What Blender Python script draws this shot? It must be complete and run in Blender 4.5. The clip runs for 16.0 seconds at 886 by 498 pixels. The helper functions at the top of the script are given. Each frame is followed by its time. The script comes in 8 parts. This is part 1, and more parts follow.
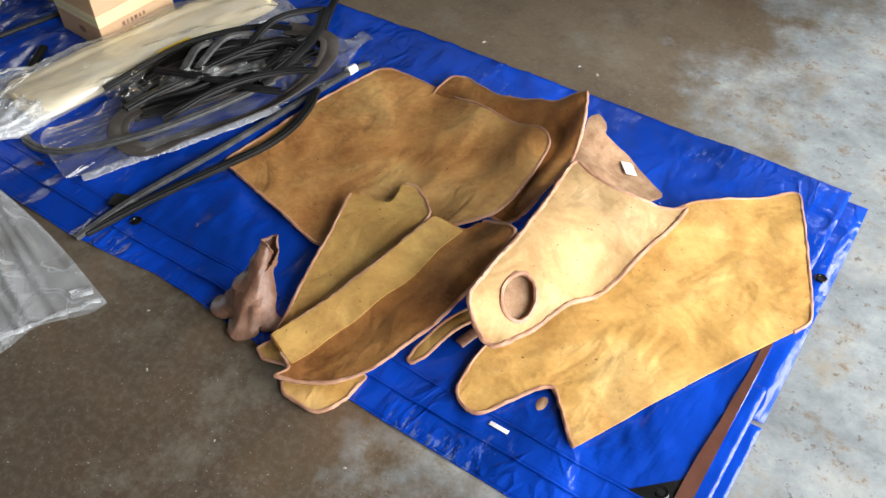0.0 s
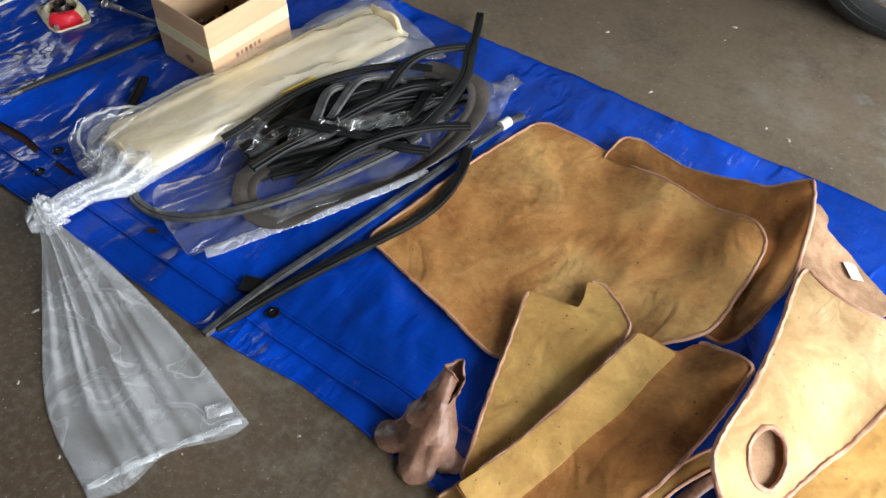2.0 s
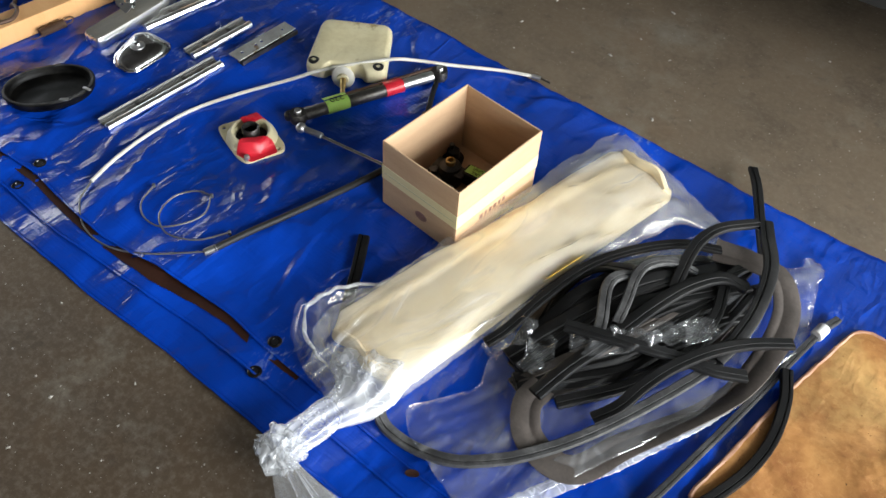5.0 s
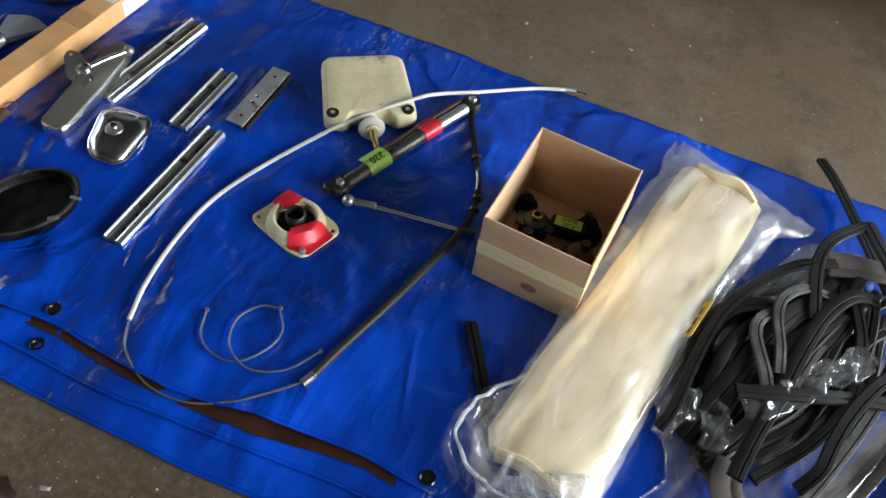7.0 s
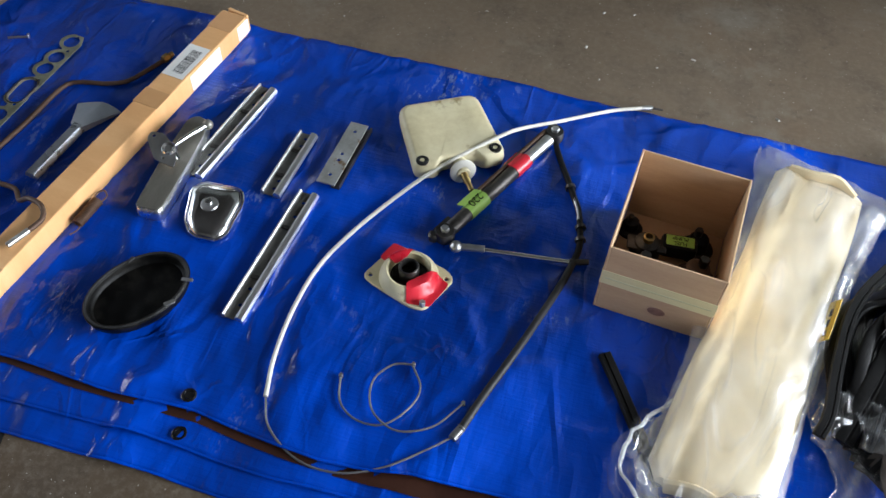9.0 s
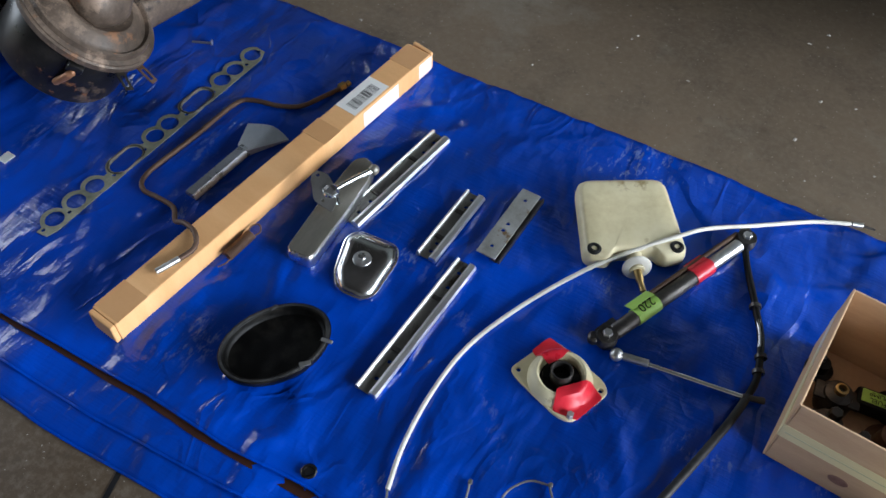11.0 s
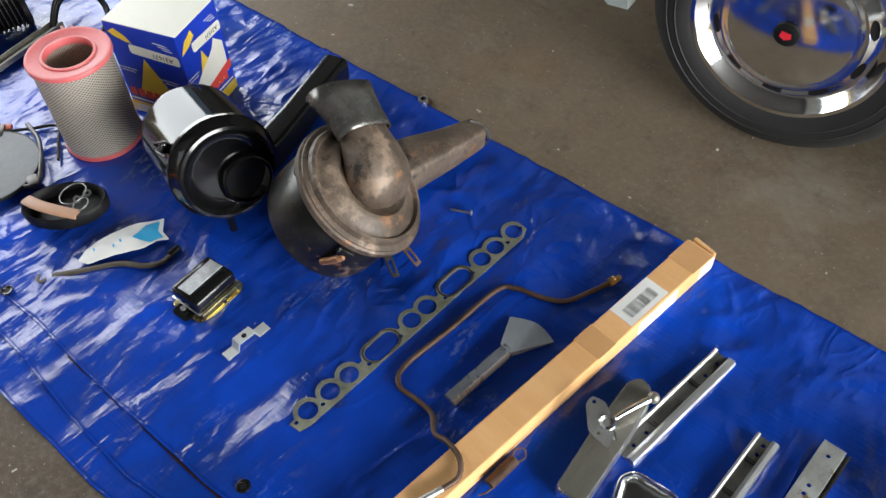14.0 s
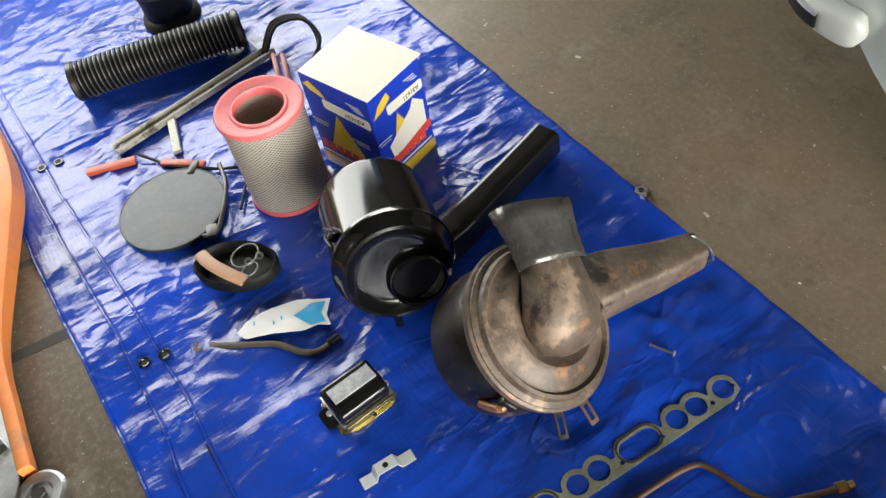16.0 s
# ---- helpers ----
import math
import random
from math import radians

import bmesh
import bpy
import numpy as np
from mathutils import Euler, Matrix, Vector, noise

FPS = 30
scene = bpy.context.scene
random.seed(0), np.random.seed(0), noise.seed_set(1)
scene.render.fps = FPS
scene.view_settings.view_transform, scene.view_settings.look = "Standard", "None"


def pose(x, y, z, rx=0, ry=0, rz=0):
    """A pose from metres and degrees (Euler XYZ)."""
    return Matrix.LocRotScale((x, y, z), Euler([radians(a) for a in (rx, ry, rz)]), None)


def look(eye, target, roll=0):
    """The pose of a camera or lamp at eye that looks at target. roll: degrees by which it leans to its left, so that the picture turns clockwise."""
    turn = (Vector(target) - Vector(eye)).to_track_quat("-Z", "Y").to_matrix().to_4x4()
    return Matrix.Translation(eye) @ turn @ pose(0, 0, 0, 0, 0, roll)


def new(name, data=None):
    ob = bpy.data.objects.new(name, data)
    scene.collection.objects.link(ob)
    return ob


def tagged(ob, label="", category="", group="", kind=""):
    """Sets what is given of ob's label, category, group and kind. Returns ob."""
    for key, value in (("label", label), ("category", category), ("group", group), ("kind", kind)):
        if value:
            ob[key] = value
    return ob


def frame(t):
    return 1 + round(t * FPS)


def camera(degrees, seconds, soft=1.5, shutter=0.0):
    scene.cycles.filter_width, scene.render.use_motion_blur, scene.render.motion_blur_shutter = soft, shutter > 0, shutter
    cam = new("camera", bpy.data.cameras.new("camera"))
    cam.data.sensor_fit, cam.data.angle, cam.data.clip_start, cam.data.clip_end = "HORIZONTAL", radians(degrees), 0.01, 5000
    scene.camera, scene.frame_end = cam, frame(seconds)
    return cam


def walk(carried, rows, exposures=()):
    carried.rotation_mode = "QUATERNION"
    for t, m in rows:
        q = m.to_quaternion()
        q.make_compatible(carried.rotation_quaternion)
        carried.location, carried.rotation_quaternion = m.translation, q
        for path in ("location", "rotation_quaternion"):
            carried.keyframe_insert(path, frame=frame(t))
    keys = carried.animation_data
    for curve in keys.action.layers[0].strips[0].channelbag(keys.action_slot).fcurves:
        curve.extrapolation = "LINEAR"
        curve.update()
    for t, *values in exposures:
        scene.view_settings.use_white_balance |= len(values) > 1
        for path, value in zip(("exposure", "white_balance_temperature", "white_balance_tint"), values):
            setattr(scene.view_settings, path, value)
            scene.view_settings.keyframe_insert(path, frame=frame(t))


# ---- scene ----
cam = camera(54.2, 16.0)
PATH = [
    (0, (1.559, -0.855, 1.579), (0.777, 0.267, 0.12), -1.1),
    (0.5, (1.524, -0.796, 1.578), (0.677, 0.259, 0.106), -2.7),
    (1, (1.388, -0.781, 1.556), (0.688, 0.348, 0.061), 0.4),
    (1.5, (1.13, -0.776, 1.565), (0.487, 0.382, 0.066), 1.8),
    (2, (0.954, -0.703, 1.539), (0.197, 0.36, 0.023), 0.8),
    (2.5, (0.757, -0.486, 1.527), (-0.124, 0.458, -0.001), -1.9),
    (3, (0.65, -0.419, 1.512), (-0.299, 0.412, -0.041), -2.0),
    (3.5, (0.594, -0.463, 1.492), (-0.227, 0.457, -0.083), 2.9),
    (4, (0.433, -0.551, 1.522), (-0.266, 0.531, -0.007), 4.6),
    (4.5, (0.281, -0.597, 1.52), (-0.435, 0.492, 0.003), 4.7),
    (4.7, (0.186, -0.58, 1.509), (-0.577, 0.478, -0.007), 4.5),
    (6.8, (-0.631, -0.556, 1.507), (-0.937, 0.638, -0.067), 10.3),
    (7, (-0.671, -0.527, 1.493), (-0.994, 0.616, -0.116), 9.2),
    (7.5, (-0.86, -0.349, 1.453), (-1.326, 0.658, -0.211), -0.2),
    (8, (-0.964, -0.304, 1.413), (-1.383, 0.673, -0.281), 1.7),
    (8.5, (-0.964, -0.44, 1.457), (-1.327, 0.65, -0.18), 1.1),
    (9, (-0.93, -0.581, 1.486), (-1.248, 0.612, -0.088), 2.6),
    (9.5, (-0.945, -0.616, 1.52), (-1.275, 0.628, -0.011), 2.7),
    (10, (-0.99, -0.583, 1.521), (-1.503, 0.592, -0.014), 0.6),
    (10.2, (-0.999, -0.539, 1.519), (-1.558, 0.615, -0.016), 0.6),
    (12.3, (-1.375, -0.262, 1.433), (-1.859, 0.677, -0.265), 3.8),
    (12.5, (-1.415, -0.269, 1.444), (-1.878, 0.681, -0.254), 4.1),
    (13, (-1.441, -0.275, 1.453), (-1.995, 0.648, -0.233), 1.5),
    (13.5, (-1.472, -0.276, 1.508), (-2.135, 0.72, -0.095), -0.3),
    (14, (-1.572, -0.213, 1.583), (-2.432, 0.726, 0.041), -3.1),
    (14.5, (-1.707, -0.042, 1.571), (-2.712, 0.653, -0.013), -8.2),
    (15, (-1.761, 0.083, 1.518), (-2.788, 0.634, -0.108), -9.7),
    (15.5, (-1.808, 0.138, 1.538), (-2.891, 0.649, -0.064), -12.1),
    (16, (-1.85, 0.157, 1.562), (-3.0, 0.666, 0.007), -13.1),
]
EXPOSURES = [(0.0, -0.76, 6650, 9), (1.0, -0.74, 6350, 9), (2.0, -0.58, 6350, 8), (3.0, -0.14, 6400, 8), (4.5, -0.14, 6500, 8), (6.8, -0.10, 6400, 8), (7.5, -0.28, 6150, 9), (8.0, -0.14, 6050, 9), (9.0, 0.04, 6050, 9), (9.5, -0.04, 6050, 9), (10.0, -0.38, 5950, 9), (11.2, 0.04, 5950, 9), (12.3, 0.56, 5900, 9), (13.0, 0.64, 5950, 9), (14.0, 0.42, 6600, 8), (14.6, 0.40, 6850, 8), (15.0, 0.50, 6950, 8), (16.0, 0.66, 7100, 8)]
walk(cam, [(t, look(eye, target, roll)) for t, eye, target, roll in PATH], EXPOSURES)

# ---- world and light ----
world = bpy.data.worlds.new("sky")
scene.world = world
world.use_nodes = True
wn = world.node_tree
sky = wn.nodes.new("ShaderNodeTexSky")
sky.sky_type = "NISHITA"
sky.sun_disc = False
sky.sun_elevation, sky.sun_rotation = radians(48), radians(200)
sky.air_density, sky.dust_density = 1.6, 3.0
wn.links.new(sky.outputs[0], wn.nodes["Background"].inputs[0])
wn.nodes["Background"].inputs[1].default_value = 0.12

sun = new("sun", bpy.data.lights.new("sun", "SUN"))
sun.data.energy, sun.data.angle, sun.data.color = 1.2, radians(12), (1.0, 0.96, 0.9)
sun.matrix_world = look((6, 14, 16), (0, 0, 0))


def opening_light(name, eye, target, wide, high, watts, colour):
    """The sky's light in a doorway."""
    lamp = new(name, bpy.data.lights.new(name, "AREA"))
    lamp.data.shape, lamp.data.size, lamp.data.size_y = "RECTANGLE", wide, high
    lamp.data.energy, lamp.data.color = watts, colour
    lamp.matrix_world = look(eye, target)
    return lamp


opening_light("door_light_west", (-5.38, 0.6, 1.20), (0, 0.6, 1.10), 3.0, 1.3, 78, (0.93, 0.965, 1.0))
opening_light("door_light_east", (4.0, 0.9, 1.55), (0, 0.9, 0.7), 5.4, 2.7, 900, (0.97, 0.985, 1.0))


# ---- materials ----
def node(tree, kind, **values):
    n = tree.nodes.new(kind)
    for key, value in values.items():
        n.inputs[key].default_value = value
    return n


def ramp(tree, source, stops):
    r = tree.nodes.new("ShaderNodeValToRGB")
    while len(r.color_ramp.elements) < len(stops):
        r.color_ramp.elements.new(0.5)
    for e, (at, c) in zip(r.color_ramp.elements, stops):
        e.position, e.color = at, (*c, 1)
    tree.links.new(source, r.inputs[0])
    return r.outputs[0]


def grey(tree, source, low, high, a=0.0, b=1.0):
    m = node(tree, "ShaderNodeMapRange", **{"From Min": a, "From Max": b, "To Min": low, "To Max": high})
    tree.links.new(source, m.inputs[0])
    return m.outputs[0]


def mix(tree, factor, a, b):
    m = tree.nodes.new("ShaderNodeMix")
    m.data_type = "RGBA"
    for value, slot in ((factor, 0), (a, 6), (b, 7)):
        if isinstance(value, (int, float)):
            m.inputs[slot].default_value = value
        elif isinstance(value, tuple):
            m.inputs[slot].default_value = (*value, 1)
        else:
            tree.links.new(value, m.inputs[slot])
    return m.outputs[2]


def surface(name, stops, rough=(0.5, 0.6), metal=0.0, scale=8.0, fine=120.0, bump=0.15, depth=0.002, stretch=(1, 1, 1), specular=0.5, wear=None, coat=0.0):
    """A material whose colour runs through stops with a coarse noise, with fine grain, relief and, if wear is given, patches of one or more other colours."""
    m = bpy.data.materials.new(name)
    m.use_nodes = True
    t = m.node_tree
    p = t.nodes["Principled BSDF"]
    where = t.nodes.new("ShaderNodeTexCoord")
    mapping = t.nodes.new("ShaderNodeMapping")
    mapping.inputs["Scale"].default_value = stretch
    t.links.new(where.outputs["Object"], mapping.inputs[0])
    coarse = node(t, "ShaderNodeTexNoise", Scale=scale, Detail=5.0, Roughness=0.6)
    grain = node(t, "ShaderNodeTexNoise", Scale=fine, Detail=3.0, Roughness=0.6)
    for n in (coarse, grain):
        t.links.new(mapping.outputs[0], n.inputs["Vector"])
    both = node(t, "ShaderNodeMath")
    both.operation = "MULTIPLY_ADD"
    t.links.new(grain.outputs[0], both.inputs[0])
    both.inputs[1].default_value = 0.35
    t.links.new(coarse.outputs[0], both.inputs[2])
    shade = grey(t, both.outputs[0], 0, 1, 0.42, 0.95)
    n = len(stops)
    colour = ramp(t, shade, [(i / max(1, n - 1), c) for i, c in enumerate(stops)])
    for tint, amount, size in (wear if isinstance(wear, list) else [wear] if wear else []):
        spots = node(t, "ShaderNodeTexNoise", Scale=size, Detail=6.0, Roughness=0.7)
        t.links.new(mapping.outputs[0], spots.inputs["Vector"])
        colour = mix(t, grey(t, spots.outputs[0], 0, 1, 0.72 - amount * 0.35, 0.8 - amount * 0.35), colour, tint)
    t.links.new(colour, p.inputs["Base Color"])
    t.links.new(grey(t, coarse.outputs[0], rough[0], rough[1], 0.3, 0.7), p.inputs["Roughness"])
    p.inputs["Metallic"].default_value = metal
    p.inputs["Specular IOR Level"].default_value = specular
    p.inputs["Coat Weight"].default_value = coat
    if bump:
        b = node(t, "ShaderNodeBump", Strength=bump, Distance=depth)
        t.links.new(both.outputs[0], b.inputs["Height"])
        t.links.new(b.outputs[0], p.inputs["Normal"])
    return m


def concrete_material():
    m = bpy.data.materials.new("stained_concrete")
    m.use_nodes = True
    t = m.node_tree
    p = t.nodes["Principled BSDF"]
    where = t.nodes.new("ShaderNodeTexCoord").outputs["Object"]

    def cloud(size, detail=6.0, rough=0.6):
        n = node(t, "ShaderNodeTexNoise", Scale=size, Detail=detail, Roughness=rough)
        t.links.new(where, n.inputs["Vector"])
        return n.outputs[0]

    broad, mid, fine, speck = cloud(0.8), cloud(4.0), cloud(60.0, 4.0, 0.7), cloud(130.0, 2.0, 0.5)
    bare = ramp(t, broad, [(0.3, (0.064, 0.046, 0.029)), (0.5, (0.108, 0.080, 0.053)), (0.7, (0.165, 0.128, 0.088))])
    # uneven light painted into the concrete: paler beyond the tarpaulin, darker before it
    axes = node(t, "ShaderNodeSeparateXYZ")
    t.links.new(where, axes.inputs[0])
    beyond = node(t, "ShaderNodeMath")
    beyond.operation = "MULTIPLY_ADD"
    t.links.new(cloud(1.6, 7.0, 0.7), beyond.inputs[0])
    beyond.inputs[1].default_value = 1.4
    t.links.new(axes.outputs[1], beyond.inputs[2])
    bare = mix(t, grey(t, beyond.outputs[0], 0.0, 0.42, 0.6, 1.9), bare, (0.215, 0.168, 0.118))
    bare = mix(t, grey(t, beyond.outputs[0], 0.75, 0.0, 0.2, 1.0), bare, (0.074, 0.051, 0.032))
    bare = mix(t, grey(t, mid, 0, 0.5, 0.47, 0.70), bare, (0.060, 0.047, 0.034))
    bare = mix(t, grey(t, fine, 0, 0.45, 0.45, 0.72), bare, (0.21, 0.178, 0.138))
    bare = mix(t, grey(t, cloud(2.3, 8.0, 0.72), 0, 0.7, 0.54, 0.68), bare, (0.225, 0.205, 0.165))
    bare = mix(t, grey(t, cloud(3.1, 5.0, 0.6), 0, 0.36, 0.56, 0.72), bare, (0.16, 0.10, 0.056))
    bare = mix(t, grey(t, cloud(17.0, 6.0, 0.75), 0, 0.32, 0.56, 0.68), bare, (0.040, 0.031, 0.023))
    bare = mix(t, grey(t, speck, 0, 0.9, 0.70, 0.74), bare, (0.42, 0.4, 0.36))
    # worn grey-blue floor paint at the east end
    split = node(t, "ShaderNodeSeparateXYZ")
    t.links.new(where, split.inputs[0])
    east = grey(t, split.outputs[0], 0, 1, 0.40, 1.40)
    torn = node(t, "ShaderNodeMath")
    torn.operation = "MULTIPLY_ADD"
    t.links.new(cloud(3.2, 9.0, 0.72), torn.inputs[0])
    torn.inputs[1].default_value = 1.9
    t.links.new(east, torn.inputs[2])
    paint_on = grey(t, torn.outputs[0], 0, 1, 1.50, 1.86)
    paint = ramp(t, cloud(7.0, 9.0, 0.74), [(0.3, (0.15, 0.16, 0.165)), (0.5, (0.26, 0.285, 0.30)), (0.72, (0.40, 0.42, 0.42))])
    paint = mix(t, grey(t, cloud(3.0, 7.0, 0.7), 0, 0.55, 0.52, 0.68), paint, (0.46, 0.44, 0.39))
    paint = mix(t, grey(t, cloud(4.4, 8.0, 0.74), 0, 0.6, 0.54, 0.66), paint, (0.30, 0.235, 0.155))
    paint = mix(t, grey(t, cloud(12.0, 9.0, 0.8), 0, 0.85, 0.545, 0.64), paint, (0.19, 0.135, 0.085))
    paint = mix(t, grey(t, cloud(30.0, 8.0, 0.75), 0, 0.9, 0.575, 0.65), paint, (0.12, 0.09, 0.065))
    paint = mix(t, grey(t, cloud(55.0, 5.0, 0.7), 0, 0.9, 0.66, 0.69), paint, (0.05, 0.045, 0.04))
    colour = mix(t, paint_on, bare, paint)
    rust = mix(t, grey(t, cloud(1.7, 4.0, 0.5), 0, 0.45, 0.62, 0.78), colour, (0.18, 0.095, 0.045))
    t.links.new(rust, p.inputs["Base Color"])
    t.links.new(grey(t, mid, 0.33, 0.62, 0.35, 0.7), p.inputs["Roughness"])
    p.inputs["Specular IOR Level"].default_value = 0.32
    b = node(t, "ShaderNodeBump", Strength=0.35, Distance=0.002)
    t.links.new(fine, b.inputs["Height"])
    t.links.new(b.outputs[0], p.inputs["Normal"])
    return m


def tarp_material():
    m = bpy.data.materials.new("blue_woven_tarpaulin")
    m.use_nodes = True
    t = m.node_tree
    p = t.nodes["Principled BSDF"]
    where = t.nodes.new("ShaderNodeTexCoord").outputs["Object"]

    def cloud(size, detail=4.0, rough=0.55, ridged=False, stretch=(1, 1, 1), twist=0.0, bend=0.0):
        mp = t.nodes.new("ShaderNodeMapping")
        mp.inputs["Scale"].default_value = stretch
        mp.inputs["Rotation"].default_value = (0, 0, radians(twist))
        t.links.new(where, mp.inputs[0])
        n = node(t, "ShaderNodeTexNoise", Scale=size, Detail=detail, Roughness=rough, Distortion=bend)
        if ridged:
            n.noise_type = "RIDGED_MULTIFRACTAL"
            n.normalize = True
        t.links.new(mp.outputs[0], n.inputs["Vector"])
        return n.outputs[0]

    tone = cloud(2.2)
    colour = ramp(t, tone, [(0.3, (0.001, 0.027, 0.21)), (0.5, (0.0015, 0.044, 0.39)), (0.7, (0.0025, 0.066, 0.58))])
    dust = cloud(5.0, 7.0, 0.75)
    colour = mix(t, grey(t, dust, 0, 0.05, 0.6, 0.8), colour, (0.15, 0.21, 0.32))
    # greyer blue towards the west end, in patches
    axes = node(t, "ShaderNodeSeparateXYZ")
    t.links.new(where, axes.inputs[0])
    west_grey = node(t, "ShaderNodeMath")
    west_grey.operation = "MULTIPLY"
    t.links.new(grey(t, axes.outputs[0], 0.0, 0.24, -2.0, -3.4), west_grey.inputs[0])
    t.links.new(grey(t, cloud(2.6, 6.0, 0.7), 0.3, 1.0, 0.35, 0.65), west_grey.inputs[1])
    colour = mix(t, west_grey.outputs[0], colour, (0.045, 0.06, 0.12))
    # chalky scuffs, in patches
    scuff = grey(t, cloud(60.0, 5.0, 0.75, stretch=(1, 0.35, 1), twist=24), 0, 1, 0.54, 0.62)
    patch = grey(t, cloud(3.2, 3.0, 0.55), 0, 0.6, 0.57, 0.68)
    worn = node(t, "ShaderNodeMath")
    worn.operation = "MULTIPLY"
    t.links.new(scuff, worn.inputs[0])
    t.links.new(patch, worn.inputs[1])
    colour = mix(t, worn.outputs[0], colour, (0.22, 0.29, 0.46))
    t.links.new(colour, p.inputs["Base Color"])
    t.links.new(grey(t, dust, 0.13, 0.24, 0.35, 0.72), p.inputs["Roughness"])
    p.inputs["Specular IOR Level"].default_value = 0.5

    def ridges(source, wide):
        """1 along the middle values of a noise, 0 away from them: lines that wander and fork."""
        off = node(t, "ShaderNodeMath")
        off.operation = "SUBTRACT"
        off.inputs[1].default_value = 0.5
        t.links.new(source, off.inputs[0])
        near = node(t, "ShaderNodeMath")
        near.operation = "ABSOLUTE"
        t.links.new(off.outputs[0], near.inputs[0])
        here = node(t, "ShaderNodeMath")
        here.operation = "MULTIPLY"
        t.links.new(grey(t, near.outputs[0], 1, 0, 0.0, wide), here.inputs[0])
        t.links.new(grey(t, cloud(1.0 / wide * 0.1, 2.0), 0, 1, 0.46, 0.64), here.inputs[1])
        return here.outputs[0]

    # broad swells, sharp creases, crinkle and the weave's threads
    crease = cloud(2.2, 1.0, 0.4, False, (1, 0.45, 1), 35, 1.2)
    crinkle = cloud(9.0, 2.0, 0.45, False, (1, 0.55, 1), -25, 0.6)
    sharp = ridges(cloud(3.4, 2.0, 0.5, False, (1, 0.5, 1), 28, 0.9), 0.05)
    small = ridges(cloud(9.5, 2.0, 0.55, False, (1, 0.6, 1), -32, 0.7), 0.07)
    tiny = cloud(34.0, 3.0, 0.6, False, (1, 0.7, 1), 18, 0.5)
    threads = [cloud(150.0, 2.0, 0.5, stretch=k) for k in ((1, 0.10, 1), (0.10, 1, 1))]
    last = None
    for height, strength, distance in ((crease, 0.8, 0.050), (crinkle, 0.75, 0.020), (sharp, 0.6, 0.0065), (small, 0.6, 0.0034), (tiny, 0.40, 0.0032), (threads[0], 0.5, 0.0017), (threads[1], 0.5, 0.0017)):
        b = node(t, "ShaderNodeBump", Strength=strength, Distance=distance)
        t.links.new(height, b.inputs["Height"])
        if last:
            t.links.new(last, b.inputs["Normal"])
        last = b.outputs[0]
    t.links.new(last, p.inputs["Normal"])
    return m


def film_material(name, tint, haze, crease=0.5, size=14.0, stretch=(0.4, 1, 1), relief=0.6, gleam=0.045, soft=0.10):
    """Thin clear polythene: mostly see-through and glossy, with glints painted as white lines along its creases."""
    m = bpy.data.materials.new(name)
    m.use_nodes = True
    t = m.node_tree
    out = t.nodes["Material Output"]
    p = t.nodes["Principled BSDF"]
    p.inputs["Base Color"].default_value = (*tint, 1)
    p.inputs["Roughness"].default_value = 0.13
    p.inputs["Specular IOR Level"].default_value = 0.8
    through_film = t.nodes.new("ShaderNodeBsdfTransparent")
    gloss = node(t, "ShaderNodeBsdfGlossy", Roughness=soft)
    edge_on = node(t, "ShaderNodeLayerWeight", Blend=0.5)
    steep = node(t, "ShaderNodeMath")
    steep.operation = "POWER"
    steep.inputs[1].default_value = 3.0
    t.links.new(edge_on.outputs["Facing"], steep.inputs[0])
    clear = t.nodes.new("ShaderNodeMixShader")
    t.links.new(grey(t, steep.outputs[0], gleam, 0.55), clear.inputs[0])
    t.links.new(through_film.outputs[0], clear.inputs[1])
    t.links.new(gloss.outputs[0], clear.inputs[2])
    join = t.nodes.new("ShaderNodeMixShader")
    where = t.nodes.new("ShaderNodeTexCoord").outputs["Object"]
    mp = t.nodes.new("ShaderNodeMapping")
    mp.inputs["Scale"].default_value = stretch
    t.links.new(where, mp.inputs[0])
    n = node(t, "ShaderNodeTexNoise", Scale=7.0, Detail=4.0, Roughness=0.6, Distortion=0.6)
    t.links.new(mp.outputs[0], n.inputs["Vector"])
    c = node(t, "ShaderNodeTexNoise", Scale=size, Detail=2.0, Roughness=0.55, Distortion=0.8)
    t.links.new(mp.outputs[0], c.inputs["Vector"])
    off = node(t, "ShaderNodeMath")
    off.operation = "SUBTRACT"
    off.inputs[1].default_value = 0.5
    t.links.new(c.outputs[0], off.inputs[0])
    near = node(t, "ShaderNodeMath")
    near.operation = "ABSOLUTE"
    t.links.new(off.outputs[0], near.inputs[0])
    lines = grey(t, near.outputs[0], crease, 0, 0.0, 0.026)
    total = node(t, "ShaderNodeMath")
    total.operation = "ADD"
    total.use_clamp = True
    t.links.new(grey(t, n.outputs[0], haze[0], haze[1], 0.35, 0.68), total.inputs[0])
    t.links.new(lines, total.inputs[1])
    t.links.new(total.outputs[0], join.inputs[0])
    t.links.new(clear.outputs[0], join.inputs[1])
    t.links.new(p.outputs[0], join.inputs[2])
    t.links.new(join.outputs[0], out.inputs[0])
    b = node(t, "ShaderNodeBump", Strength=relief, Distance=0.02)
    t.links.new(c.outputs[0], b.inputs["Height"])
    for shader in (p, gloss, edge_on):
        t.links.new(b.outputs[0], shader.inputs["Normal"])
    return m


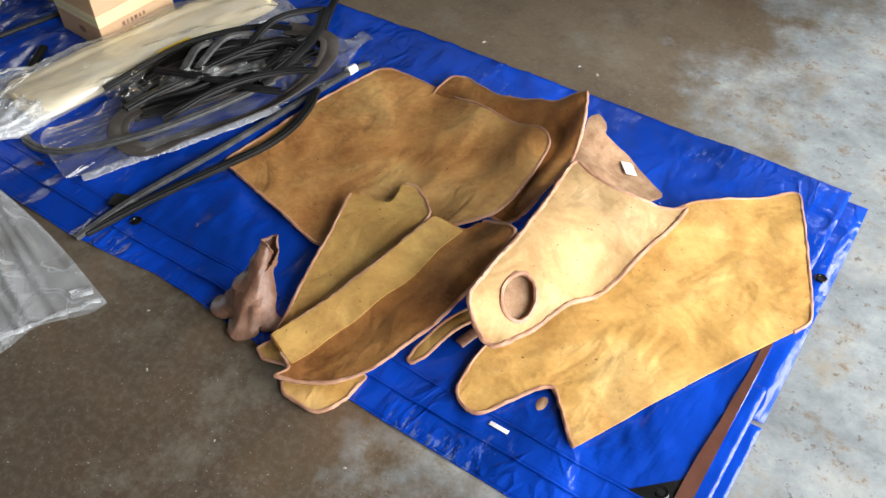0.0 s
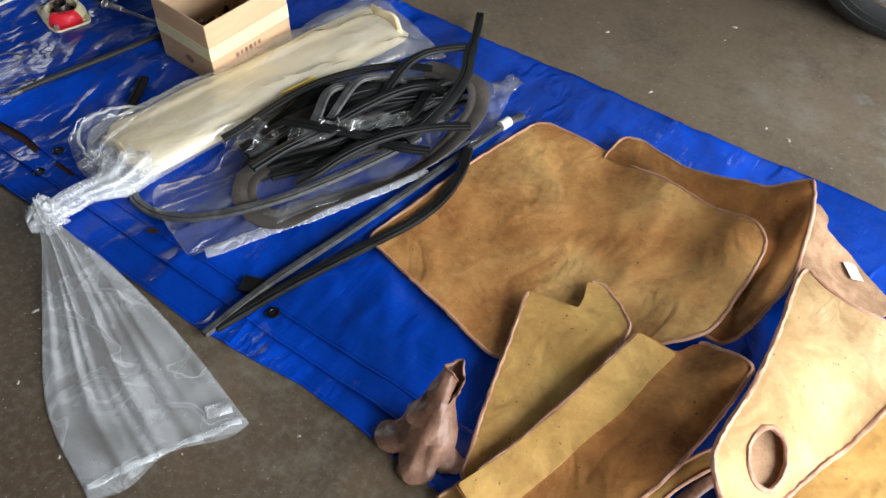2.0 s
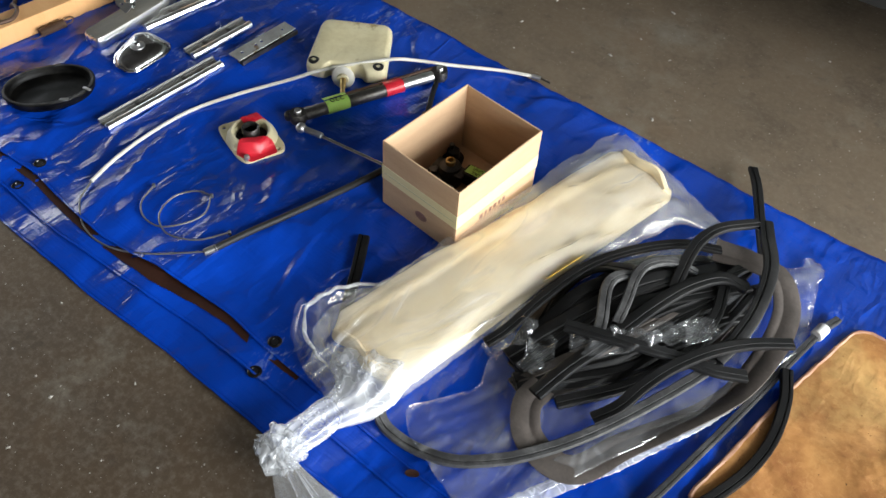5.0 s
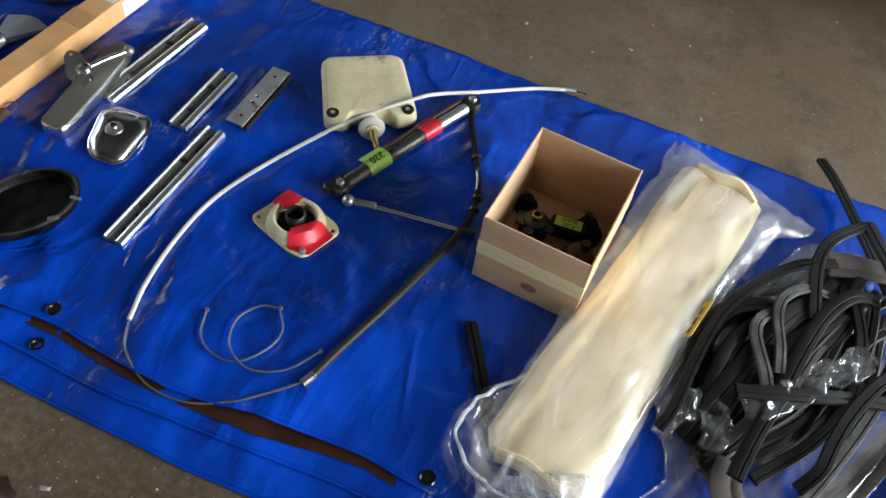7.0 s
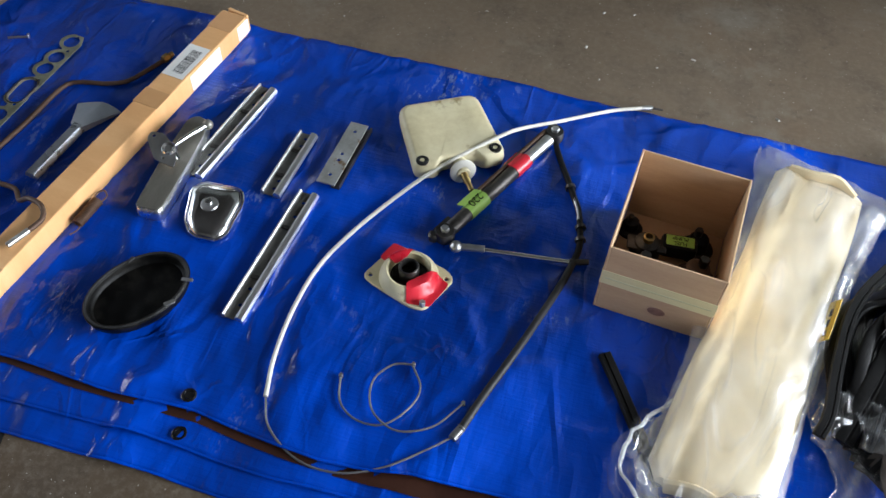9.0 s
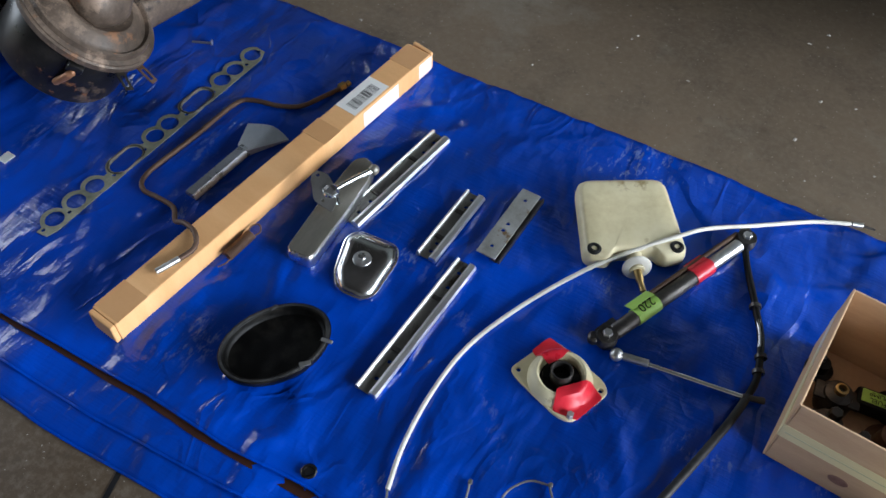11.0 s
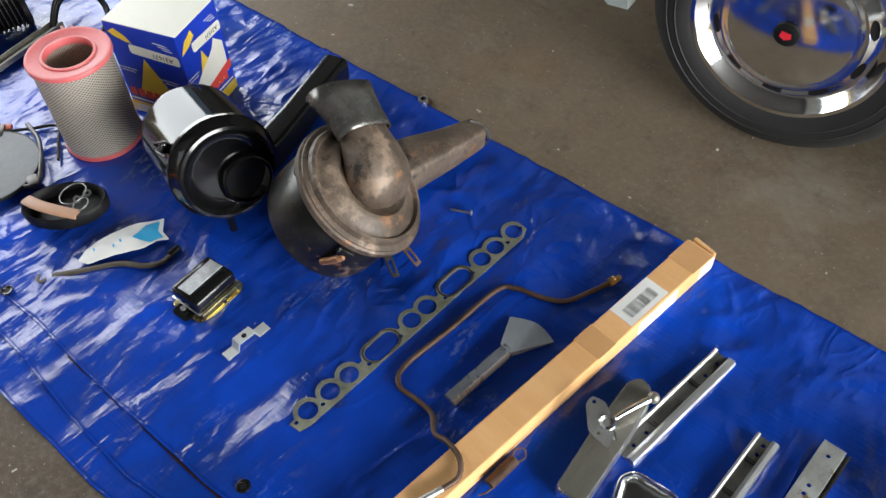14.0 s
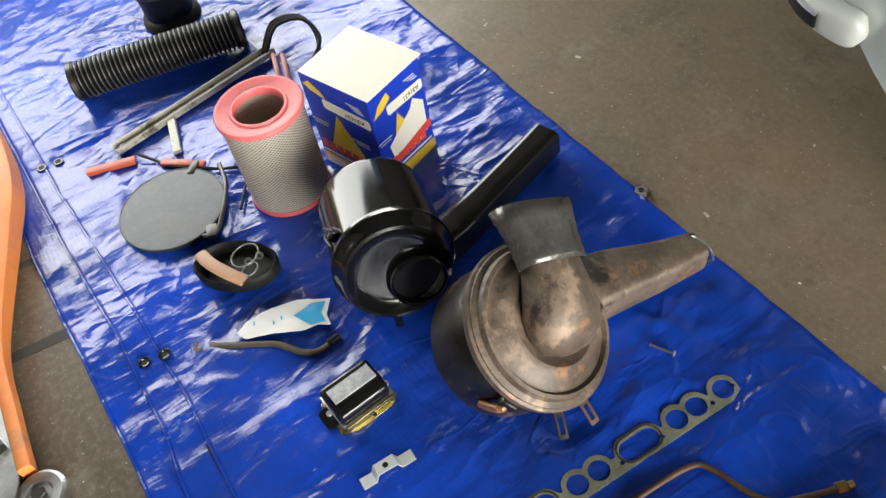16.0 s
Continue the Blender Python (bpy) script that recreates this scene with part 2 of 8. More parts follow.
def leather_material(name, stops, stain, dark=0.6, pale=None):
    """Old suede-backed leather: cloudy tone, rubbed dark stains, pores, creases."""
    m = bpy.data.materials.new(name)
    m.use_nodes = True
    t = m.node_tree
    p = t.nodes["Principled BSDF"]
    where = t.nodes.new("ShaderNodeTexCoord").outputs["Object"]

    def cloud(size, detail=5.0, rough=0.6, bend=0.0, ridged=False):
        n = node(t, "ShaderNodeTexNoise", Scale=size, Detail=detail, Roughness=rough, Distortion=bend)
        if ridged:
            n.noise_type = "RIDGED_MULTIFRACTAL"
            n.normalize = True
        t.links.new(where, n.inputs["Vector"])
        return n.outputs[0]

    colour = ramp(t, cloud(4.5, 6.0, 0.66), [(0.34, stops[0]), (0.5, stops[1]), (0.66, stops[2])])
    colour = mix(t, grey(t, cloud(2.6, 7.0, 0.68, 0.4), 0, dark, 0.48, 0.66), colour, stain)
    if pale:
        colour = mix(t, grey(t, cloud(3.4, 6.0, 0.66), 0, 0.7, 0.52, 0.68), colour, pale)
    # fibre streaks, rubbed scratches, blotches and pores
    colour = mix(t, grey(t, cloud(55.0, 4.0, 0.7, 1.2), 0, 0.35, 0.50, 0.72), colour, stops[2])
    colour = mix(t, grey(t, cloud(7.0, 7.0, 0.72, 0.4), 0, 0.30, 0.53, 0.70), colour, tuple(0.5 * c for c in stops[0]))
    colour = mix(t, grey(t, cloud(38.0, 6.0, 0.75), 0, 0.28, 0.54, 0.72), colour, tuple(0.42 * c for c in stops[0]))
    colour = mix(t, grey(t, cloud(85.0, 2.0, 0.6), 0, 0.8, 0.715, 0.74), colour, tuple(0.28 * c for c in stops[0]))
    t.links.new(colour, p.inputs["Base Color"])
    p.inputs["Roughness"].default_value = 0.68
    p.inputs["Specular IOR Level"].default_value = 0.3
    # short wrinkles: thin ridges along the middle values of a stretched noise, in patches
    mp = t.nodes.new("ShaderNodeMapping")
    mp.inputs["Scale"].default_value = (1, 0.4, 1)
    mp.inputs["Rotation"].default_value = (0, 0, radians(-28))
    t.links.new(where, mp.inputs[0])
    lines = node(t, "ShaderNodeTexNoise", Scale=11.0, Detail=3.0, Roughness=0.6, Distortion=0.5)
    t.links.new(mp.outputs[0], lines.inputs["Vector"])
    off = node(t, "ShaderNodeMath")
    off.operation = "SUBTRACT"
    off.inputs[1].default_value = 0.5
    t.links.new(lines.outputs[0], off.inputs[0])
    near = node(t, "ShaderNodeMath")
    near.operation = "ABSOLUTE"
    t.links.new(off.outputs[0], near.inputs[0])
    wrinkle = node(t, "ShaderNodeMath")
    wrinkle.operation = "MULTIPLY"
    t.links.new(grey(t, near.outputs[0], 1, 0, 0.0, 0.05), wrinkle.inputs[0])
    t.links.new(grey(t, cloud(3.7, 3.0, 0.5), 0, 1, 0.48, 0.62), wrinkle.inputs[1])
    last = None
    for height, strength, distance in ((wrinkle.outputs[0], 0.22, 0.0022), (cloud(6.0, 3.0, 0.55, 0.6), 0.75, 0.026), (cloud(20.0, 3.0, 0.6), 0.4, 0.006), (cloud(240.0, 3.0, 0.6), 0.25, 0.002)):
        b = node(t, "ShaderNodeBump", Strength=strength, Distance=distance)
        t.links.new(height, b.inputs["Height"])
        if last:
            t.links.new(last, b.inputs["Normal"])
        last = b.outputs[0]
    t.links.new(last, p.inputs["Normal"])
    return m


def perforated_material():
    """Expanded metal round the filter's paper: pale strands, dark diamonds."""
    m = bpy.data.materials.new("perforated_metal")
    m.use_nodes = True
    t = m.node_tree
    p = t.nodes["Principled BSDF"]
    uv = t.nodes.new("ShaderNodeTexCoord").outputs["UV"]
    split = node(t, "ShaderNodeSeparateXYZ")
    t.links.new(uv, split.inputs[0])
    waves = []
    for axis in (0, 1):
        k = node(t, "ShaderNodeMath")
        k.operation = "SINE"
        t.links.new(split.outputs[axis], k.inputs[0])
        waves.append(k.outputs[0])
    both = node(t, "ShaderNodeMath")
    both.operation = "MULTIPLY"
    t.links.new(waves[0], both.inputs[0])
    t.links.new(waves[1], both.inputs[1])
    hole = grey(t, both.outputs[0], 0, 1, 0.22, 0.42)
    t.links.new(mix(t, hole, (0.52, 0.47, 0.39), (0.10, 0.082, 0.064)), p.inputs["Base Color"])
    p.inputs["Roughness"].default_value = 0.5
    p.inputs["Metallic"].default_value = 0.25
    b = node(t, "ShaderNodeBump", Strength=0.6, Distance=0.002)
    b.invert = True
    t.links.new(hole, b.inputs["Height"])
    t.links.new(b.outputs[0], p.inputs["Normal"])
    return m


CONCRETE = concrete_material()
TARP = tarp_material()
TARP_BROWN = surface("brown_tarpaulin_underside", [(0.020, 0.008, 0.005), (0.045, 0.017, 0.010)], (0.35, 0.5), scale=12)
WALL_PAINT = surface("unseen_dull_wall", [(0.09, 0.086, 0.08), (0.15, 0.142, 0.13)], (0.7, 0.9), scale=2.0, fine=40)
ROOF = surface("unseen_dark_roof", [(0.03, 0.028, 0.025), (0.06, 0.055, 0.05)], (0.7, 0.9), scale=2.0, fine=30)
SUEDE = leather_material("tan_backed_leather", [(0.29, 0.115, 0.032), (0.46, 0.222, 0.068), (0.60, 0.335, 0.120)], (0.16, 0.056, 0.016), 0.8, (0.60, 0.39, 0.14))
SUEDE_DARK = leather_material("dark_tan_backed_leather", [(0.22, 0.080, 0.021), (0.37, 0.155, 0.042), (0.50, 0.245, 0.075)], (0.11, 0.038, 0.010), 0.8)
OCHRE = leather_material("ochre_backed_leather", [(0.45, 0.230, 0.058), (0.63, 0.362, 0.105), (0.75, 0.47, 0.165)], (0.38, 0.175, 0.050), 0.7, (0.76, 0.52, 0.21))
OLIVE = leather_material("olive_backed_leather", [(0.38, 0.205, 0.058), (0.54, 0.320, 0.095), (0.64, 0.415, 0.135)], (0.31, 0.135, 0.040), 0.75)
PALE = leather_material("pale_tan_leather", [(0.45, 0.262, 0.108), (0.58, 0.368, 0.170), (0.67, 0.462, 0.245)], (0.37, 0.195, 0.068), 0.7)
BINDING = surface("pinkish_leather_binding", [(0.30, 0.135, 0.078), (0.46, 0.245, 0.155), (0.58, 0.35, 0.24)], (0.45, 0.65), scale=18, fine=160, bump=0.3)
FELT = surface("brown_felt_backing", [(0.22, 0.12, 0.065), (0.36, 0.22, 0.13), (0.48, 0.32, 0.2)], (0.8, 0.95), scale=30, fine=300, bump=0.5, depth=0.004, specular=0.15)
GAITER = surface("worn_brown_leather", [(0.085, 0.038, 0.023), (0.21, 0.108, 0.070), (0.35, 0.205, 0.145)], (0.35, 0.6), scale=16, fine=110, bump=0.6, depth=0.004)
CARD = surface("brown_cardboard", [(0.46, 0.30, 0.18), (0.55, 0.37, 0.225), (0.62, 0.43, 0.27)], (0.7, 0.85), scale=3.0, fine=90, bump=0.08, stretch=(1, 1, 6), specular=0.2)
CARD_LIGHT = surface("light_cardboard", [(0.66, 0.355, 0.145), (0.74, 0.42, 0.185), (0.80, 0.49, 0.235)], (0.65, 0.8), scale=3.0, fine=90, bump=0.06, stretch=(6, 1, 1), specular=0.2)
TAPE_BROWN = surface("orange_brown_packing_tape", [(0.56, 0.30, 0.125), (0.64, 0.36, 0.16)], (0.3, 0.45), scale=6, fine=60, bump=0.04)
TAPE_CREAM = surface("cream_packing_tape", [(0.68, 0.60, 0.32), (0.77, 0.69, 0.40)], (0.3, 0.4), scale=5, fine=60, bump=0.05)
PAPER = surface("white_paper", [(0.72, 0.72, 0.70), (0.82, 0.82, 0.80)], (0.6, 0.7), scale=10, bump=0.03)
# black for print and marks, and for painted shade inside holes and openings
INK_AND_SHADE = surface("black_ink_and_hole_shade", [(0.006, 0.006, 0.007), (0.012, 0.012, 0.013)], (0.5, 0.6), bump=0, specular=0.15)
FOAM = surface("cream_foam", [(0.82, 0.655, 0.39), (0.88, 0.75, 0.50), (0.91, 0.82, 0.60)], (0.75, 0.9), scale=3, fine=240, bump=0.15, specular=0.2)
FILM = film_material("clear_polythene", (0.88, 0.91, 0.94), (0.01, 0.09), 0.05, 16.0, (0.5, 0.2, 1), 0.45, 0.075)
# the doorway's glare on this film is partly painted, as white haze
FILM_COVER = film_material("polythene_on_foam_with_glare", (0.92, 0.93, 0.93), (0.05, 0.20), 0.10, 9.0, (0.28, 1, 1), 0.5, 0.13, 0.26)
FILM_MILK = film_material("milky_polythene", (0.86, 0.89, 0.92), (0.14, 0.36), 0.16, 5.0, (1, 1, 1), 0.3)
FILM_THICK = film_material("gathered_polythene", (0.88, 0.91, 0.94), (0.24, 0.46), 0.35, 20.0, (1, 1, 1), 0.5)
RUBBER = surface("black_rubber", [(0.004, 0.004, 0.004), (0.007, 0.007, 0.007), (0.016, 0.016, 0.017)], (0.42, 0.6), scale=14, fine=110, bump=0.15, specular=0.2)
RUBBER_BLACK = surface("clean_black_rubber", [(0.002, 0.002, 0.002), (0.004, 0.004, 0.004), (0.010, 0.010, 0.010)], (0.3, 0.5), scale=9, fine=90, bump=0.2, specular=0.2)
RUBBER_GREY = surface("dusty_grey_rubber", [(0.009, 0.009, 0.0095), (0.020, 0.020, 0.021), (0.050, 0.050, 0.050)], (0.42, 0.62), scale=12, fine=120, bump=0.15, specular=0.35)
FLOCK = surface("brown_grey_weather_strip", [(0.040, 0.032, 0.027), (0.075, 0.062, 0.054), (0.12, 0.10, 0.088)], (0.6, 0.8), scale=14, fine=150, bump=0.25)
STRIP = surface("dusty_black_rubber_strip", [(0.0035, 0.0035, 0.0037), (0.008, 0.008, 0.0084), (0.020, 0.0195, 0.019)], (0.44, 0.6), scale=10, fine=110, bump=0.2, specular=0.32)
STRIP_PALE = surface("chalky_grey_rubber_strip", [(0.030, 0.030, 0.031), (0.065, 0.065, 0.066), (0.14, 0.14, 0.14)], (0.4, 0.6), scale=26, fine=130, bump=0.3, specular=0.45)
BOWL_RUBBER = surface("dusty_black_rubber", [(0.0015, 0.0015, 0.0016), (0.003, 0.003, 0.003), (0.014, 0.013, 0.011)], (0.3, 0.55), scale=22, fine=120, bump=0.25, specular=0.15)
CHROME = surface("chrome", [(0.72, 0.73, 0.74), (0.84, 0.85, 0.86)], (0.06, 0.18), 1.0, scale=10, fine=80, bump=0.03)
STEEL = surface("dull_steel", [(0.42, 0.42, 0.42), (0.58, 0.58, 0.575), (0.70, 0.70, 0.69)], (0.3, 0.5), 1.0, scale=14, fine=120, bump=0.08)
ZINC = surface("zinc_plate", [(0.5, 0.5, 0.49), (0.66, 0.66, 0.64)], (0.3, 0.45), 0.9, scale=20, bump=0.06)
DARK_STEEL = surface("oily_dark_steel", [(0.03, 0.028, 0.027), (0.075, 0.07, 0.066), (0.15, 0.14, 0.13)], (0.3, 0.5), 0.8, scale=16, fine=120, bump=0.15)
RUSTY = surface("rusty_brown_steel", [(0.055, 0.030, 0.020), (0.11, 0.064, 0.042), (0.18, 0.12, 0.085)], (0.45, 0.7), 0.4, scale=14, fine=120, bump=0.3)
BRASS = surface("dull_brass", [(0.38, 0.26, 0.10), (0.56, 0.40, 0.17)], (0.3, 0.45), 1.0, scale=20, bump=0.08)
YELLOW_ZINC = surface("gold_passivated_zinc", [(0.48, 0.40, 0.17), (0.66, 0.57, 0.28)], (0.2, 0.35), 1.0, scale=14, bump=0.05)
PLASTIC_CREAM = surface("aged_cream_plastic", [(0.56, 0.48, 0.27), (0.70, 0.63, 0.40), (0.78, 0.72, 0.50)], (0.4, 0.55), scale=7, fine=70, bump=0.06, wear=((0.36, 0.27, 0.12), 0.3, 9.0))
NYLON = surface("white_nylon", [(0.62, 0.60, 0.53), (0.74, 0.72, 0.66)], (0.35, 0.5), scale=20, bump=0.05)
CABLE_WHITE = surface("off_white_cable_sheath", [(0.54, 0.52, 0.45), (0.68, 0.66, 0.59), (0.78, 0.76, 0.70)], (0.4, 0.55), scale=16, bump=0.06)
RED_TAPE = surface("red_plastic_tape", [(0.62, 0.012, 0.03), (0.78, 0.03, 0.05)], (0.25, 0.4), scale=14, fine=60, bump=0.2)
GREEN_TAPE = surface("lime_green_tape", [(0.36, 0.62, 0.10), (0.46, 0.74, 0.15)], (0.35, 0.5), scale=14, bump=0.05)
GASKET = surface("grey_green_gasket", [(0.10, 0.11, 0.080), (0.19, 0.20, 0.150), (0.30, 0.31, 0.245)], (0.5, 0.65), 0.2, scale=18, fine=140, bump=0.15)
GLOSS_BLACK = surface("gloss_black_paint", [(0.004, 0.004, 0.0045), (0.008, 0.008, 0.0085)], (0.08, 0.16), scale=5, fine=14, bump=0.06, depth=0.003, specular=0.55)
OLD_BLACK = surface("worn_black_paint", [(0.006, 0.006, 0.006), (0.013, 0.0125, 0.012), (0.035, 0.031, 0.028)], (0.22, 0.45), 0.2, scale=10, fine=90, bump=0.15, wear=[((0.17, 0.12, 0.085), 0.4, 7.0), ((0.26, 0.115, 0.05), 0.30, 16.0)])
OLD_BROWN = surface("dirty_brown_coated_metal", [(0.036, 0.027, 0.021), (0.110, 0.081, 0.060), (0.215, 0.162, 0.122)], (0.42, 0.66), 0.15, scale=8, fine=90, bump=0.4, depth=0.003, wear=[((0.255, 0.185, 0.135), 0.52, 9.0), ((0.22, 0.11, 0.055), 0.42, 13.0), ((0.022, 0.018, 0.016), 0.50, 7.0)])
PINK_RUBBER = surface("pink_red_filter_rubber", [(0.62, 0.10, 0.11), (0.74, 0.17, 0.17)], (0.4, 0.55), scale=12, bump=0.06)
PERFORATED = perforated_material()
FILTER_PAPER = surface("dark_filter_core", [(0.10, 0.085, 0.065), (0.2, 0.17, 0.135)], (0.8, 0.9), scale=30, bump=0.2)
CARTON_BLUE = surface("printed_blue_carton", [(0.008, 0.035, 0.40), (0.012, 0.05, 0.52)], (0.3, 0.4), scale=5, bump=0.02)
CARTON_WHITE = surface("white_carton", [(0.74, 0.72, 0.62), (0.82, 0.80, 0.70)], (0.4, 0.55), scale=4, bump=0.02)
CARTON_YELLOW = surface("yellow_print", [(0.78, 0.50, 0.03), (0.86, 0.60, 0.06)], (0.35, 0.45), bump=0.02)
CARTON_RED = surface("red_print", [(0.66, 0.05, 0.03), (0.76, 0.09, 0.05)], (0.35, 0.45), bump=0.02)
CYAN_PRINT = surface("cyan_print", [(0.02, 0.32, 0.62), (0.05, 0.42, 0.72)], (0.35, 0.45), bump=0.02)
ORANGE = surface("orange_paint", [(0.62, 0.17, 0.035), (0.74, 0.25, 0.07)], (0.35, 0.55), scale=7, fine=80, bump=0.06, wear=((0.46, 0.2, 0.09), 0.4, 6.0))
ORANGE_RED = surface("orange_red_plastic", [(0.34, 0.055, 0.025), (0.46, 0.09, 0.04)], (0.35, 0.5), scale=10, bump=0.05)
GREY_BAKELITE = surface("dirty_grey_painted_metal", [(0.26, 0.25, 0.205), (0.38, 0.365, 0.31), (0.48, 0.465, 0.40)], (0.45, 0.6), 0.2, scale=14, bump=0.15, wear=((0.09, 0.075, 0.06), 0.45, 14.0))
MIRROR = surface("dusty_mirror_glass", [(0.055, 0.058, 0.064), (0.085, 0.089, 0.096), (0.12, 0.12, 0.118)], (0.34, 0.5), 0.25, scale=9, fine=70, bump=0.04, specular=0.35)
TYRE = surface("tyre_rubber", [(0.008, 0.008, 0.0085), (0.018, 0.018, 0.0185)], (0.6, 0.75), scale=9, fine=60, bump=0.2)
CAR_PAINT = surface("silver_green_car_paint", [(0.40, 0.44, 0.41), (0.46, 0.50, 0.47)], (0.2, 0.3), 0.3, scale=3, bump=0.0, coat=0.5)
UNDERBODY = surface("black_underbody", [(0.008, 0.008, 0.008), (0.016, 0.015, 0.014)], (0.7, 0.9), scale=6, bump=0.2)
LEAD = surface("dark_braid", [(0.05, 0.04, 0.03), (0.12, 0.095, 0.07)], (0.5, 0.7), 0.3, scale=30, bump=0.3)
JOINT = surface("dirt_filled_joint", [(0.022, 0.019, 0.016), (0.055, 0.048, 0.040)], (0.7, 0.9), scale=14, fine=90, bump=0.3)
TARP_RED = surface("red_brown_tarpaulin_underside", [(0.07, 0.024, 0.013), (0.13, 0.045, 0.026)], (0.4, 0.55), scale=12)
# the brown underside again, darkened for the shade in the gap
TARP_SLIT = surface("shaded_brown_tarpaulin_underside", [(0.022, 0.008, 0.005), (0.050, 0.018, 0.010)], (0.6, 0.75), scale=12, specular=0.12)


# ---- shape helpers ----
from mathutils import geometry


def part(name, bm, material, parent=None, label="", smooth=True):
    """Links a bmesh as one mesh object under a thing or a part."""
    me = bpy.data.meshes.new(name)
    bmesh.ops.recalc_face_normals(bm, faces=bm.faces)
    bm.to_mesh(me)
    bm.free()
    for p in me.polygons:
        p.use_smooth = smooth
    me.materials.append(material)
    if smooth and "polythene" not in material.name:
        me.set_sharp_from_angle(angle=radians(42))
    ob = new(name, me)
    if parent:
        ob.parent = parent
    if label:
        ob["label"] = label
    return ob


def thing(name, m, label, category, group="", kind=""):
    """An Empty at the base of a thing, which parents its parts."""
    ob = new(name)
    ob.empty_display_size = 0.05
    ob.matrix_world = m
    return tagged(ob, label, category, group, kind)


def mark_sharp(ob, degrees=35):
    ob.data.set_sharp_from_angle(angle=radians(degrees))
    return ob


def joined(*bms):
    """One bmesh out of several."""
    out = bmesh.new()
    for b in bms:
        me = bpy.data.meshes.new("scrap")
        b.to_mesh(me)
        b.free()
        out.from_mesh(me)
        bpy.data.meshes.remove(me)
    return out


def moved(bm, m):
    bmesh.ops.transform(bm, matrix=m, verts=bm.verts)
    return bm


def block(x, y, z, bevel=0.0, m=None, seg=2):
    """A box with its base centre at the origin."""
    bm = bmesh.new()
    bmesh.ops.create_cube(bm, size=1.0, matrix=Matrix.Translation((0, 0, z / 2)) @ Matrix.Diagonal((x, y, z, 1)))
    if bevel:
        bmesh.ops.bevel(bm, geom=list(bm.edges), offset=bevel, segments=seg, profile=0.5, affect="EDGES")
    return moved(bm, m) if m else bm


def span(x0, y0, z0, x1, y1, z1, bevel=0.0):
    return block(x1 - x0, y1 - y0, z1 - z0, bevel, pose((x0 + x1) / 2, (y0 + y1) / 2, z0))


def lathe(profile, seg=48, m=None, arc=1.0):
    """Turns a list of (radius, height) round z."""
    bm = bmesh.new()
    rings = []
    for r, z in profile:
        if r < 1e-6:
            rings.append([bm.verts.new((0, 0, z))])
        else:
            rings.append([bm.verts.new((r * math.cos(2 * math.pi * arc * i / seg), r * math.sin(2 * math.pi * arc * i / seg), z)) for i in range(seg)])
    for a, b in zip(rings, rings[1:]):
        for i in range(seg if arc == 1.0 else seg - 1):
            j = (i + 1) % seg
            if len(a) == 1 and len(b) == 1:
                continue
            if len(a) == 1:
                bm.faces.new((a[0], b[i], b[j]))
            elif len(b) == 1:
                bm.faces.new((a[i], a[j], b[0]))
            else:
                bm.faces.new((a[i], a[j], b[j], b[i]))
    return moved(bm, m) if m else bm


def rod(r, length, m=None, seg=20, chamfer=0.0):
    c = chamfer or r * 0.12
    return lathe([(0, 0), (r - c, 0), (r, c), (r, length - c), (r - c, length), (0, length)], seg, m)


def curve(points, step=0.01, closed=False):
    """A smooth line through points, sampled about every step."""
    pts = [Vector(p) if len(p) == 3 else Vector((p[0], p[1], 0)) for p in points]
    n = len(pts)
    out = []
    for i in range(n if closed else n - 1):
        if closed:
            a, b, c, d = (pts[(i + k) % n] for k in (-1, 0, 1, 2))
        else:
            b, c = pts[i], pts[i + 1]
            a = pts[i - 1] if i else b * 2 - c
            d = pts[i + 2] if i + 2 < n else c * 2 - b
        k = max(2, int((c - b).length / step))
        for j in range(k):
            t = j / k
            out.append(0.5 * ((2 * b) + (c - a) * t + (2 * a - 5 * b + 4 * c - d) * t * t + (3 * b - a - 3 * c + d) * t ** 3))
    if not closed:
        out.append(pts[-1])
    return out


def rounded(points, radius, seg=5, closed=True):
    """A polygon with its corners rounded; radius may be one number or one for each corner."""
    pts = [Vector(p) for p in points]
    n = len(pts)
    out = []
    for i, p in enumerate(pts):
        r = radius[i] if isinstance(radius, (list, tuple)) else radius
        a, b = pts[i - 1] - p, pts[(i + 1) % n] - p
        k = min(r, a.length * 0.45, b.length * 0.45)
        if k < 1e-4:
            out.append(p)
            continue
        s, e = p + a.normalized() * k, p + b.normalized() * k
        for j in range(seg + 1):
            t = j / seg
            out.append(s * (1 - t) ** 2 + p * 2 * t * (1 - t) + e * t * t)
    return out


def even(points, step):
    """A closed line sampled evenly, keeping its corners."""
    out = []
    for a, b in zip(points, points[1:] + points[:1]):
        k = max(1, round((b - a).length / step))
        out += [a.lerp(b, j / k) for j in range(k)]
    return out


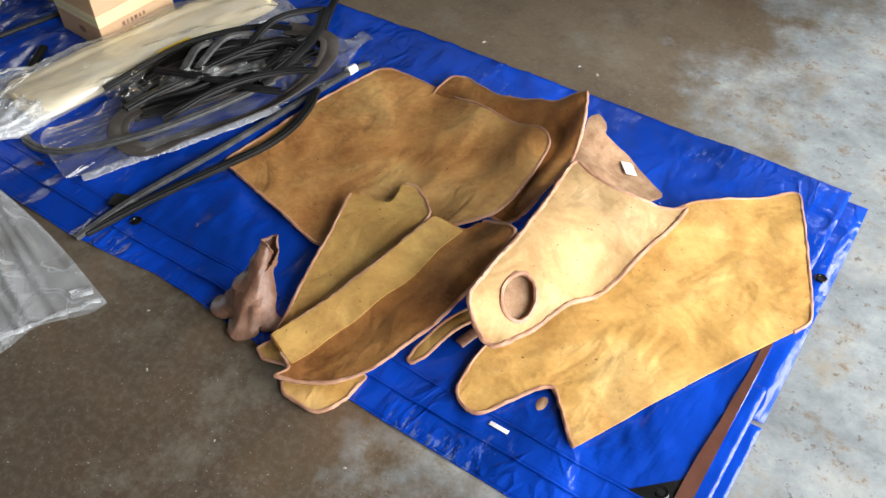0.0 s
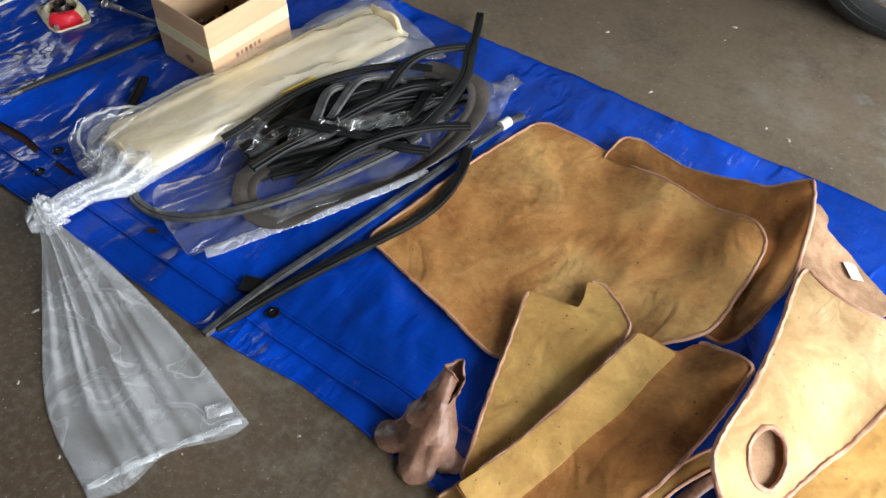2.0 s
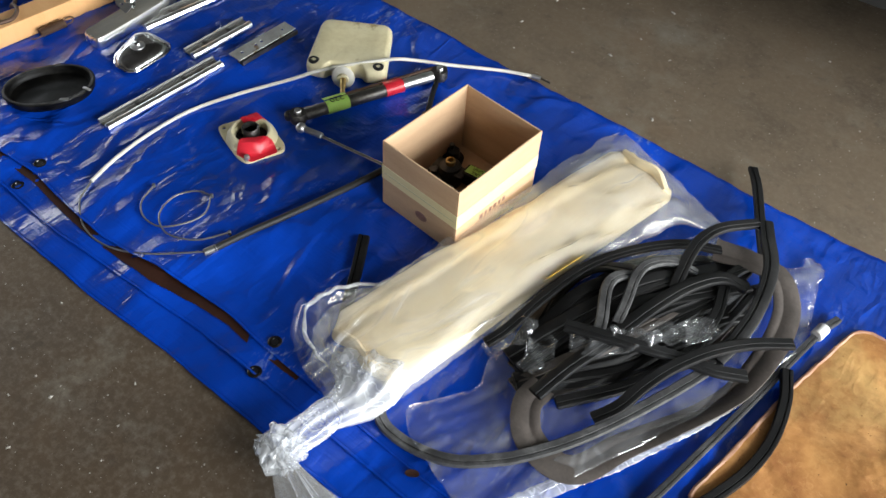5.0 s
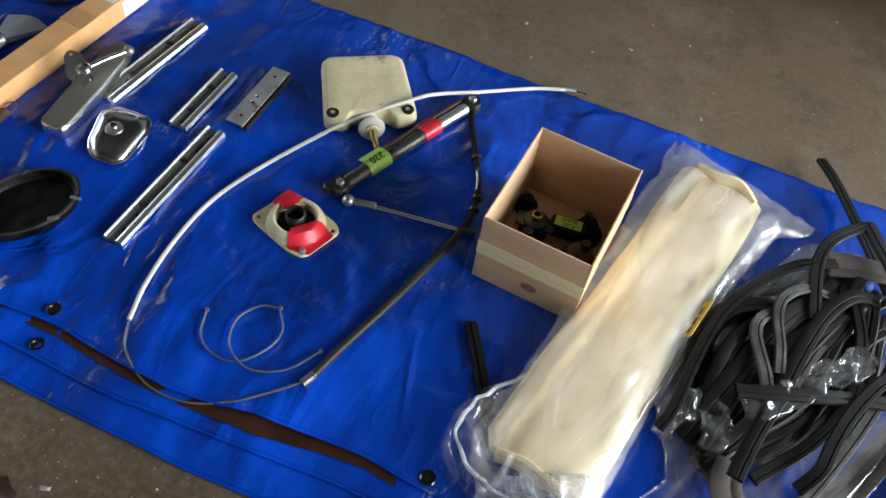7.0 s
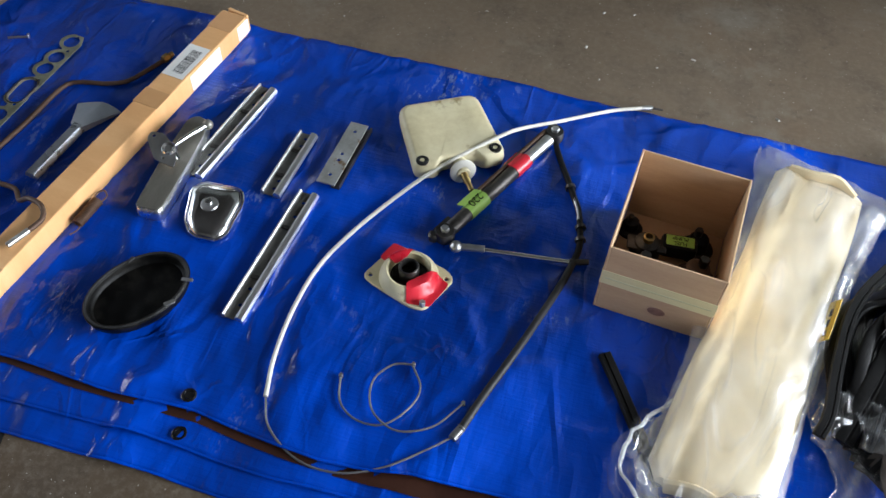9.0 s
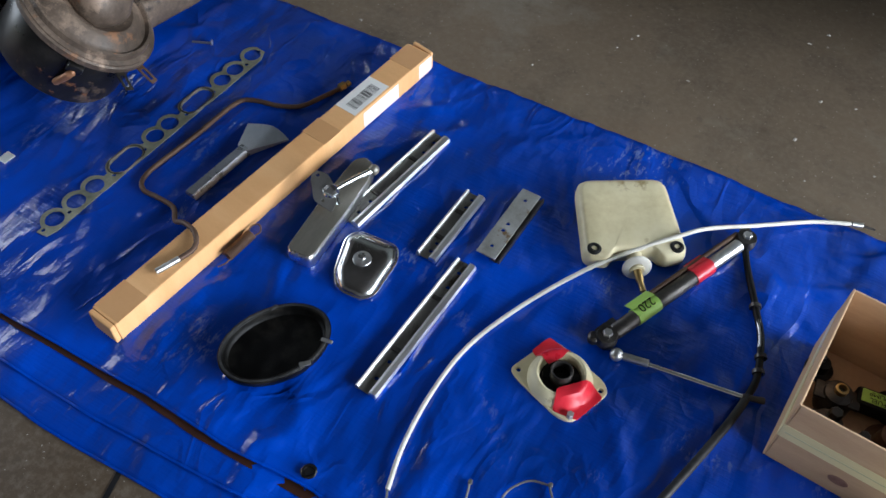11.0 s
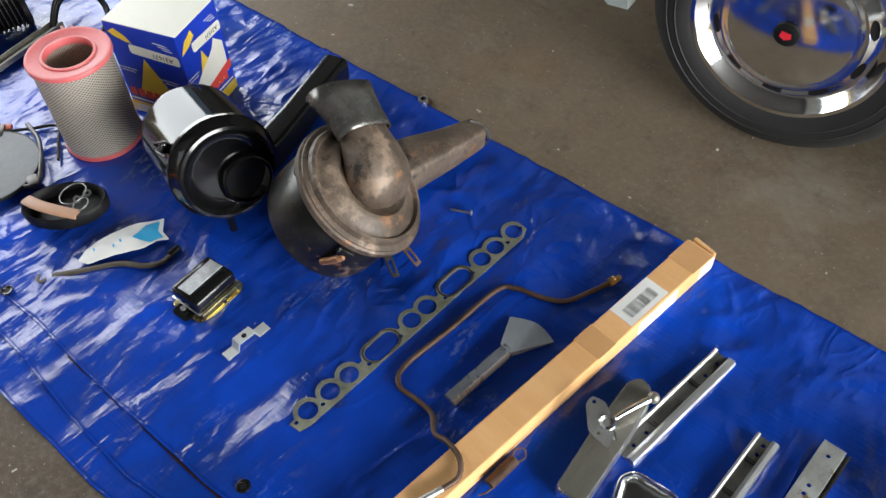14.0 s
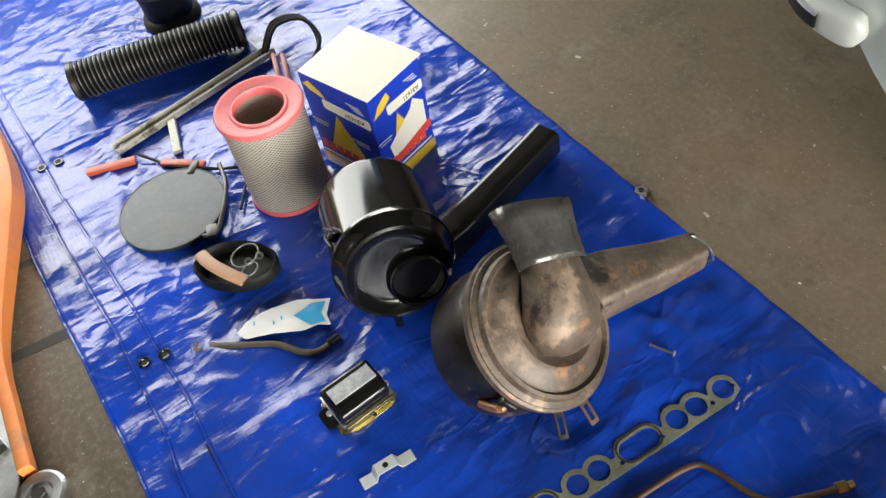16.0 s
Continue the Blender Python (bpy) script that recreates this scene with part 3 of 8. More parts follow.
def sweep(line, section, closed=False, twist=0.0, taper=None, up=(0, 0, 1)):
    """Drags a closed cross-section, a list of (side, up), along a line."""
    bm = bmesh.new()
    rings = []
    n = len(line)
    up = Vector(up)
    for i, p in enumerate(line):
        a = line[i - 1] if i or closed else p
        b = line[(i + 1) % n] if i + 1 < n or closed else p
        d = (b - a).normalized() if (b - a).length > 1e-9 else Vector((1, 0, 0))
        side = d.cross(up)
        side = side.normalized() if side.length > 1e-3 else Vector((1, 0, 0))
        top = side.cross(d).normalized()
        t = twist(i / max(1, n - 1)) if callable(twist) else twist
        k = taper(i / max(1, n - 1)) if taper else 1.0
        c, s = math.cos(t), math.sin(t)
        rings.append([bm.verts.new(p + side * (u * c - v * s) * k + top * (u * s + v * c) * k) for u, v in section])
    m = len(section)
    for i in range(n if closed else n - 1):
        a, b = rings[i], rings[(i + 1) % n]
        for j in range(m):
            bm.faces.new((a[j], a[(j + 1) % m], b[(j + 1) % m], b[j]))
    if not closed:
        bm.faces.new(rings[0][::-1])
        bm.faces.new(rings[-1])
    return bm


def ring(r, seg=10, flat=1.0):
    return [(r * math.cos(2 * math.pi * i / seg), r * flat * math.sin(2 * math.pi * i / seg)) for i in range(seg)]


def tube(points, r, step=0.01, seg=10, closed=False, taper=None):
    return sweep(curve(points, step, closed), ring(r, seg), closed, taper=taper)


def inside(p, poly):
    hit = False
    x, y = p
    for a, b in zip(poly, poly[1:] + poly[:1]):
        if (a[1] > y) != (b[1] > y) and x < (b[0] - a[0]) * (y - a[1]) / (b[1] - a[1]) + a[0]:
            hit = not hit
    return hit


def mesh_of(outline, step, holes=()):
    """A flat net of triangles that fills an outline, less its holes, with points inside; and the loops of its rims."""
    loops = [even([Vector(p) for p in outline], step)] + [even([Vector(p) for p in h], step * 0.7) for h in holes]
    flat, edges, base = [], [], 0
    for lp in loops:
        edges += [(base + i, base + (i + 1) % len(lp)) for i in range(len(lp))]
        flat += [Vector((p[0], p[1])) for p in lp]
        base += len(lp)
    polys = [[(p[0], p[1]) for p in lp] for lp in loops]
    x0, x1 = min(p[0] for p in polys[0]), max(p[0] for p in polys[0])
    y0, y1 = min(p[1] for p in polys[0]), max(p[1] for p in polys[0])
    rim = np.array([(p[0], p[1]) for p in flat])
    for i in range(int((x1 - x0) / step) + 1):
        for j in range(int((y1 - y0) / step) + 1):
            p = (x0 + (i + 0.5 * (j % 2)) * step, y0 + j * step)
            if inside(p, polys[0]) and not any(inside(p, h) for h in polys[1:]) and np.hypot(*(rim - p).T).min() > step * 0.6:
                flat.append(Vector(p))
    verts, _, faces, *_ = geometry.delaunay_2d_cdt(flat, edges, [], 1, 1e-6)
    faces = [f for f in faces if not any(inside(tuple(sum((verts[i] for i in f), Vector((0, 0))) / len(f)), h) for h in polys[1:])]
    return verts, faces, loops


def sheet(outline, height, step=0.016, thick=0.004, holes=()):
    """A pliant sheet over an outline, at height(x, y), with thickness; and its rims as lines in space."""
    verts, faces, loops = mesh_of(outline, step, holes)
    bm = bmesh.new()
    low = [bm.verts.new((v.x, v.y, height(v.x, v.y))) for v in verts]
    top = [bm.verts.new((v.x, v.y, height(v.x, v.y) + thick)) for v in verts]
    count = {}
    for f in faces:
        bm.faces.new([top[i] for i in f])
        bm.faces.new([low[i] for i in reversed(f)])
        for a, b in zip(f, f[1:] + f[:1]):
            count[frozenset((a, b))] = count.get(frozenset((a, b)), 0) + 1
    for e, c in count.items():
        if c == 1:
            a, b = tuple(e)
            bm.faces.new((low[a], low[b], top[b], top[a]))
    rims = [[Vector((p[0], p[1], height(p[0], p[1]) + thick * 0.5)) for p in lp] for lp in loops]
    return bm, rims


def plate(outline, thick, holes=(), bevel=0.0):
    """A flat plate with straight sides and through holes, base at z = 0."""
    verts, faces, _ = mesh_of(outline, 10.0, holes)
    bm = bmesh.new()
    vs = [bm.verts.new((v.x, v.y, 0)) for v in verts]
    for f in faces:
        bm.faces.new([vs[i] for i in f])
    bmesh.ops.dissolve_limit(bm, angle_limit=0.01, verts=bm.verts, edges=bm.edges)
    up = bmesh.ops.extrude_face_region(bm, geom=list(bm.faces))
    bmesh.ops.translate(bm, vec=(0, 0, thick), verts=[v for v in up["geom"] if isinstance(v, bmesh.types.BMVert)])
    if bevel:
        sharp = [e for e in bm.edges if len(e.link_faces) == 2 and e.calc_face_angle() > 1.2 and abs(e.verts[0].co.z - thick) < 1e-6 and abs(e.verts[1].co.z - thick) < 1e-6]
        bmesh.ops.bevel(bm, geom=sharp, offset=bevel, segments=2, profile=0.5, affect="EDGES")
    return bm


def crumple(bm, amount, size, seed):
    for v in bm.verts:
        p = v.co / size
        v.co += amount * Vector((noise.noise(p + Vector((seed, 0, 0))), noise.noise(p + Vector((0, seed, 9))), noise.noise(p + Vector((5, 3, seed)))))
    return bm


def oval(cx, cy, rx, ry, seg=28, turn=0.0):
    c, s = math.cos(radians(turn)), math.sin(radians(turn))
    return [(cx + rx * math.cos(a) * c - ry * math.sin(a) * s, cy + rx * math.cos(a) * s + ry * math.sin(a) * c) for a in (2 * math.pi * i / seg for i in range(seg))]


def ease(a, b, x):
    t = min(1.0, max(0.0, (x - a) / (b - a)))
    return t * t * (3 - 2 * t)


def waves(x, y, size, seed=0.0):
    return noise.noise(Vector((x / size + seed, y / size - seed, seed * 1.7)))


def words(name, text, size, m, material, parent, flip=False):
    """Lettering as a flat mesh."""
    data = bpy.data.curves.new(name, "FONT")
    data.body, data.size, data.align_x, data.align_y, data.extrude = text, size, "CENTER", "CENTER", 0.0002
    ob = bpy.data.objects.new("scrap", data)
    me = bpy.data.meshes.new_from_object(ob)
    bpy.data.objects.remove(ob)
    me.name = name
    me.materials.append(material)
    ob = new(name, me)
    ob.parent = parent
    ob.matrix_local = m
    return ob


# ---- the place ----
floor = part("floor", span(-40, -40, -0.2, 40, 40, 0.0), CONCRETE, smooth=False)
tagged(floor, "stained brown-grey concrete floor with worn blue-grey paint", "floor", kind="structure")

tagged(part("floor_joint", moved(span(-0.005, -1.4, 0.0, 0.005, 0.0, 0.0012), pose(-1.880, -0.105, 0.0, 0, 0, 14)), INK_AND_SHADE, smooth=False), "dark joint line across the concrete", "floor joint", kind="structure")

for jx, turn, wide in ((-3.37, 8.0, 0.030), (-3.65, 6.0, 0.022)):
    tagged(part("floor_joint", moved(span(-wide / 2, -2.2, 0.0, wide / 2, 0.0, 0.0012), pose(jx, -0.10, 0.0, 0, 0, -turn)), JOINT, smooth=False), "dark joint line across the concrete", "floor joint", kind="structure")

# unseen walls and ceiling, added and kept dark to limit fill and reflections
WEST, EAST, SOUTH, NORTH, TOP = -5.4, 4.0, -4.0, 5.0, 3.3


def end_wall(name, x, y0, y1, low, high, label):
    """An unseen wall added across one end to shape the light, with an opening through it."""
    pieces = [span(x - 0.1, SOUTH, 0, x + 0.1, y0, TOP), span(x - 0.1, y1, 0, x + 0.1, NORTH, TOP), span(x - 0.1, y0, high, x + 0.1, y1, TOP)]
    if low:
        pieces.append(span(x - 0.1, y0, 0, x + 0.1, y1, low))
    tagged(part(name, joined(*pieces), WALL_PAINT, smooth=False), label, "wall", kind="structure")


end_wall("wall_west", WEST - 0.12, -2.4, 2.8, 0.0, 2.1, "unseen wall added to shape the light, with a wide open doorway")
end_wall("wall_east", EAST + 0.12, -1.9, 3.7, 0.0, 2.95, "unseen wall added to shape the light, with an open doorway")
tagged(part("wall_north", span(WEST - 0.02, NORTH, 0, EAST + 0.02, NORTH + 0.2, TOP), WALL_PAINT, smooth=False), "unseen dull wall added to shape the light", "wall", kind="structure")
tagged(part("wall_south", span(WEST - 0.02, SOUTH - 0.2, 0, EAST + 0.02, SOUTH, TOP), WALL_PAINT, smooth=False), "unseen dull wall added to shape the light", "wall", kind="structure")
tagged(part("ceiling", span(WEST - 0.2, SOUTH - 0.2, TOP, EAST + 0.2, NORTH + 0.2, TOP + 0.1), ROOF, smooth=False), "unseen dark ceiling added to hold the fill light down", "ceiling", kind="structure")


# ---- the tarpaulin ----
THIN_THINGS = ((-2.50, 0.40), (-2.44, 0.62), (-2.40, 0.85), (-2.25, 0.55), (-1.57, 0.40), (-1.53, 0.73), (-1.64, 0.66), (-1.81, 0.75), (-2.62, 0.28), (-1.21, 0.16), (-3.06, 0.28), (-1.27, 0.44), (-0.70, 0.54), (-0.83, 0.54), (-0.70, 0.70), (-0.83, 0.70), (-0.77, 0.62))
FOLDS = []
fold_rnd = random.Random(23)
while len(FOLDS) < 74:
    fx, fy = fold_rnd.uniform(-4.7, -0.5), fold_rnd.uniform(0.06, 1.08)
    if min(math.hypot(fx - a, fy - b) for a, b in THIN_THINGS) > 0.15:
        FOLDS.append((fx, fy, radians(fold_rnd.gauss(62, 28)), fold_rnd.uniform(0.05, 0.13), fold_rnd.uniform(0.008, 0.017), fold_rnd.uniform(0.003, 0.0066), fold_rnd.uniform(-3, 3)))
FOLD_TURN = [(fx, fy, math.cos(a), math.sin(a), reach, wide, high, bow) for fx, fy, a, reach, wide, high, bow in FOLDS]


def fold_height(x, y):
    """Raised creases, each with a hollow beside it."""
    h = 0.0
    for fx, fy, c, s, reach, wide, high, bow in FOLD_TURN:
        dx, dy = x - fx, y - fy
        if dx * dx + dy * dy < 5 * reach * reach:
            u, v = dx * c + dy * s, dy * c - dx * s
            v -= bow * u * u
            h += high * math.exp(-(u / reach) ** 2) * (math.exp(-(v / wide) ** 2) - 0.45 * math.exp(-((v - 1.9 * wide) / wide) ** 2))
    return h


def tarp_height(x, y):
    """Shallow folds and ripples of the laid-out sheet."""
    h = 0.0048 * waves(x, y * 1.3, 0.13, 3.1) + 0.0032 * waves(x * 1.3 + y, y - 0.4 * x, 0.06, 7.7)
    r = 1 - abs(waves(x + 0.5 * y, y, 0.30, 5.3)) * 2
    q = 1 - abs(waves(x * 0.6 - y * 0.7, y * 0.5 + x, 0.19, 8.8)) * 2
    h += 0.0045 * max(0.0, r) ** 7 + 0.003 * max(0.0, q) ** 6
    h = max(-0.006, h - 0.001)
    return min(h, 0.0032 + 0.25 * (h - 0.0032))


LIFT = 0.0075   # mean height of the upper layer
REST = 0.0105   # where things stand on it


def line_of(pairs):
    xs, ys = zip(*pairs)
    return lambda x: float(np.interp(x, xs, ys))


# the wandering front rims of the three layers, and how far the brown shows below the top one
TOP_RIM = line_of([(-4.9, -0.04), (-3.84, -0.02), (-3.35, 0.004), (-3.03, 0.014), (-2.75, 0.003), (-2.44, 0.004), (-2.31, 0.014), (-2.06, 0.017), (-1.94, 0.021), (-1.75, 0.012), (-1.56, 0.022), (-1.39, 0.005), (-1.29, 0.0), (-1.20, 0.010), (-1.14, 0.024), (-0.91, 0.036), (-0.79, 0.024), (-0.4, 0.012), (1.6, 0.012)])
MIDDLE_RIM = line_of([(-4.9, -0.08), (-3.7, -0.071), (-3.29, -0.055), (-2.98, -0.058), (-2.76, -0.080), (-2.56, -0.086), (-2.38, -0.063), (-2.0, -0.066), (-1.63, -0.048), (-1.38, -0.056), (-1.15, -0.043), (-0.93, -0.030), (-0.7, -0.032), (0.0, -0.046), (1.6, -0.052)])
BOTTOM_RIM = line_of([(-4.9, -0.15), (-3.5, -0.147), (-2.95, -0.138), (-2.6, -0.140), (-2.33, -0.112), (-2.07, -0.125), (-1.58, -0.110), (-1.2, -0.117), (-0.93, -0.107), (-0.5, -0.112), (-0.12, -0.126), (0.17, -0.098), (0.36, -0.107), (0.55, -0.119), (1.6, -0.128)])
BROWN_RIM = line_of([(-2.9, 0.004), (-2.44, -0.001), (-2.31, 0.004), (-2.06, 0.004), (-1.94, 0.006), (-1.8, 0.0), (-1.55, 0.003), (-1.38, -0.013), (-1.28, -0.018), (-1.12, -0.010), (-1.0, 0.008), (-0.9, 0.018), (-0.84, 0.012), (-0.70, 0.012)])
HUMPS = ((-3.62, 0.05, 0.010), (-2.86, 0.035, 0.011), (-2.20, 0.03, 0.006), (-1.66, 0.035, 0.013), (-1.56, 0.02, 0.006), (-1.30, 0.03, 0.006), (-0.82, 0.04, 0.010), (-0.30, 0.03, 0.006), (0.30, 0.05, 0.010), (0.95, 0.04, 0.006))
CROSS_FOLDS = ((-3.93, 0.004), (-3.16, 0.0035), (-2.86, 0.0045), (-2.36, 0.0025), (-1.575, 0.0042), (-0.80, 0.004), (-0.40, 0.002), (0.0, 0.003), (1.18, 0.003))


def cross_folds(x, y):
    """Straight creases across the sheet, from when it lay folded in its packet."""
    return sum(h * math.exp(-((x - at - 0.012 * waves(y, at, 0.3, 2)) / 0.011) ** 2) * (0.6 + 0.4 * waves(y, at, 0.15, 5)) for at, h in CROSS_FOLDS)


def gap_lift(x):
    """How far the top layer's front rim stands up."""
    return (0.0045 + 0.003 * waves(x, 0, 0.2, 4)) * ease(-3.0, -2.5, x) * (1 - ease(-0.85, -0.5, x))


def tarp_layer(name, x0, x1, rim, y1, z, step, edge_drop, label, parent, sway=0.004, ripple=1.0):
    top = ripple >= 1
    nx, ny = int((x1 - x0) / step) + 1, int((y1 - rim(0)) / step) + 1
    verts, faces = [], []
    for j in range(ny):
        for i in range(nx):
            u, v = i / (nx - 1), j / (ny - 1)
            x = x0 + (x1 - x0) * u
            y0 = rim(x) + sway * 0.5 * waves(x, 0, 0.11, 5)
            y = y0 + (y1 - y0) * v
            wob = sway * waves(x, 0.0, 0.33, y1 + 2)
            wob2 = sway * waves(y, 0.0, 0.3, x0 + 4)
            h = tarp_height(x, y) * (0.5 + 0.5 * ease(0.03, 0.12, y) if top else ripple)
            near = y - y0
            if top:
                h += (fold_height(x, y) + cross_folds(x, y)) * ease(0.0, 0.04, near) + gap_lift(x) * (1 - ease(0.0, 0.05, near))
            else:
                h += ripple * 1.4 * sum(k * math.exp(-((x - at - 0.25 * near) / wide) ** 2) for at, wide, k in HUMPS) * (1 - ease(0.0, 0.10, near))
            side = min(near, y1 - y, x - x0, x1 - x)
            h += edge_drop * (1 - ease(0.0, 0.03, side))
            verts.append((x + wob2 * (1 if u in (0.0, 1.0) else 0), y + wob * ease(y1 - 0.05, y1, y), z + h))
    for j in range(ny - 1):
        for i in range(nx - 1):
            a = j * nx + i
            faces.append((a, a + 1, a + nx + 1, a + nx))
    me = bpy.data.meshes.new(name)
    me.from_pydata(verts, [], faces)
    for p in me.polygons:
        p.use_smooth = True
    me.materials.append(TARP)
    ob = new(name, me)
    ob.parent = parent
    thick = ob.modifiers.new("thickness", "SOLIDIFY")
    thick.thickness, thick.offset = 0.0012, -1
    if rim(0) < 0.1:
        hem = [Vector(verts[i]) + Vector((0, 0.002, 0.0006)) for i in range(0, nx, 2)]
        part("hem", sweep(hem, ring(0.0030, 8, 0.7)), TARP, parent, "rolled hem")
    return ob


tarp = thing("tarpaulin", pose(0, 0, 0), "blue woven plastic tarpaulin, folded in layers, on the concrete", "tarpaulin")
T_WEST, T_EAST, T_FAR = -4.86, 1.50, 1.115
tarp_layer("bottom_layer", T_WEST - 0.03, T_EAST + 0.055, BOTTOM_RIM, 0.30, 0.0022, 0.0125, -0.0006, "", tarp, 0.006, 0.45)
tarp_layer("middle_layer", T_WEST - 0.01, T_EAST + 0.03, MIDDLE_RIM, 0.40, 0.0048, 0.0125, -0.0004, "", tarp, 0.004, 0.5)
tarp_layer("east_layer", 0.9, T_EAST + 0.053, lambda x: 0.31, T_FAR - 0.035, 0.0034, 0.03, -0.0006, "", tarp, 0.005, 0.2)
tarp_layer("top_layer", T_WEST, T_EAST, TOP_RIM, T_FAR, LIFT, 0.0125, -0.0012, "", tarp, 0.005)
# the brown underside that shows where the layers part, the gap's shade painted in
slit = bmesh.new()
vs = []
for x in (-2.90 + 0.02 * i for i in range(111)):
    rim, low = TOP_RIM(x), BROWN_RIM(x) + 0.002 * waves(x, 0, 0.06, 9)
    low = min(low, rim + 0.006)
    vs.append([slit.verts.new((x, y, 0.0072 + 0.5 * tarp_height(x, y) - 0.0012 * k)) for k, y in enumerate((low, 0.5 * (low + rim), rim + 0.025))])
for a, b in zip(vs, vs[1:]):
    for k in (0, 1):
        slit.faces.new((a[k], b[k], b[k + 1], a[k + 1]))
part("brown_edge", slit, TARP_SLIT, tarp, "brown underside showing in a gap, with shade in its colour")
strip = bmesh.new()
vs = [(strip.verts.new((1.466 + 0.016 * ease(0.0, 0.5, y) + 0.002 * waves(y, 0, 0.1, 3), y, 0.0140)), strip.verts.new((1.499 + 0.0015 * waves(y, 0, 0.2, 8), y, 0.0138))) for y in (0.035 + 0.02 * i for i in range(38))]
for (a, b), (c, d) in zip(vs, vs[1:]):
    strip.faces.new((a, c, d, b))
part("brown_edge", strip, TARP_RED, tarp, "brown underside showing along the short side")


def eyelet(x, y, z):
    o = part("eyelet", lathe([(0.0075, 0.0), (0.0140, 0.0), (0.0150, 0.0014), (0.0125, 0.0034), (0.009, 0.0030), (0.0072, 0.0)], 24, pose(x, y, z)), GLOSS_BLACK, tarp, "black eyelet")
    part("hole", lathe([(0, 0.0), (0.0078, 0.0), (0.0078, 0.0004), (0, 0.0004)], 20, pose(x, y, z + 0.0012)), INK_AND_SHADE, o)


for i in range(6):
    x = 0.0 - 0.788 * i
    if i:
        ex, ey = x - 0.005, 0.048 if i < 4 else 0.02
        eyelet(ex, ey, LIFT + 0.0012 + max(0.0, max(tarp_height(ex + dx, ey + dy) + fold_height(ex + dx, ey + dy) + cross_folds(ex + dx, ey + dy) for dx in (-0.01, 0.0, 0.01) for dy in (-0.01, 0.0, 0.01))))
        eyelet(x + 0.012 if i < 3 else x - 0.02, -0.026, 0.0072)
    else:
        eyelet(0.0, 0.0, 0.008)
eyelet(1.443, 0.046, LIFT + 0.001)
eyelet(1.527, 0.772, 0.0062)
corner = plate([(1.385, 0.016), (1.49, 0.018), (1.494, 0.105), (1.47, 0.10)], 0.0012)
part("corner_patch", moved(corner, pose(0, 0, LIFT + 0.0012)), RUBBER, tarp, "black reinforced corner")


# ---- leather trim panels at the east end ----
def world_part(name, bm, material, parent, label="", smooth=True):
    """A part whose shape is given in the place's own coordinates."""
    return part(name, moved(bm, parent.matrix_basis.inverted()), material, parent, label, smooth)


def panel(name, outline, radius, height, material, label, step=0.016, thick=0.0045, holes=(), bead=0.0046, bare=()):
    """A leather trim panel: a pliant sheet with a bound, piped rim. bare: stretches of the rim, as shares of its length, with no binding."""
    line = rounded(outline, radius)
    cx, cy = sum(p[0] for p in line) / len(line), sum(p[1] for p in line) / len(line)
    ob = thing(name, pose(cx, cy, REST), label, "trim panel", "loose leather trim panels")
    bm, rims = sheet(line, height, step, thick, holes)
    world_part("leather", bm, material, ob)
    for k, rim in enumerate(rims):
        if k == 0 and bare:
            n = len(rim)
            for a, b in bare:
                run = [rim[i % n] for i in range(int(a * n), int(b * n) + 1)]
                world_part("binding", crumple(sweep(run, ring(bead, 8)), 0.0024, 0.014, 2.0), BINDING, ob, "pinkish leather piping")
        else:
            world_part("binding", crumple(sweep(rim, ring(bead, 8), True), 0.0024, 0.014, 2.0), BINDING, ob, "pinkish leather piping")
    return ob


def lay(base, wave=0.004, size=0.16, seed=1.0):
    return lambda x, y: base + wave * (0.5 + waves(x, y, size, seed)) + wave * 0.4 * waves(x, y, size * 0.4, seed + 3)


def draped(stations, wave=0.003, size=0.12, seed=1.0):
    """A stiff sheet's height over the place: a smooth blend of the heights at which it is held up."""
    held = np.array(stations)

    def height(x, y):
        w = 1 / ((held[:, 0] - x) ** 2 + (held[:, 1] - y) ** 2 + 0.005) ** 1.6
        return float((w * held[:, 2]).sum() / w.sum()) - 0.004 + wave * waves(x, y, size, seed) + wave * 0.4 * waves(x, y, size * 0.35, seed + 3)

    return height


big_height = draped([(0.13, 0.88, 0.016), (0.03, 0.29, 0.016), (0.44, 0.19, 0.020), (0.787, 0.748, 0.135), (0.803, 0.44, 0.096), (0.45, 0.55, 0.024), (0.30, 0.80, 0.018), (0.60, 0.60, 0.052), (0.60, 0.84, 0.070), (0.62, 0.30, 0.040), (0.25, 0.40, 0.018)], 0.0035, 0.16, 2.0)
curl_base = draped([(0.33, 0.90, 0.022), (0.42, 0.92, 0.036), (0.52, 0.905, 0.060), (0.62, 0.90, 0.094), (0.72, 0.872, 0.150), (0.826, 0.867, 0.232), (0.90, 0.62, 0.140), (0.83, 0.44, 0.074), (0.72, 0.70, 0.082)], 0.003, 0.15, 4.0)


def curl_height(x, y):
    # under the large panel it stays below it
    over = ease(0.850, 0.818, x) * ease(0.87, 0.81, y + 0.10 * (x - 0.45))
    return curl_base(x, y) * (1 - over) + min(curl_base(x, y), big_height(x, y) - 0.010) * over


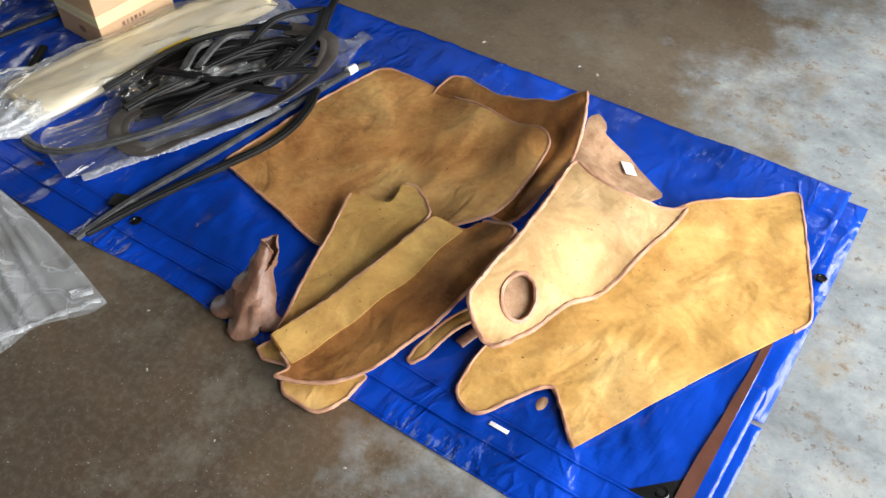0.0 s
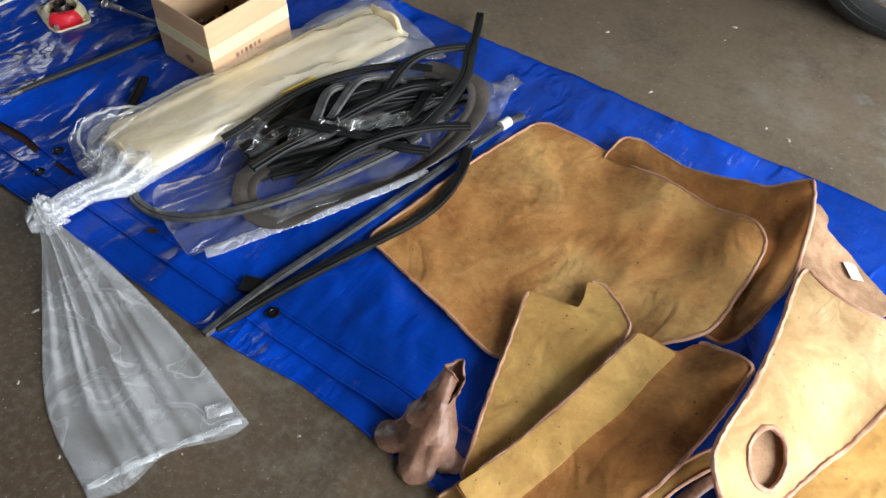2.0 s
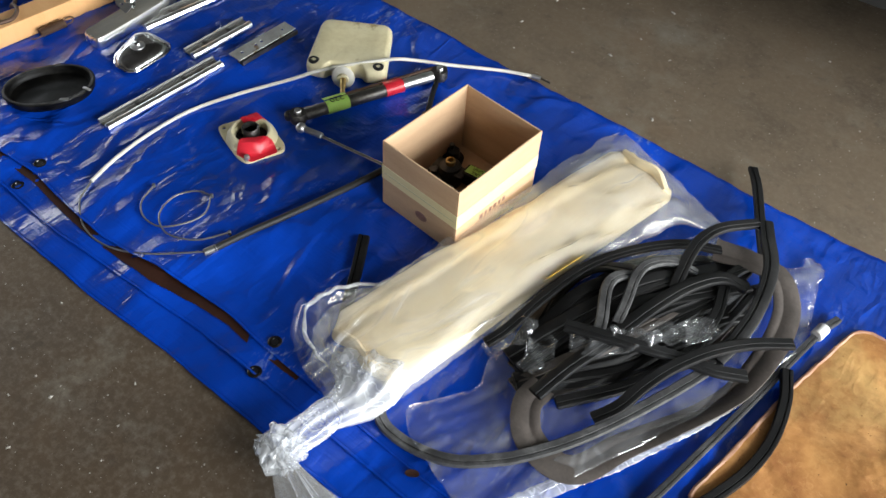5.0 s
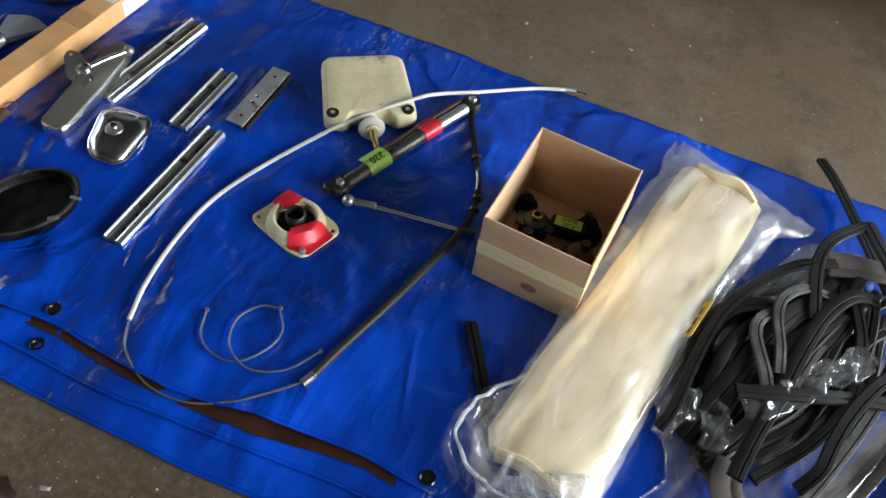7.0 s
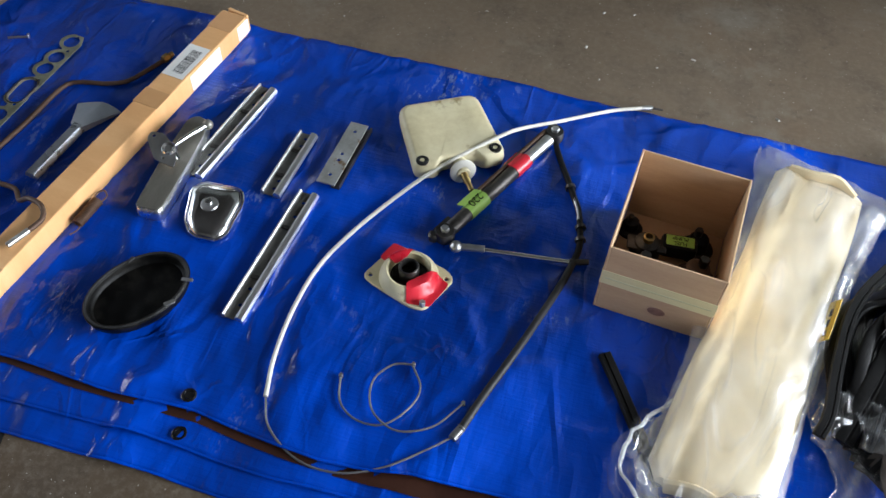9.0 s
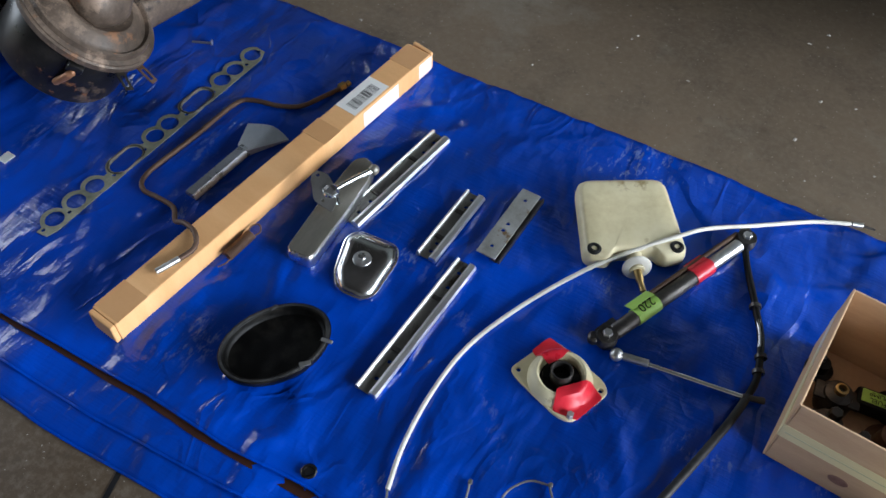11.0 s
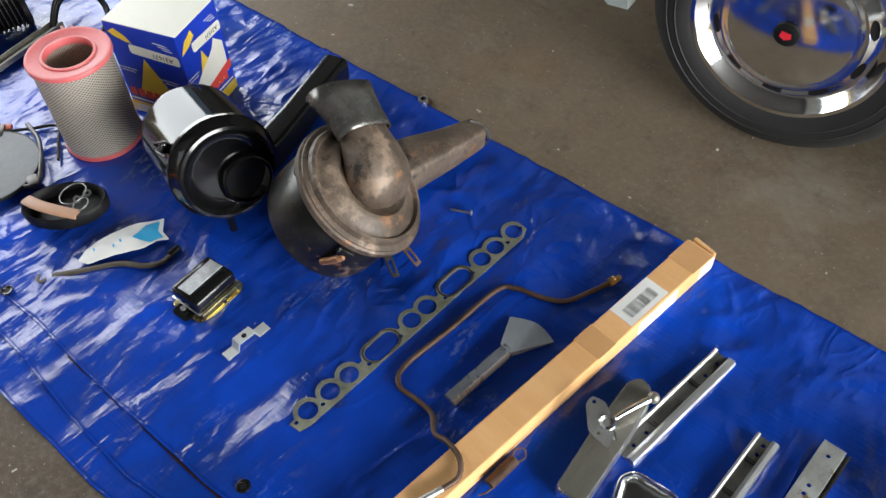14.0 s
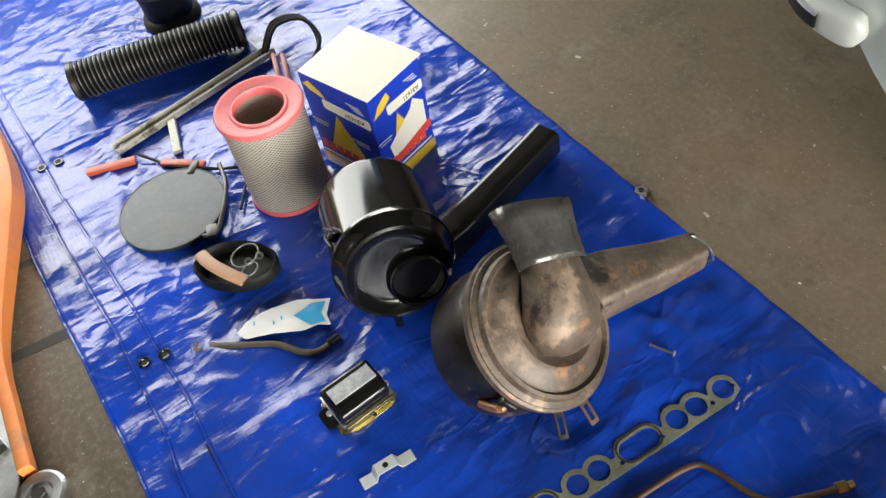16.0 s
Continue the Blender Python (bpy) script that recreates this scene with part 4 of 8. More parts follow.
# under panel whose east rim curls up
panel("curled_panel", [(0.345, 0.855), (0.350, 0.948), (0.405, 0.955), (0.553, 0.885), (0.640, 0.876), (0.745, 0.850), (0.826, 0.868), (0.866, 0.785), (0.885, 0.690), (0.888, 0.605), (0.862, 0.506), (0.835, 0.454), (0.684, 0.46), (0.50, 0.60)],
      [0.02, 0.03, 0.03, 0.05, 0.05, 0.05, 0.012, 0.05, 0.05, 0.05, 0.05, 0.02, 0.05, 0.05], curl_height, SUEDE_DARK, "brown leather-backed panel with one corner curled up high", step=0.014)
panel("large_floor_panel", [(0.136, 0.890), (0.308, 0.885), (0.485, 0.838), (0.627, 0.808), (0.775, 0.762), (0.808, 0.712), (0.812, 0.632), (0.803, 0.440), (0.661, 0.32), (0.452, 0.183), (0.256, 0.234), (0.026, 0.292), (0.049, 0.400), (0.080, 0.617)],
      [0.045, 0.08, 0.08, 0.08, 0.03, 0.03, 0.05, 0.05, 0.05, 0.03, 0.05, 0.03, 0.05, 0.1], big_height, SUEDE, "large tan leather floor panel with dark stains and piped rim")

# rough felted panel under the pale one
felt_height = draped([(0.86, 0.89, 0.132), (0.98, 0.836, 0.022), (1.08, 0.82, 0.018), (0.92, 0.72, 0.120), (1.03, 0.72, 0.055)], 0.004, 0.08, 8.0)
panel("felt_trim_panel", [(0.835, 0.880), (0.851, 0.906), (0.889, 0.884), (0.893, 0.862), (0.965, 0.880), (1.084, 0.818), (1.099, 0.806), (1.06, 0.70), (0.937, 0.66), (0.88, 0.68)], [0.012, 0.012, 0.012, 0.01, 0.02, 0.008, 0.008, 0.03, 0.03, 0.02], felt_height, FELT,
      "rough brown felt-backed panel with a white tag", thick=0.008, bead=0.003, bare=((0.0, 0.02),))
tag = thing("paper_tag", pose(0.985, 0.836, felt_height(0.985, 0.836) + 0.0125, 0, 22, 42), "small white paper tag stuck on the felt panel", "tag")
part("tag", block(0.034, 0.050, 0.001), PAPER, tag)

# long wide panel
wide_height = draped([(1.17, 0.78, 0.050), (1.385, 1.03, 0.016), (1.55, 0.65, 0.016), (1.25, 0.03, 0.016), (1.148, 0.14, 0.024), (1.05, -0.02, 0.018), (0.98, 0.01, 0.018), (1.10, 0.40, 0.030), (1.30, 0.60, 0.018), (1.0, 0.15, 0.030)], 0.007, 0.17, 11.0)
panel("wide_ochre_panel", [(1.165, 0.79), (1.385, 1.032), (1.535, 0.675), (1.548, 0.615), (1.375, 0.285), (1.252, 0.032), (1.148, 0.140), (1.125, 0.118), (1.045, -0.020), (0.975, 0.010), (0.965, 0.12), (1.02, 0.40)],
      [0.03, 0.035, 0.03, 0.015, 0.3, 0.008, 0.015, 0.02, 0.04, 0.05, 0.05, 0.1], wide_height, OCHRE, "wide ochre leather panel with a cut-out and rounded tongue", bare=((0.0, 0.33), (0.54, 1.0)))

# pale console panel with a hole, its west side standing clear of the ground
pale_height = draped([(0.912, 0.52, 0.164), (0.930, 0.27, 0.192), (0.90, 0.636, 0.150), (0.925, 0.40, 0.178), (0.934, 0.137, 0.205), (1.01, 0.09, 0.105), (1.01, 0.22, 0.170), (1.178, 0.746, 0.080), (1.125, 0.40, 0.048), (1.06, 0.20, 0.060), (1.02, 0.60, 0.140)], 0.003, 0.14, 15.0)
panel("pale_console_panel", [(0.897, 0.640), (0.919, 0.475), (0.928, 0.320), (0.921, 0.199), (0.926, 0.142), (0.955, 0.110), (0.988, 0.095), (1.016, 0.090), (1.040, 0.118), (1.072, 0.224), (1.115, 0.365), (1.155, 0.507), (1.182, 0.600), (1.182, 0.742), (1.130, 0.690), (1.057, 0.652), (0.961, 0.656), (0.901, 0.684)],
      [0.02, 0.1, 0.1, 0.04, 0.03, 0.02, 0.02, 0.015, 0.02, 0.06, 0.1, 0.1, 0.05, 0.008, 0.05, 0.05, 0.05, 0.015], pale_height, PALE, "pale tan leather console panel with an oval hole", step=0.013, holes=[oval(1.005, 0.222, 0.036, 0.055, 28, 11)], bead=0.0058)
under = thing("console_backing", pose(0.985, 0.215, REST), "brown felt pad under the console panel", "backing")
world_part("felt", sheet(oval(1.002, 0.228, 0.046, 0.066, 20, 11), lambda x, y: pale_height(x, y) - 0.026, 0.014, 0.008)[0], FELT, under)

# strap that pokes out below
strap = thing("leather_strap", pose(0.88, 0.12, REST), "short piped leather strap end beside the panels", "strap")
strap_line = curve([(0.850, 0.030, 0.014), (0.862, 0.070, 0.026), (0.882, 0.135, 0.046), (0.915, 0.205, 0.050), (0.945, 0.270, 0.030)], 0.008)
world_part("strap", sweep(strap_line, [(-0.016, -0.003), (0.0, -0.004), (0.016, -0.003), (0.016, 0.002), (0.0, 0.004), (-0.016, 0.002)], taper=lambda s: 0.55 + 0.45 * ease(0.0, 0.12, s)), OLIVE, strap)
for side in (-1, 1):
    rim = [p + (b - a).normalized().cross(Vector((0, 0, 1))) * 0.0165 * side * (0.55 + 0.45 * ease(0.0, 0.12, k / len(strap_line))) for k, (a, p, b) in enumerate(zip([strap_line[0]] + strap_line, strap_line, strap_line[1:] + [strap_line[-1] + (strap_line[-1] - strap_line[-2])]))]
    world_part("binding", sweep(rim, ring(0.0045, 8)), BINDING, strap, "pinkish leather piping")
world_part("binding", sweep(curve([strap_line[0] + Vector(v) for v in ((-0.009, 0.003, 0.0), (-0.004, -0.004, 0.0), (0.004, -0.005, 0.0), (0.010, 0.0, 0.0))], 0.004), ring(0.0045, 8)), BINDING, strap, "pinkish leather piping")
strap2 = thing("leather_strap", pose(0.95, 0.15, REST), "crumpled brown leather strap end beside the panels", "strap")
world_part("strap", sweep(curve([(0.915, 0.125, 0.016), (0.93, 0.17, 0.022), (0.95, 0.22, 0.014)], 0.012), ring(0.014, 12, 0.35)), GAITER, strap2)


# notched small panel
notched_height = draped([(0.436, 0.349, 0.052), (0.545, 0.369, 0.069), (0.528, 0.451, 0.048), (0.669, 0.372, 0.086), (0.563, -0.072, 0.034), (0.50, 0.20, 0.036), (0.60, 0.15, 0.040)], 0.003, 0.09, 21.0)
panel("notched_panel", [(0.431, 0.352), (0.546, 0.369), (0.541, 0.405), (0.523, 0.452), (0.555, 0.466), (0.610, 0.431), (0.666, 0.376), (0.660, 0.27), (0.640, 0.10), (0.572, -0.085), (0.558, -0.076), (0.500, 0.110)], [0.008, 0.008, 0.008, 0.01, 0.012, 0.03, 0.02, 0.02, 0.02, 0.01, 0.01, 0.05], notched_height, OLIVE,
      "olive-tan leather panel with a notched end", step=0.013, bare=((0.0, 0.02), (0.24, 1.0)))

# folded strip: a brown trough with an olive flap
trough_height = draped([(0.664, 0.25, 0.096), (0.615, 0.03, 0.074), (0.590, -0.05, 0.065), (0.895, 0.28, 0.155), (0.845, 0.05, 0.090), (0.912, 0.370, 0.186), (0.880, 0.20, 0.122), (0.802, -0.082, 0.056), (0.775, 0.36, 0.080), (0.730, 0.18, 0.046), (0.690, 0.02, 0.026), (0.688, 0.361, 0.103), (0.567, -0.108, 0.055), (0.656, -0.189, 0.056), (0.64, 0.13, 0.088), (0.66, -0.10, 0.024)], 0.0025, 0.09, 31.0)
folded = panel("folded_panel", [(0.685, 0.363), (0.735, 0.369), (0.771, 0.367), (0.787, 0.400), (0.809, 0.414), (0.912, 0.371), (0.908, 0.294), (0.886, 0.142), (0.838, -0.003), (0.802, -0.081), (0.764, -0.129), (0.690, -0.172), (0.647, -0.186), (0.660, -0.152), (0.626, -0.133), (0.567, -0.111), (0.600, -0.02), (0.642, 0.130)],
               [0.008, 0.02, 0.02, 0.015, 0.02, 0.012, 0.04, 0.1, 0.06, 0.04, 0.04, 0.03, 0.006, 0.008, 0.02, 0.008, 0.05, 0.1], trough_height, SUEDE_DARK, "folded brown leather panel with an olive flap", step=0.012, bare=((0.16, 0.72), (0.80, 1.0)))
flap_line = rounded([(0.688, 0.360), (0.772, 0.364), (0.745, 0.21), (0.690, 0.0), (0.655, -0.14), (0.628, -0.130), (0.570, -0.108), (0.603, -0.02), (0.645, 0.130)], 0.008)
bm, rims = sheet(flap_line, lambda x, y: trough_height(x, y) + 0.0052, 0.012, 0.0025)
world_part("flap", bm, OLIVE, folded, "olive suede flap")
panel("small_offcut", [(0.640, -0.165), (0.668, -0.190), (0.762, -0.192), (0.790, -0.13), (0.79, -0.055), (0.70, -0.09)], [0.01, 0.01, 0.03, 0.02, 0.01, 0.02], lay(0.004, 0.004, 0.1, 41), OCHRE, "small ochre leather panel end under the folded one", step=0.012)
panel("small_offcut", [(0.545, -0.135), (0.575, -0.150), (0.66, -0.120), (0.65, -0.06), (0.57, -0.07)], [0.006, 0.006, 0.02, 0.02, 0.01], lay(0.012, 0.004, 0.1, 43), OLIVE, "torn olive leather edge under the folded panel", step=0.012)


# gear-lever gaiter
def gaiter():
    """A limp leather cone: three flaps on the ground, a crumpled body, a pinched open top."""
    ob = thing("gear_lever_gaiter", pose(0.455, -0.055, REST - 0.006), "crumpled brown leather gear-lever gaiter with an open top", "gaiter")
    flaps = ((204, 0.106, 0.50), (-66, 0.092, 0.62), (-6, 0.092, 0.42), (95, 0.052, 0.50))
    bm = bmesh.new()
    seg, rings = 72, []
    levels = [(1.0, 0.002, 0.0), (0.99, 0.008, 0.0), (0.92, 0.010, 0.0), (0.76, 0.012, 0.0), (0.48, 0.017, 0.002), (0.20, 0.028, 0.005), (0.05, 0.046, 0.010), (0.0, 0.062, 0.016), (0.0, 0.076, 0.024), (0.0, 0.090, 0.035), (0.0, 0.104, 0.048), (0.0, 0.118, 0.060), (0.0, 0.132, 0.073), (0.0, 0.146, 0.085), (0.0, 0.160, 0.095)]
    for k, (lobe, z, back) in enumerate(levels):
        row = []
        up = max(0.0, (z - 0.04) / 0.12)
        core = 0.057 - 0.041 * up ** 1.05 + 0.004 * math.sin(9 * up)
        for i in range(seg):
            a = 2 * math.pi * i / seg
            reach = 0.048
            for mid, far, wide in flaps:
                gap = (a - radians(mid) + math.pi) % (2 * math.pi) - math.pi
                reach = max(reach, 0.048 + (far - 0.048) * math.exp(-abs(gap / wide) ** 3))
            r = reach * lobe + core * (1 - lobe)
            r *= 1 + (0.05 * math.sin(3 * a + 0.5 * k) + 0.03 * math.sin(7 * a - 1.9 * k)) * (1 - 0.5 * up)
            sag = 0.006 * math.sin(2 * a + 2.3 * k) if 4 < k < 11 else 0.0
            slit = 0.055 * ease(0.55, 1.0, up) * math.exp(-((a + 0.5 + math.pi) % (2 * math.pi) - math.pi) ** 2 / 0.16)
            row.append(bm.verts.new((r * math.cos(a) * (1 - 0.15 * up) + 0.004 * up, r * math.sin(a) + back, max(0.001, z + sag - slit))))
        rings.append(row)
    for a, b in zip(rings, rings[1:]):
        for i in range(seg):
            bm.faces.new((a[i], a[(i + 1) % seg], b[(i + 1) % seg], b[i]))
    for v in bm.verts:
        p = v.co / 0.021
        v.co += 0.0085 * Vector((noise.noise(p), noise.noise(p + Vector((7, 0, 0))), 0.5 * noise.noise(p + Vector((0, 9, 0)))))
        v.co.z = max(0.001, v.co.z)
    rim = [v.copy() for v in (w.co for w in rings[-1])]
    skin = part("leather", bm, GAITER, ob)
    skin.modifiers.new("thickness", "SOLIDIFY").thickness = 0.003
    part("collar", sweep([p + Vector((0, 0, 0.001)) for p in rim], ring(0.0022, 8), True), GAITER, ob, "frayed stitched rim")
    # black disc painted in for the shade inside the open top
    part("inner_shade", moved(lathe([(0, 0), (0.012, 0), (0.012, 0.002), (0, 0.002)], 20), pose(0.004, 0.078, 0.118) @ Matrix.Diagonal((1.6, 1.8, 1, 1))), INK_AND_SHADE, ob)


gaiter()
scrap = thing("paper_strip", pose(1.10, -0.005, REST - 0.003, 0, 0, 0), "narrow white paper strip lying on the tarpaulin", "paper")
part("strip", block(0.045, 0.010, 0.0012, 0.0003), PAPER, scrap)
crumb = thing("felt_scrap", pose(1.145, 0.095, REST - 0.004), "torn scrap of brown felt", "scrap")
part("felt", moved(lathe([(0, 0), (0.026, 0), (0.028, 0.004), (0.014, 0.008), (0, 0.009)], 14), Matrix.Diagonal((0.4, 0.7, 0.8, 1))), FELT, crumb)


# ---- foam roll in its bag ----
def foam_roll():
    a, b = Vector((-0.628, 0.125, 0)), Vector((-0.452, 0.985, 0))
    length = (b - a).length
    turn = math.degrees(math.atan2(b.y - a.y, b.x - a.x))
    ob = thing("foam_roll", pose(a.x, a.y, REST, 0, 0, turn), "folded roll of cream upholstery foam", "foam")
    bm = bmesh.new()
    n, m, rings = 60, 72, []
    for i in range(n + 1):
        u = i / n
        half = 0.110 - 0.014 * u + 0.003 * math.sin(9 * u)
        high = 0.046 + 0.008 * math.sin(3.2 * u + 0.4)
        end = min(1.0, 0.80 + 0.20 * ease(0, 0.035, min(u, 1 - u)))
        row = []
        for j in range(m):
            t = 2 * math.pi * j / m
            c, s = math.cos(t), math.sin(t)
            y = half * math.copysign(abs(c) ** 0.55, c)
            z = high * (0.5 + 0.5 * math.copysign(abs(s) ** 0.7, s))
            dent = 0.005 * waves(u * 3, t, 0.5, 2) + 0.0015 * waves(u * 9, y * 9, 0.6, 5)
            groove = 0.004 * math.exp(-((y - 0.060 + 0.03 * u) / 0.012) ** 2) if s > 0 else 0.0
            row.append(bm.verts.new((u * length + 0.012 * math.sin(2 * t) * (u > 0.97), y * end + dent * 0.6, z * end + (dent if s > 0 else 0) - groove)))
        rings.append(row)
    for p, q in zip(rings, rings[1:]):
        for j in range(m):
            bm.faces.new((p[j], p[(j + 1) % m], q[(j + 1) % m], q[j]))
    bm.faces.new(rings[0][::-1])
    bm.faces.new(rings[-1])
    part("foam", bm, FOAM, ob)
    # folded layers that show at the ends
    for x0, k in ((length - 0.03, 1), (0.012, -1)):
        fold = sweep(curve([(x0, -0.075, 0.03), (x0 + 0.018 * k, -0.03, 0.045), (x0 + 0.012 * k, 0.02, 0.040), (x0 + 0.02 * k, 0.07, 0.028)], 0.01), ring(0.012, 10, 1.5))
        part("fold", fold, FOAM, ob)
    return ob, length, turn, a


foam, foam_length, foam_turn, foam_at = foam_roll()


def foam_bag():
    ob = thing("plastic_bag", pose(foam_at.x, foam_at.y, REST - 0.002, 0, 0, foam_turn), "long clear plastic bag, knotted at one end, over the foam", "plastic bag")
    bm = bmesh.new()
    n, m, rings = 130, 72, []
    for i in range(n + 1):
        u = -0.10 + (foam_length + 0.155) * i / n
        s = i / n
        half = 0.124 + 0.022 * ease(0.25, 1.0, s) - 0.055 * ease(0.10, 0.0, s) + 0.05 * ease(0.86, 1.0, s)
        high = (0.066 + 0.008 * math.sin(5 * s)) * (1 - 0.90 * ease(0.88, 1.0, s)) * (1 - 0.45 * ease(0.09, 0.0, s))
        row = []
        for j in range(m):
            t = 2 * math.pi * j / m
            c, d = math.cos(t), math.sin(t)
            y = half * math.copysign(abs(c) ** 0.8, c)
            z = high * (0.5 + 0.5 * math.copysign(abs(d) ** 0.8, d)) ** (1.0 + 0.5 * abs(c))
            w = noise.noise(Vector((u * 9, y * 17, 3.3))) * 0.008 + noise.noise(Vector((u * 4 + y * 9, y * 38, 8.1))) * 0.011 + noise.noise(Vector((u * 30 + y * 22, y * 60, 1.1))) * 0.004
            row.append(bm.verts.new((u + 0.03 * y / half * ease(0.85, 1, s), y - 0.03 * ease(0.80, 1.0, s) + w, max(0.0015, z + (w * 1.1 if d > 0 else 0.0)))))
        rings.append(row)
    for p, q in zip(rings, rings[1:]):
        for j in range(m):
            bm.faces.new((p[j], p[(j + 1) % m], q[(j + 1) % m], q[j]))
    part("bag_body", bm, FILM_COVER, ob)
    inv = ob.matrix_basis.inverted()
    # neck twisted to a knot, then the loose tail on the floor
    neck = sweep(curve([(-0.590, 0.125, 0.034), (-0.565, 0.050, 0.044), (-0.580, -0.04, 0.052), (-0.592, -0.118, 0.050)], 0.010), [(r * math.cos(a), r * 0.62 * math.sin(a)) for k in range(40) for a in [2 * math.pi * k / 40] for r in [1 + 0.16 * math.sin(9 * a) + 0.08 * math.sin(17 * a)]],
                 taper=lambda s: 0.074 - 0.040 * ease(0.0, 0.6, s) - 0.004 * s)
    part("neck", moved(crumple(neck, 0.006, 0.05, 1.0), inv), FILM_THICK, ob, "gathered white-looking plastic neck")
    pouch = sweep(curve([(-0.735, 0.265, 0.022), (-0.768, 0.185, 0.034), (-0.755, 0.115, 0.038), (-0.700, 0.066, 0.038), (-0.630, 0.060, 0.036), (-0.575, 0.075, 0.036)], 0.010), ring(0.032, 20, 1.1), taper=lambda s: 0.35 + 0.65 * math.sin(math.pi * (0.08 + 0.84 * s)))
    lip = tube([(-0.700, 0.310, 0.030), (-0.765, 0.215, 0.056), (-0.778, 0.130, 0.058), (-0.720, 0.072, 0.060), (-0.650, 0.056, 0.058)], 0.0035, 0.008, 8)
    part("pouch_lip", moved(crumple(lip, 0.008, 0.03, 3.0), inv), FILM_THICK, ob, "bright rolled plastic lip")
    part("pouch", moved(crumple(crumple(pouch, 0.012, 0.05, 4.0), 0.007, 0.018, 6.0), inv), FILM, ob, "loose fold of clear plastic beside the foam's end")
    knot = bmesh.new()
    bmesh.ops.create_icosphere(knot, subdivisions=4, radius=0.040, matrix=pose(-0.602, -0.128, 0.045))
    part("knot", moved(crumple(crumple(knot, 0.022, 0.022, 2.0), 0.010, 0.009, 5.0), inv), FILM_THICK, ob, "tight plastic knot")
    tail = bmesh.new()
    rows = []
    n, m = 54, 84
    left = curve([(-0.622, -0.135, 0), (-0.42, -0.29, 0), (-0.20, -0.445, 0), (0.02, -0.52, 0)], 0.0133)
    right = curve([(-0.572, -0.125, 0), (-0.43, -0.115, 0), (-0.15, -0.155, 0), (0.14, -0.225, 0)], 0.0133)
    for i in range(n + 1):
        s = i / n
        p, q = left[int(s * (len(left) - 1))], right[int(s * (len(right) - 1))]
        row = []
        for side in (0, 1):
            for j in range(m + 1) if not side else range(m - 1, 0, -1):
                v = j / m
                wide = (q - p).length
                spread = min(1.0, wide / 0.30)
                pleat = (1 - 0.75 * ease(0.1, 1.0, s)) * (0.013 * math.sin(25 * v + 2 * s) + 0.008 * math.sin(43 * v - 3 * s) + 0.005 * math.sin(71 * v + 4 * s)) + 0.008 * waves(s * 2.2, v * 1.4, 0.3, 3 + side)
                bulge = (0.050 * (1 - ease(0, 0.55, s)) + 0.018) * math.sin(math.pi * v) ** 0.7
                z = (0.003 if side else 0.004 + bulge + pleat * math.sin(math.pi * v)) + 0.030 * (1 - ease(0.0, 0.10, s))
                row.append(tail.verts.new((*(p.lerp(q, v) + Vector((0.016 * s, 0.0, 0)) * math.sin(9 * v)).to_2d(), max(0.002, z))))
        rows.append(row)
    k = len(rows[0])
    for a, b in zip(rows, rows[1:]):
        for j in range(k):
            tail.faces.new((a[j], a[(j + 1) % k], b[(j + 1) % k], b[j]))
    part("tail", moved(tail, inv), FILM_MILK, ob, "loose clear plastic tail on the concrete")
    hem = curve([(0.0, -0.505, 0.010), (0.05, -0.40, 0.014), (0.095, -0.31, 0.014), (0.134, -0.232, 0.010)], 0.008)
    part("hem", moved(crumple(sweep(hem, ring(0.007, 10, 0.35)), 0.007, 0.03, 4.0), inv), FILM_THICK, ob, "creased plastic hem")
    part("label", moved(block(0.05, 0.03, 0.0006, m=pose(0.085, -0.245, 0.020, 0, 8, 60)), inv), FILM_THICK, ob, "small bright folded patch")


foam_bag()


# ---- black door and window seals ----
def strip_section(w, h):
    """A rubber seal's cross-section: a low rounded band with one groove along it."""
    return [(-w, 0), (w, 0), (w, h * 0.7), (w * 0.88, h), (w * 0.42, h), (w * 0.34, h * 0.72), (w * 0.22, h * 0.72), (w * 0.12, h), (-w * 0.80, h * 0.92), (-w, h * 0.6)]


def seal(name, points, w, h, material, label, twist=0.0, step=0.012, group="loose rubber seals"):
    line = curve(points, step)
    mid = line[len(line) // 2]
    ob = thing(name, pose(mid.x, mid.y, max(REST, mid.z - 0.02)), label, "rubber seal", group)
    body = world_part("strip", sweep(line, strip_section(w, h), twist=twist), material, ob)
    mark_sharp(body, 40)
    cuts = [(line[0], line[1]), (line[-1], line[-2])]
    for a, b in cuts:
        world_part("cut_end", moved(block(w * 1.7, h * 0.7, 0.0012), look(a + (a - b).normalized() * 0.0004 + Vector((0, 0, h * 0.45)), b + Vector((0, 0, h * 0.45)))), RUBBER_BLACK, ob)
    return ob


# long channels beside the leather
seal("window_channel", [(-0.075, -0.132, 0.010), (-0.057, 0.050, 0.014), (-0.013, 0.280, 0.016), (0.032, 0.545, 0.018), (0.070, 0.790, 0.018), (0.091, 0.870, 0.016)], 0.0085, 0.012, STRIP_PALE, "long straight grey window channel with a white tip")
white_tip = thing("tape_end", pose(0.074, 0.806, 0.020, 0, 0, 80), "white tape wrapped on the channel's end", "tape")
part("tape", rod(0.014, 0.034, pose(-0.017, 0, 0.008, 0, 90, 0)), PAPER, white_tip)
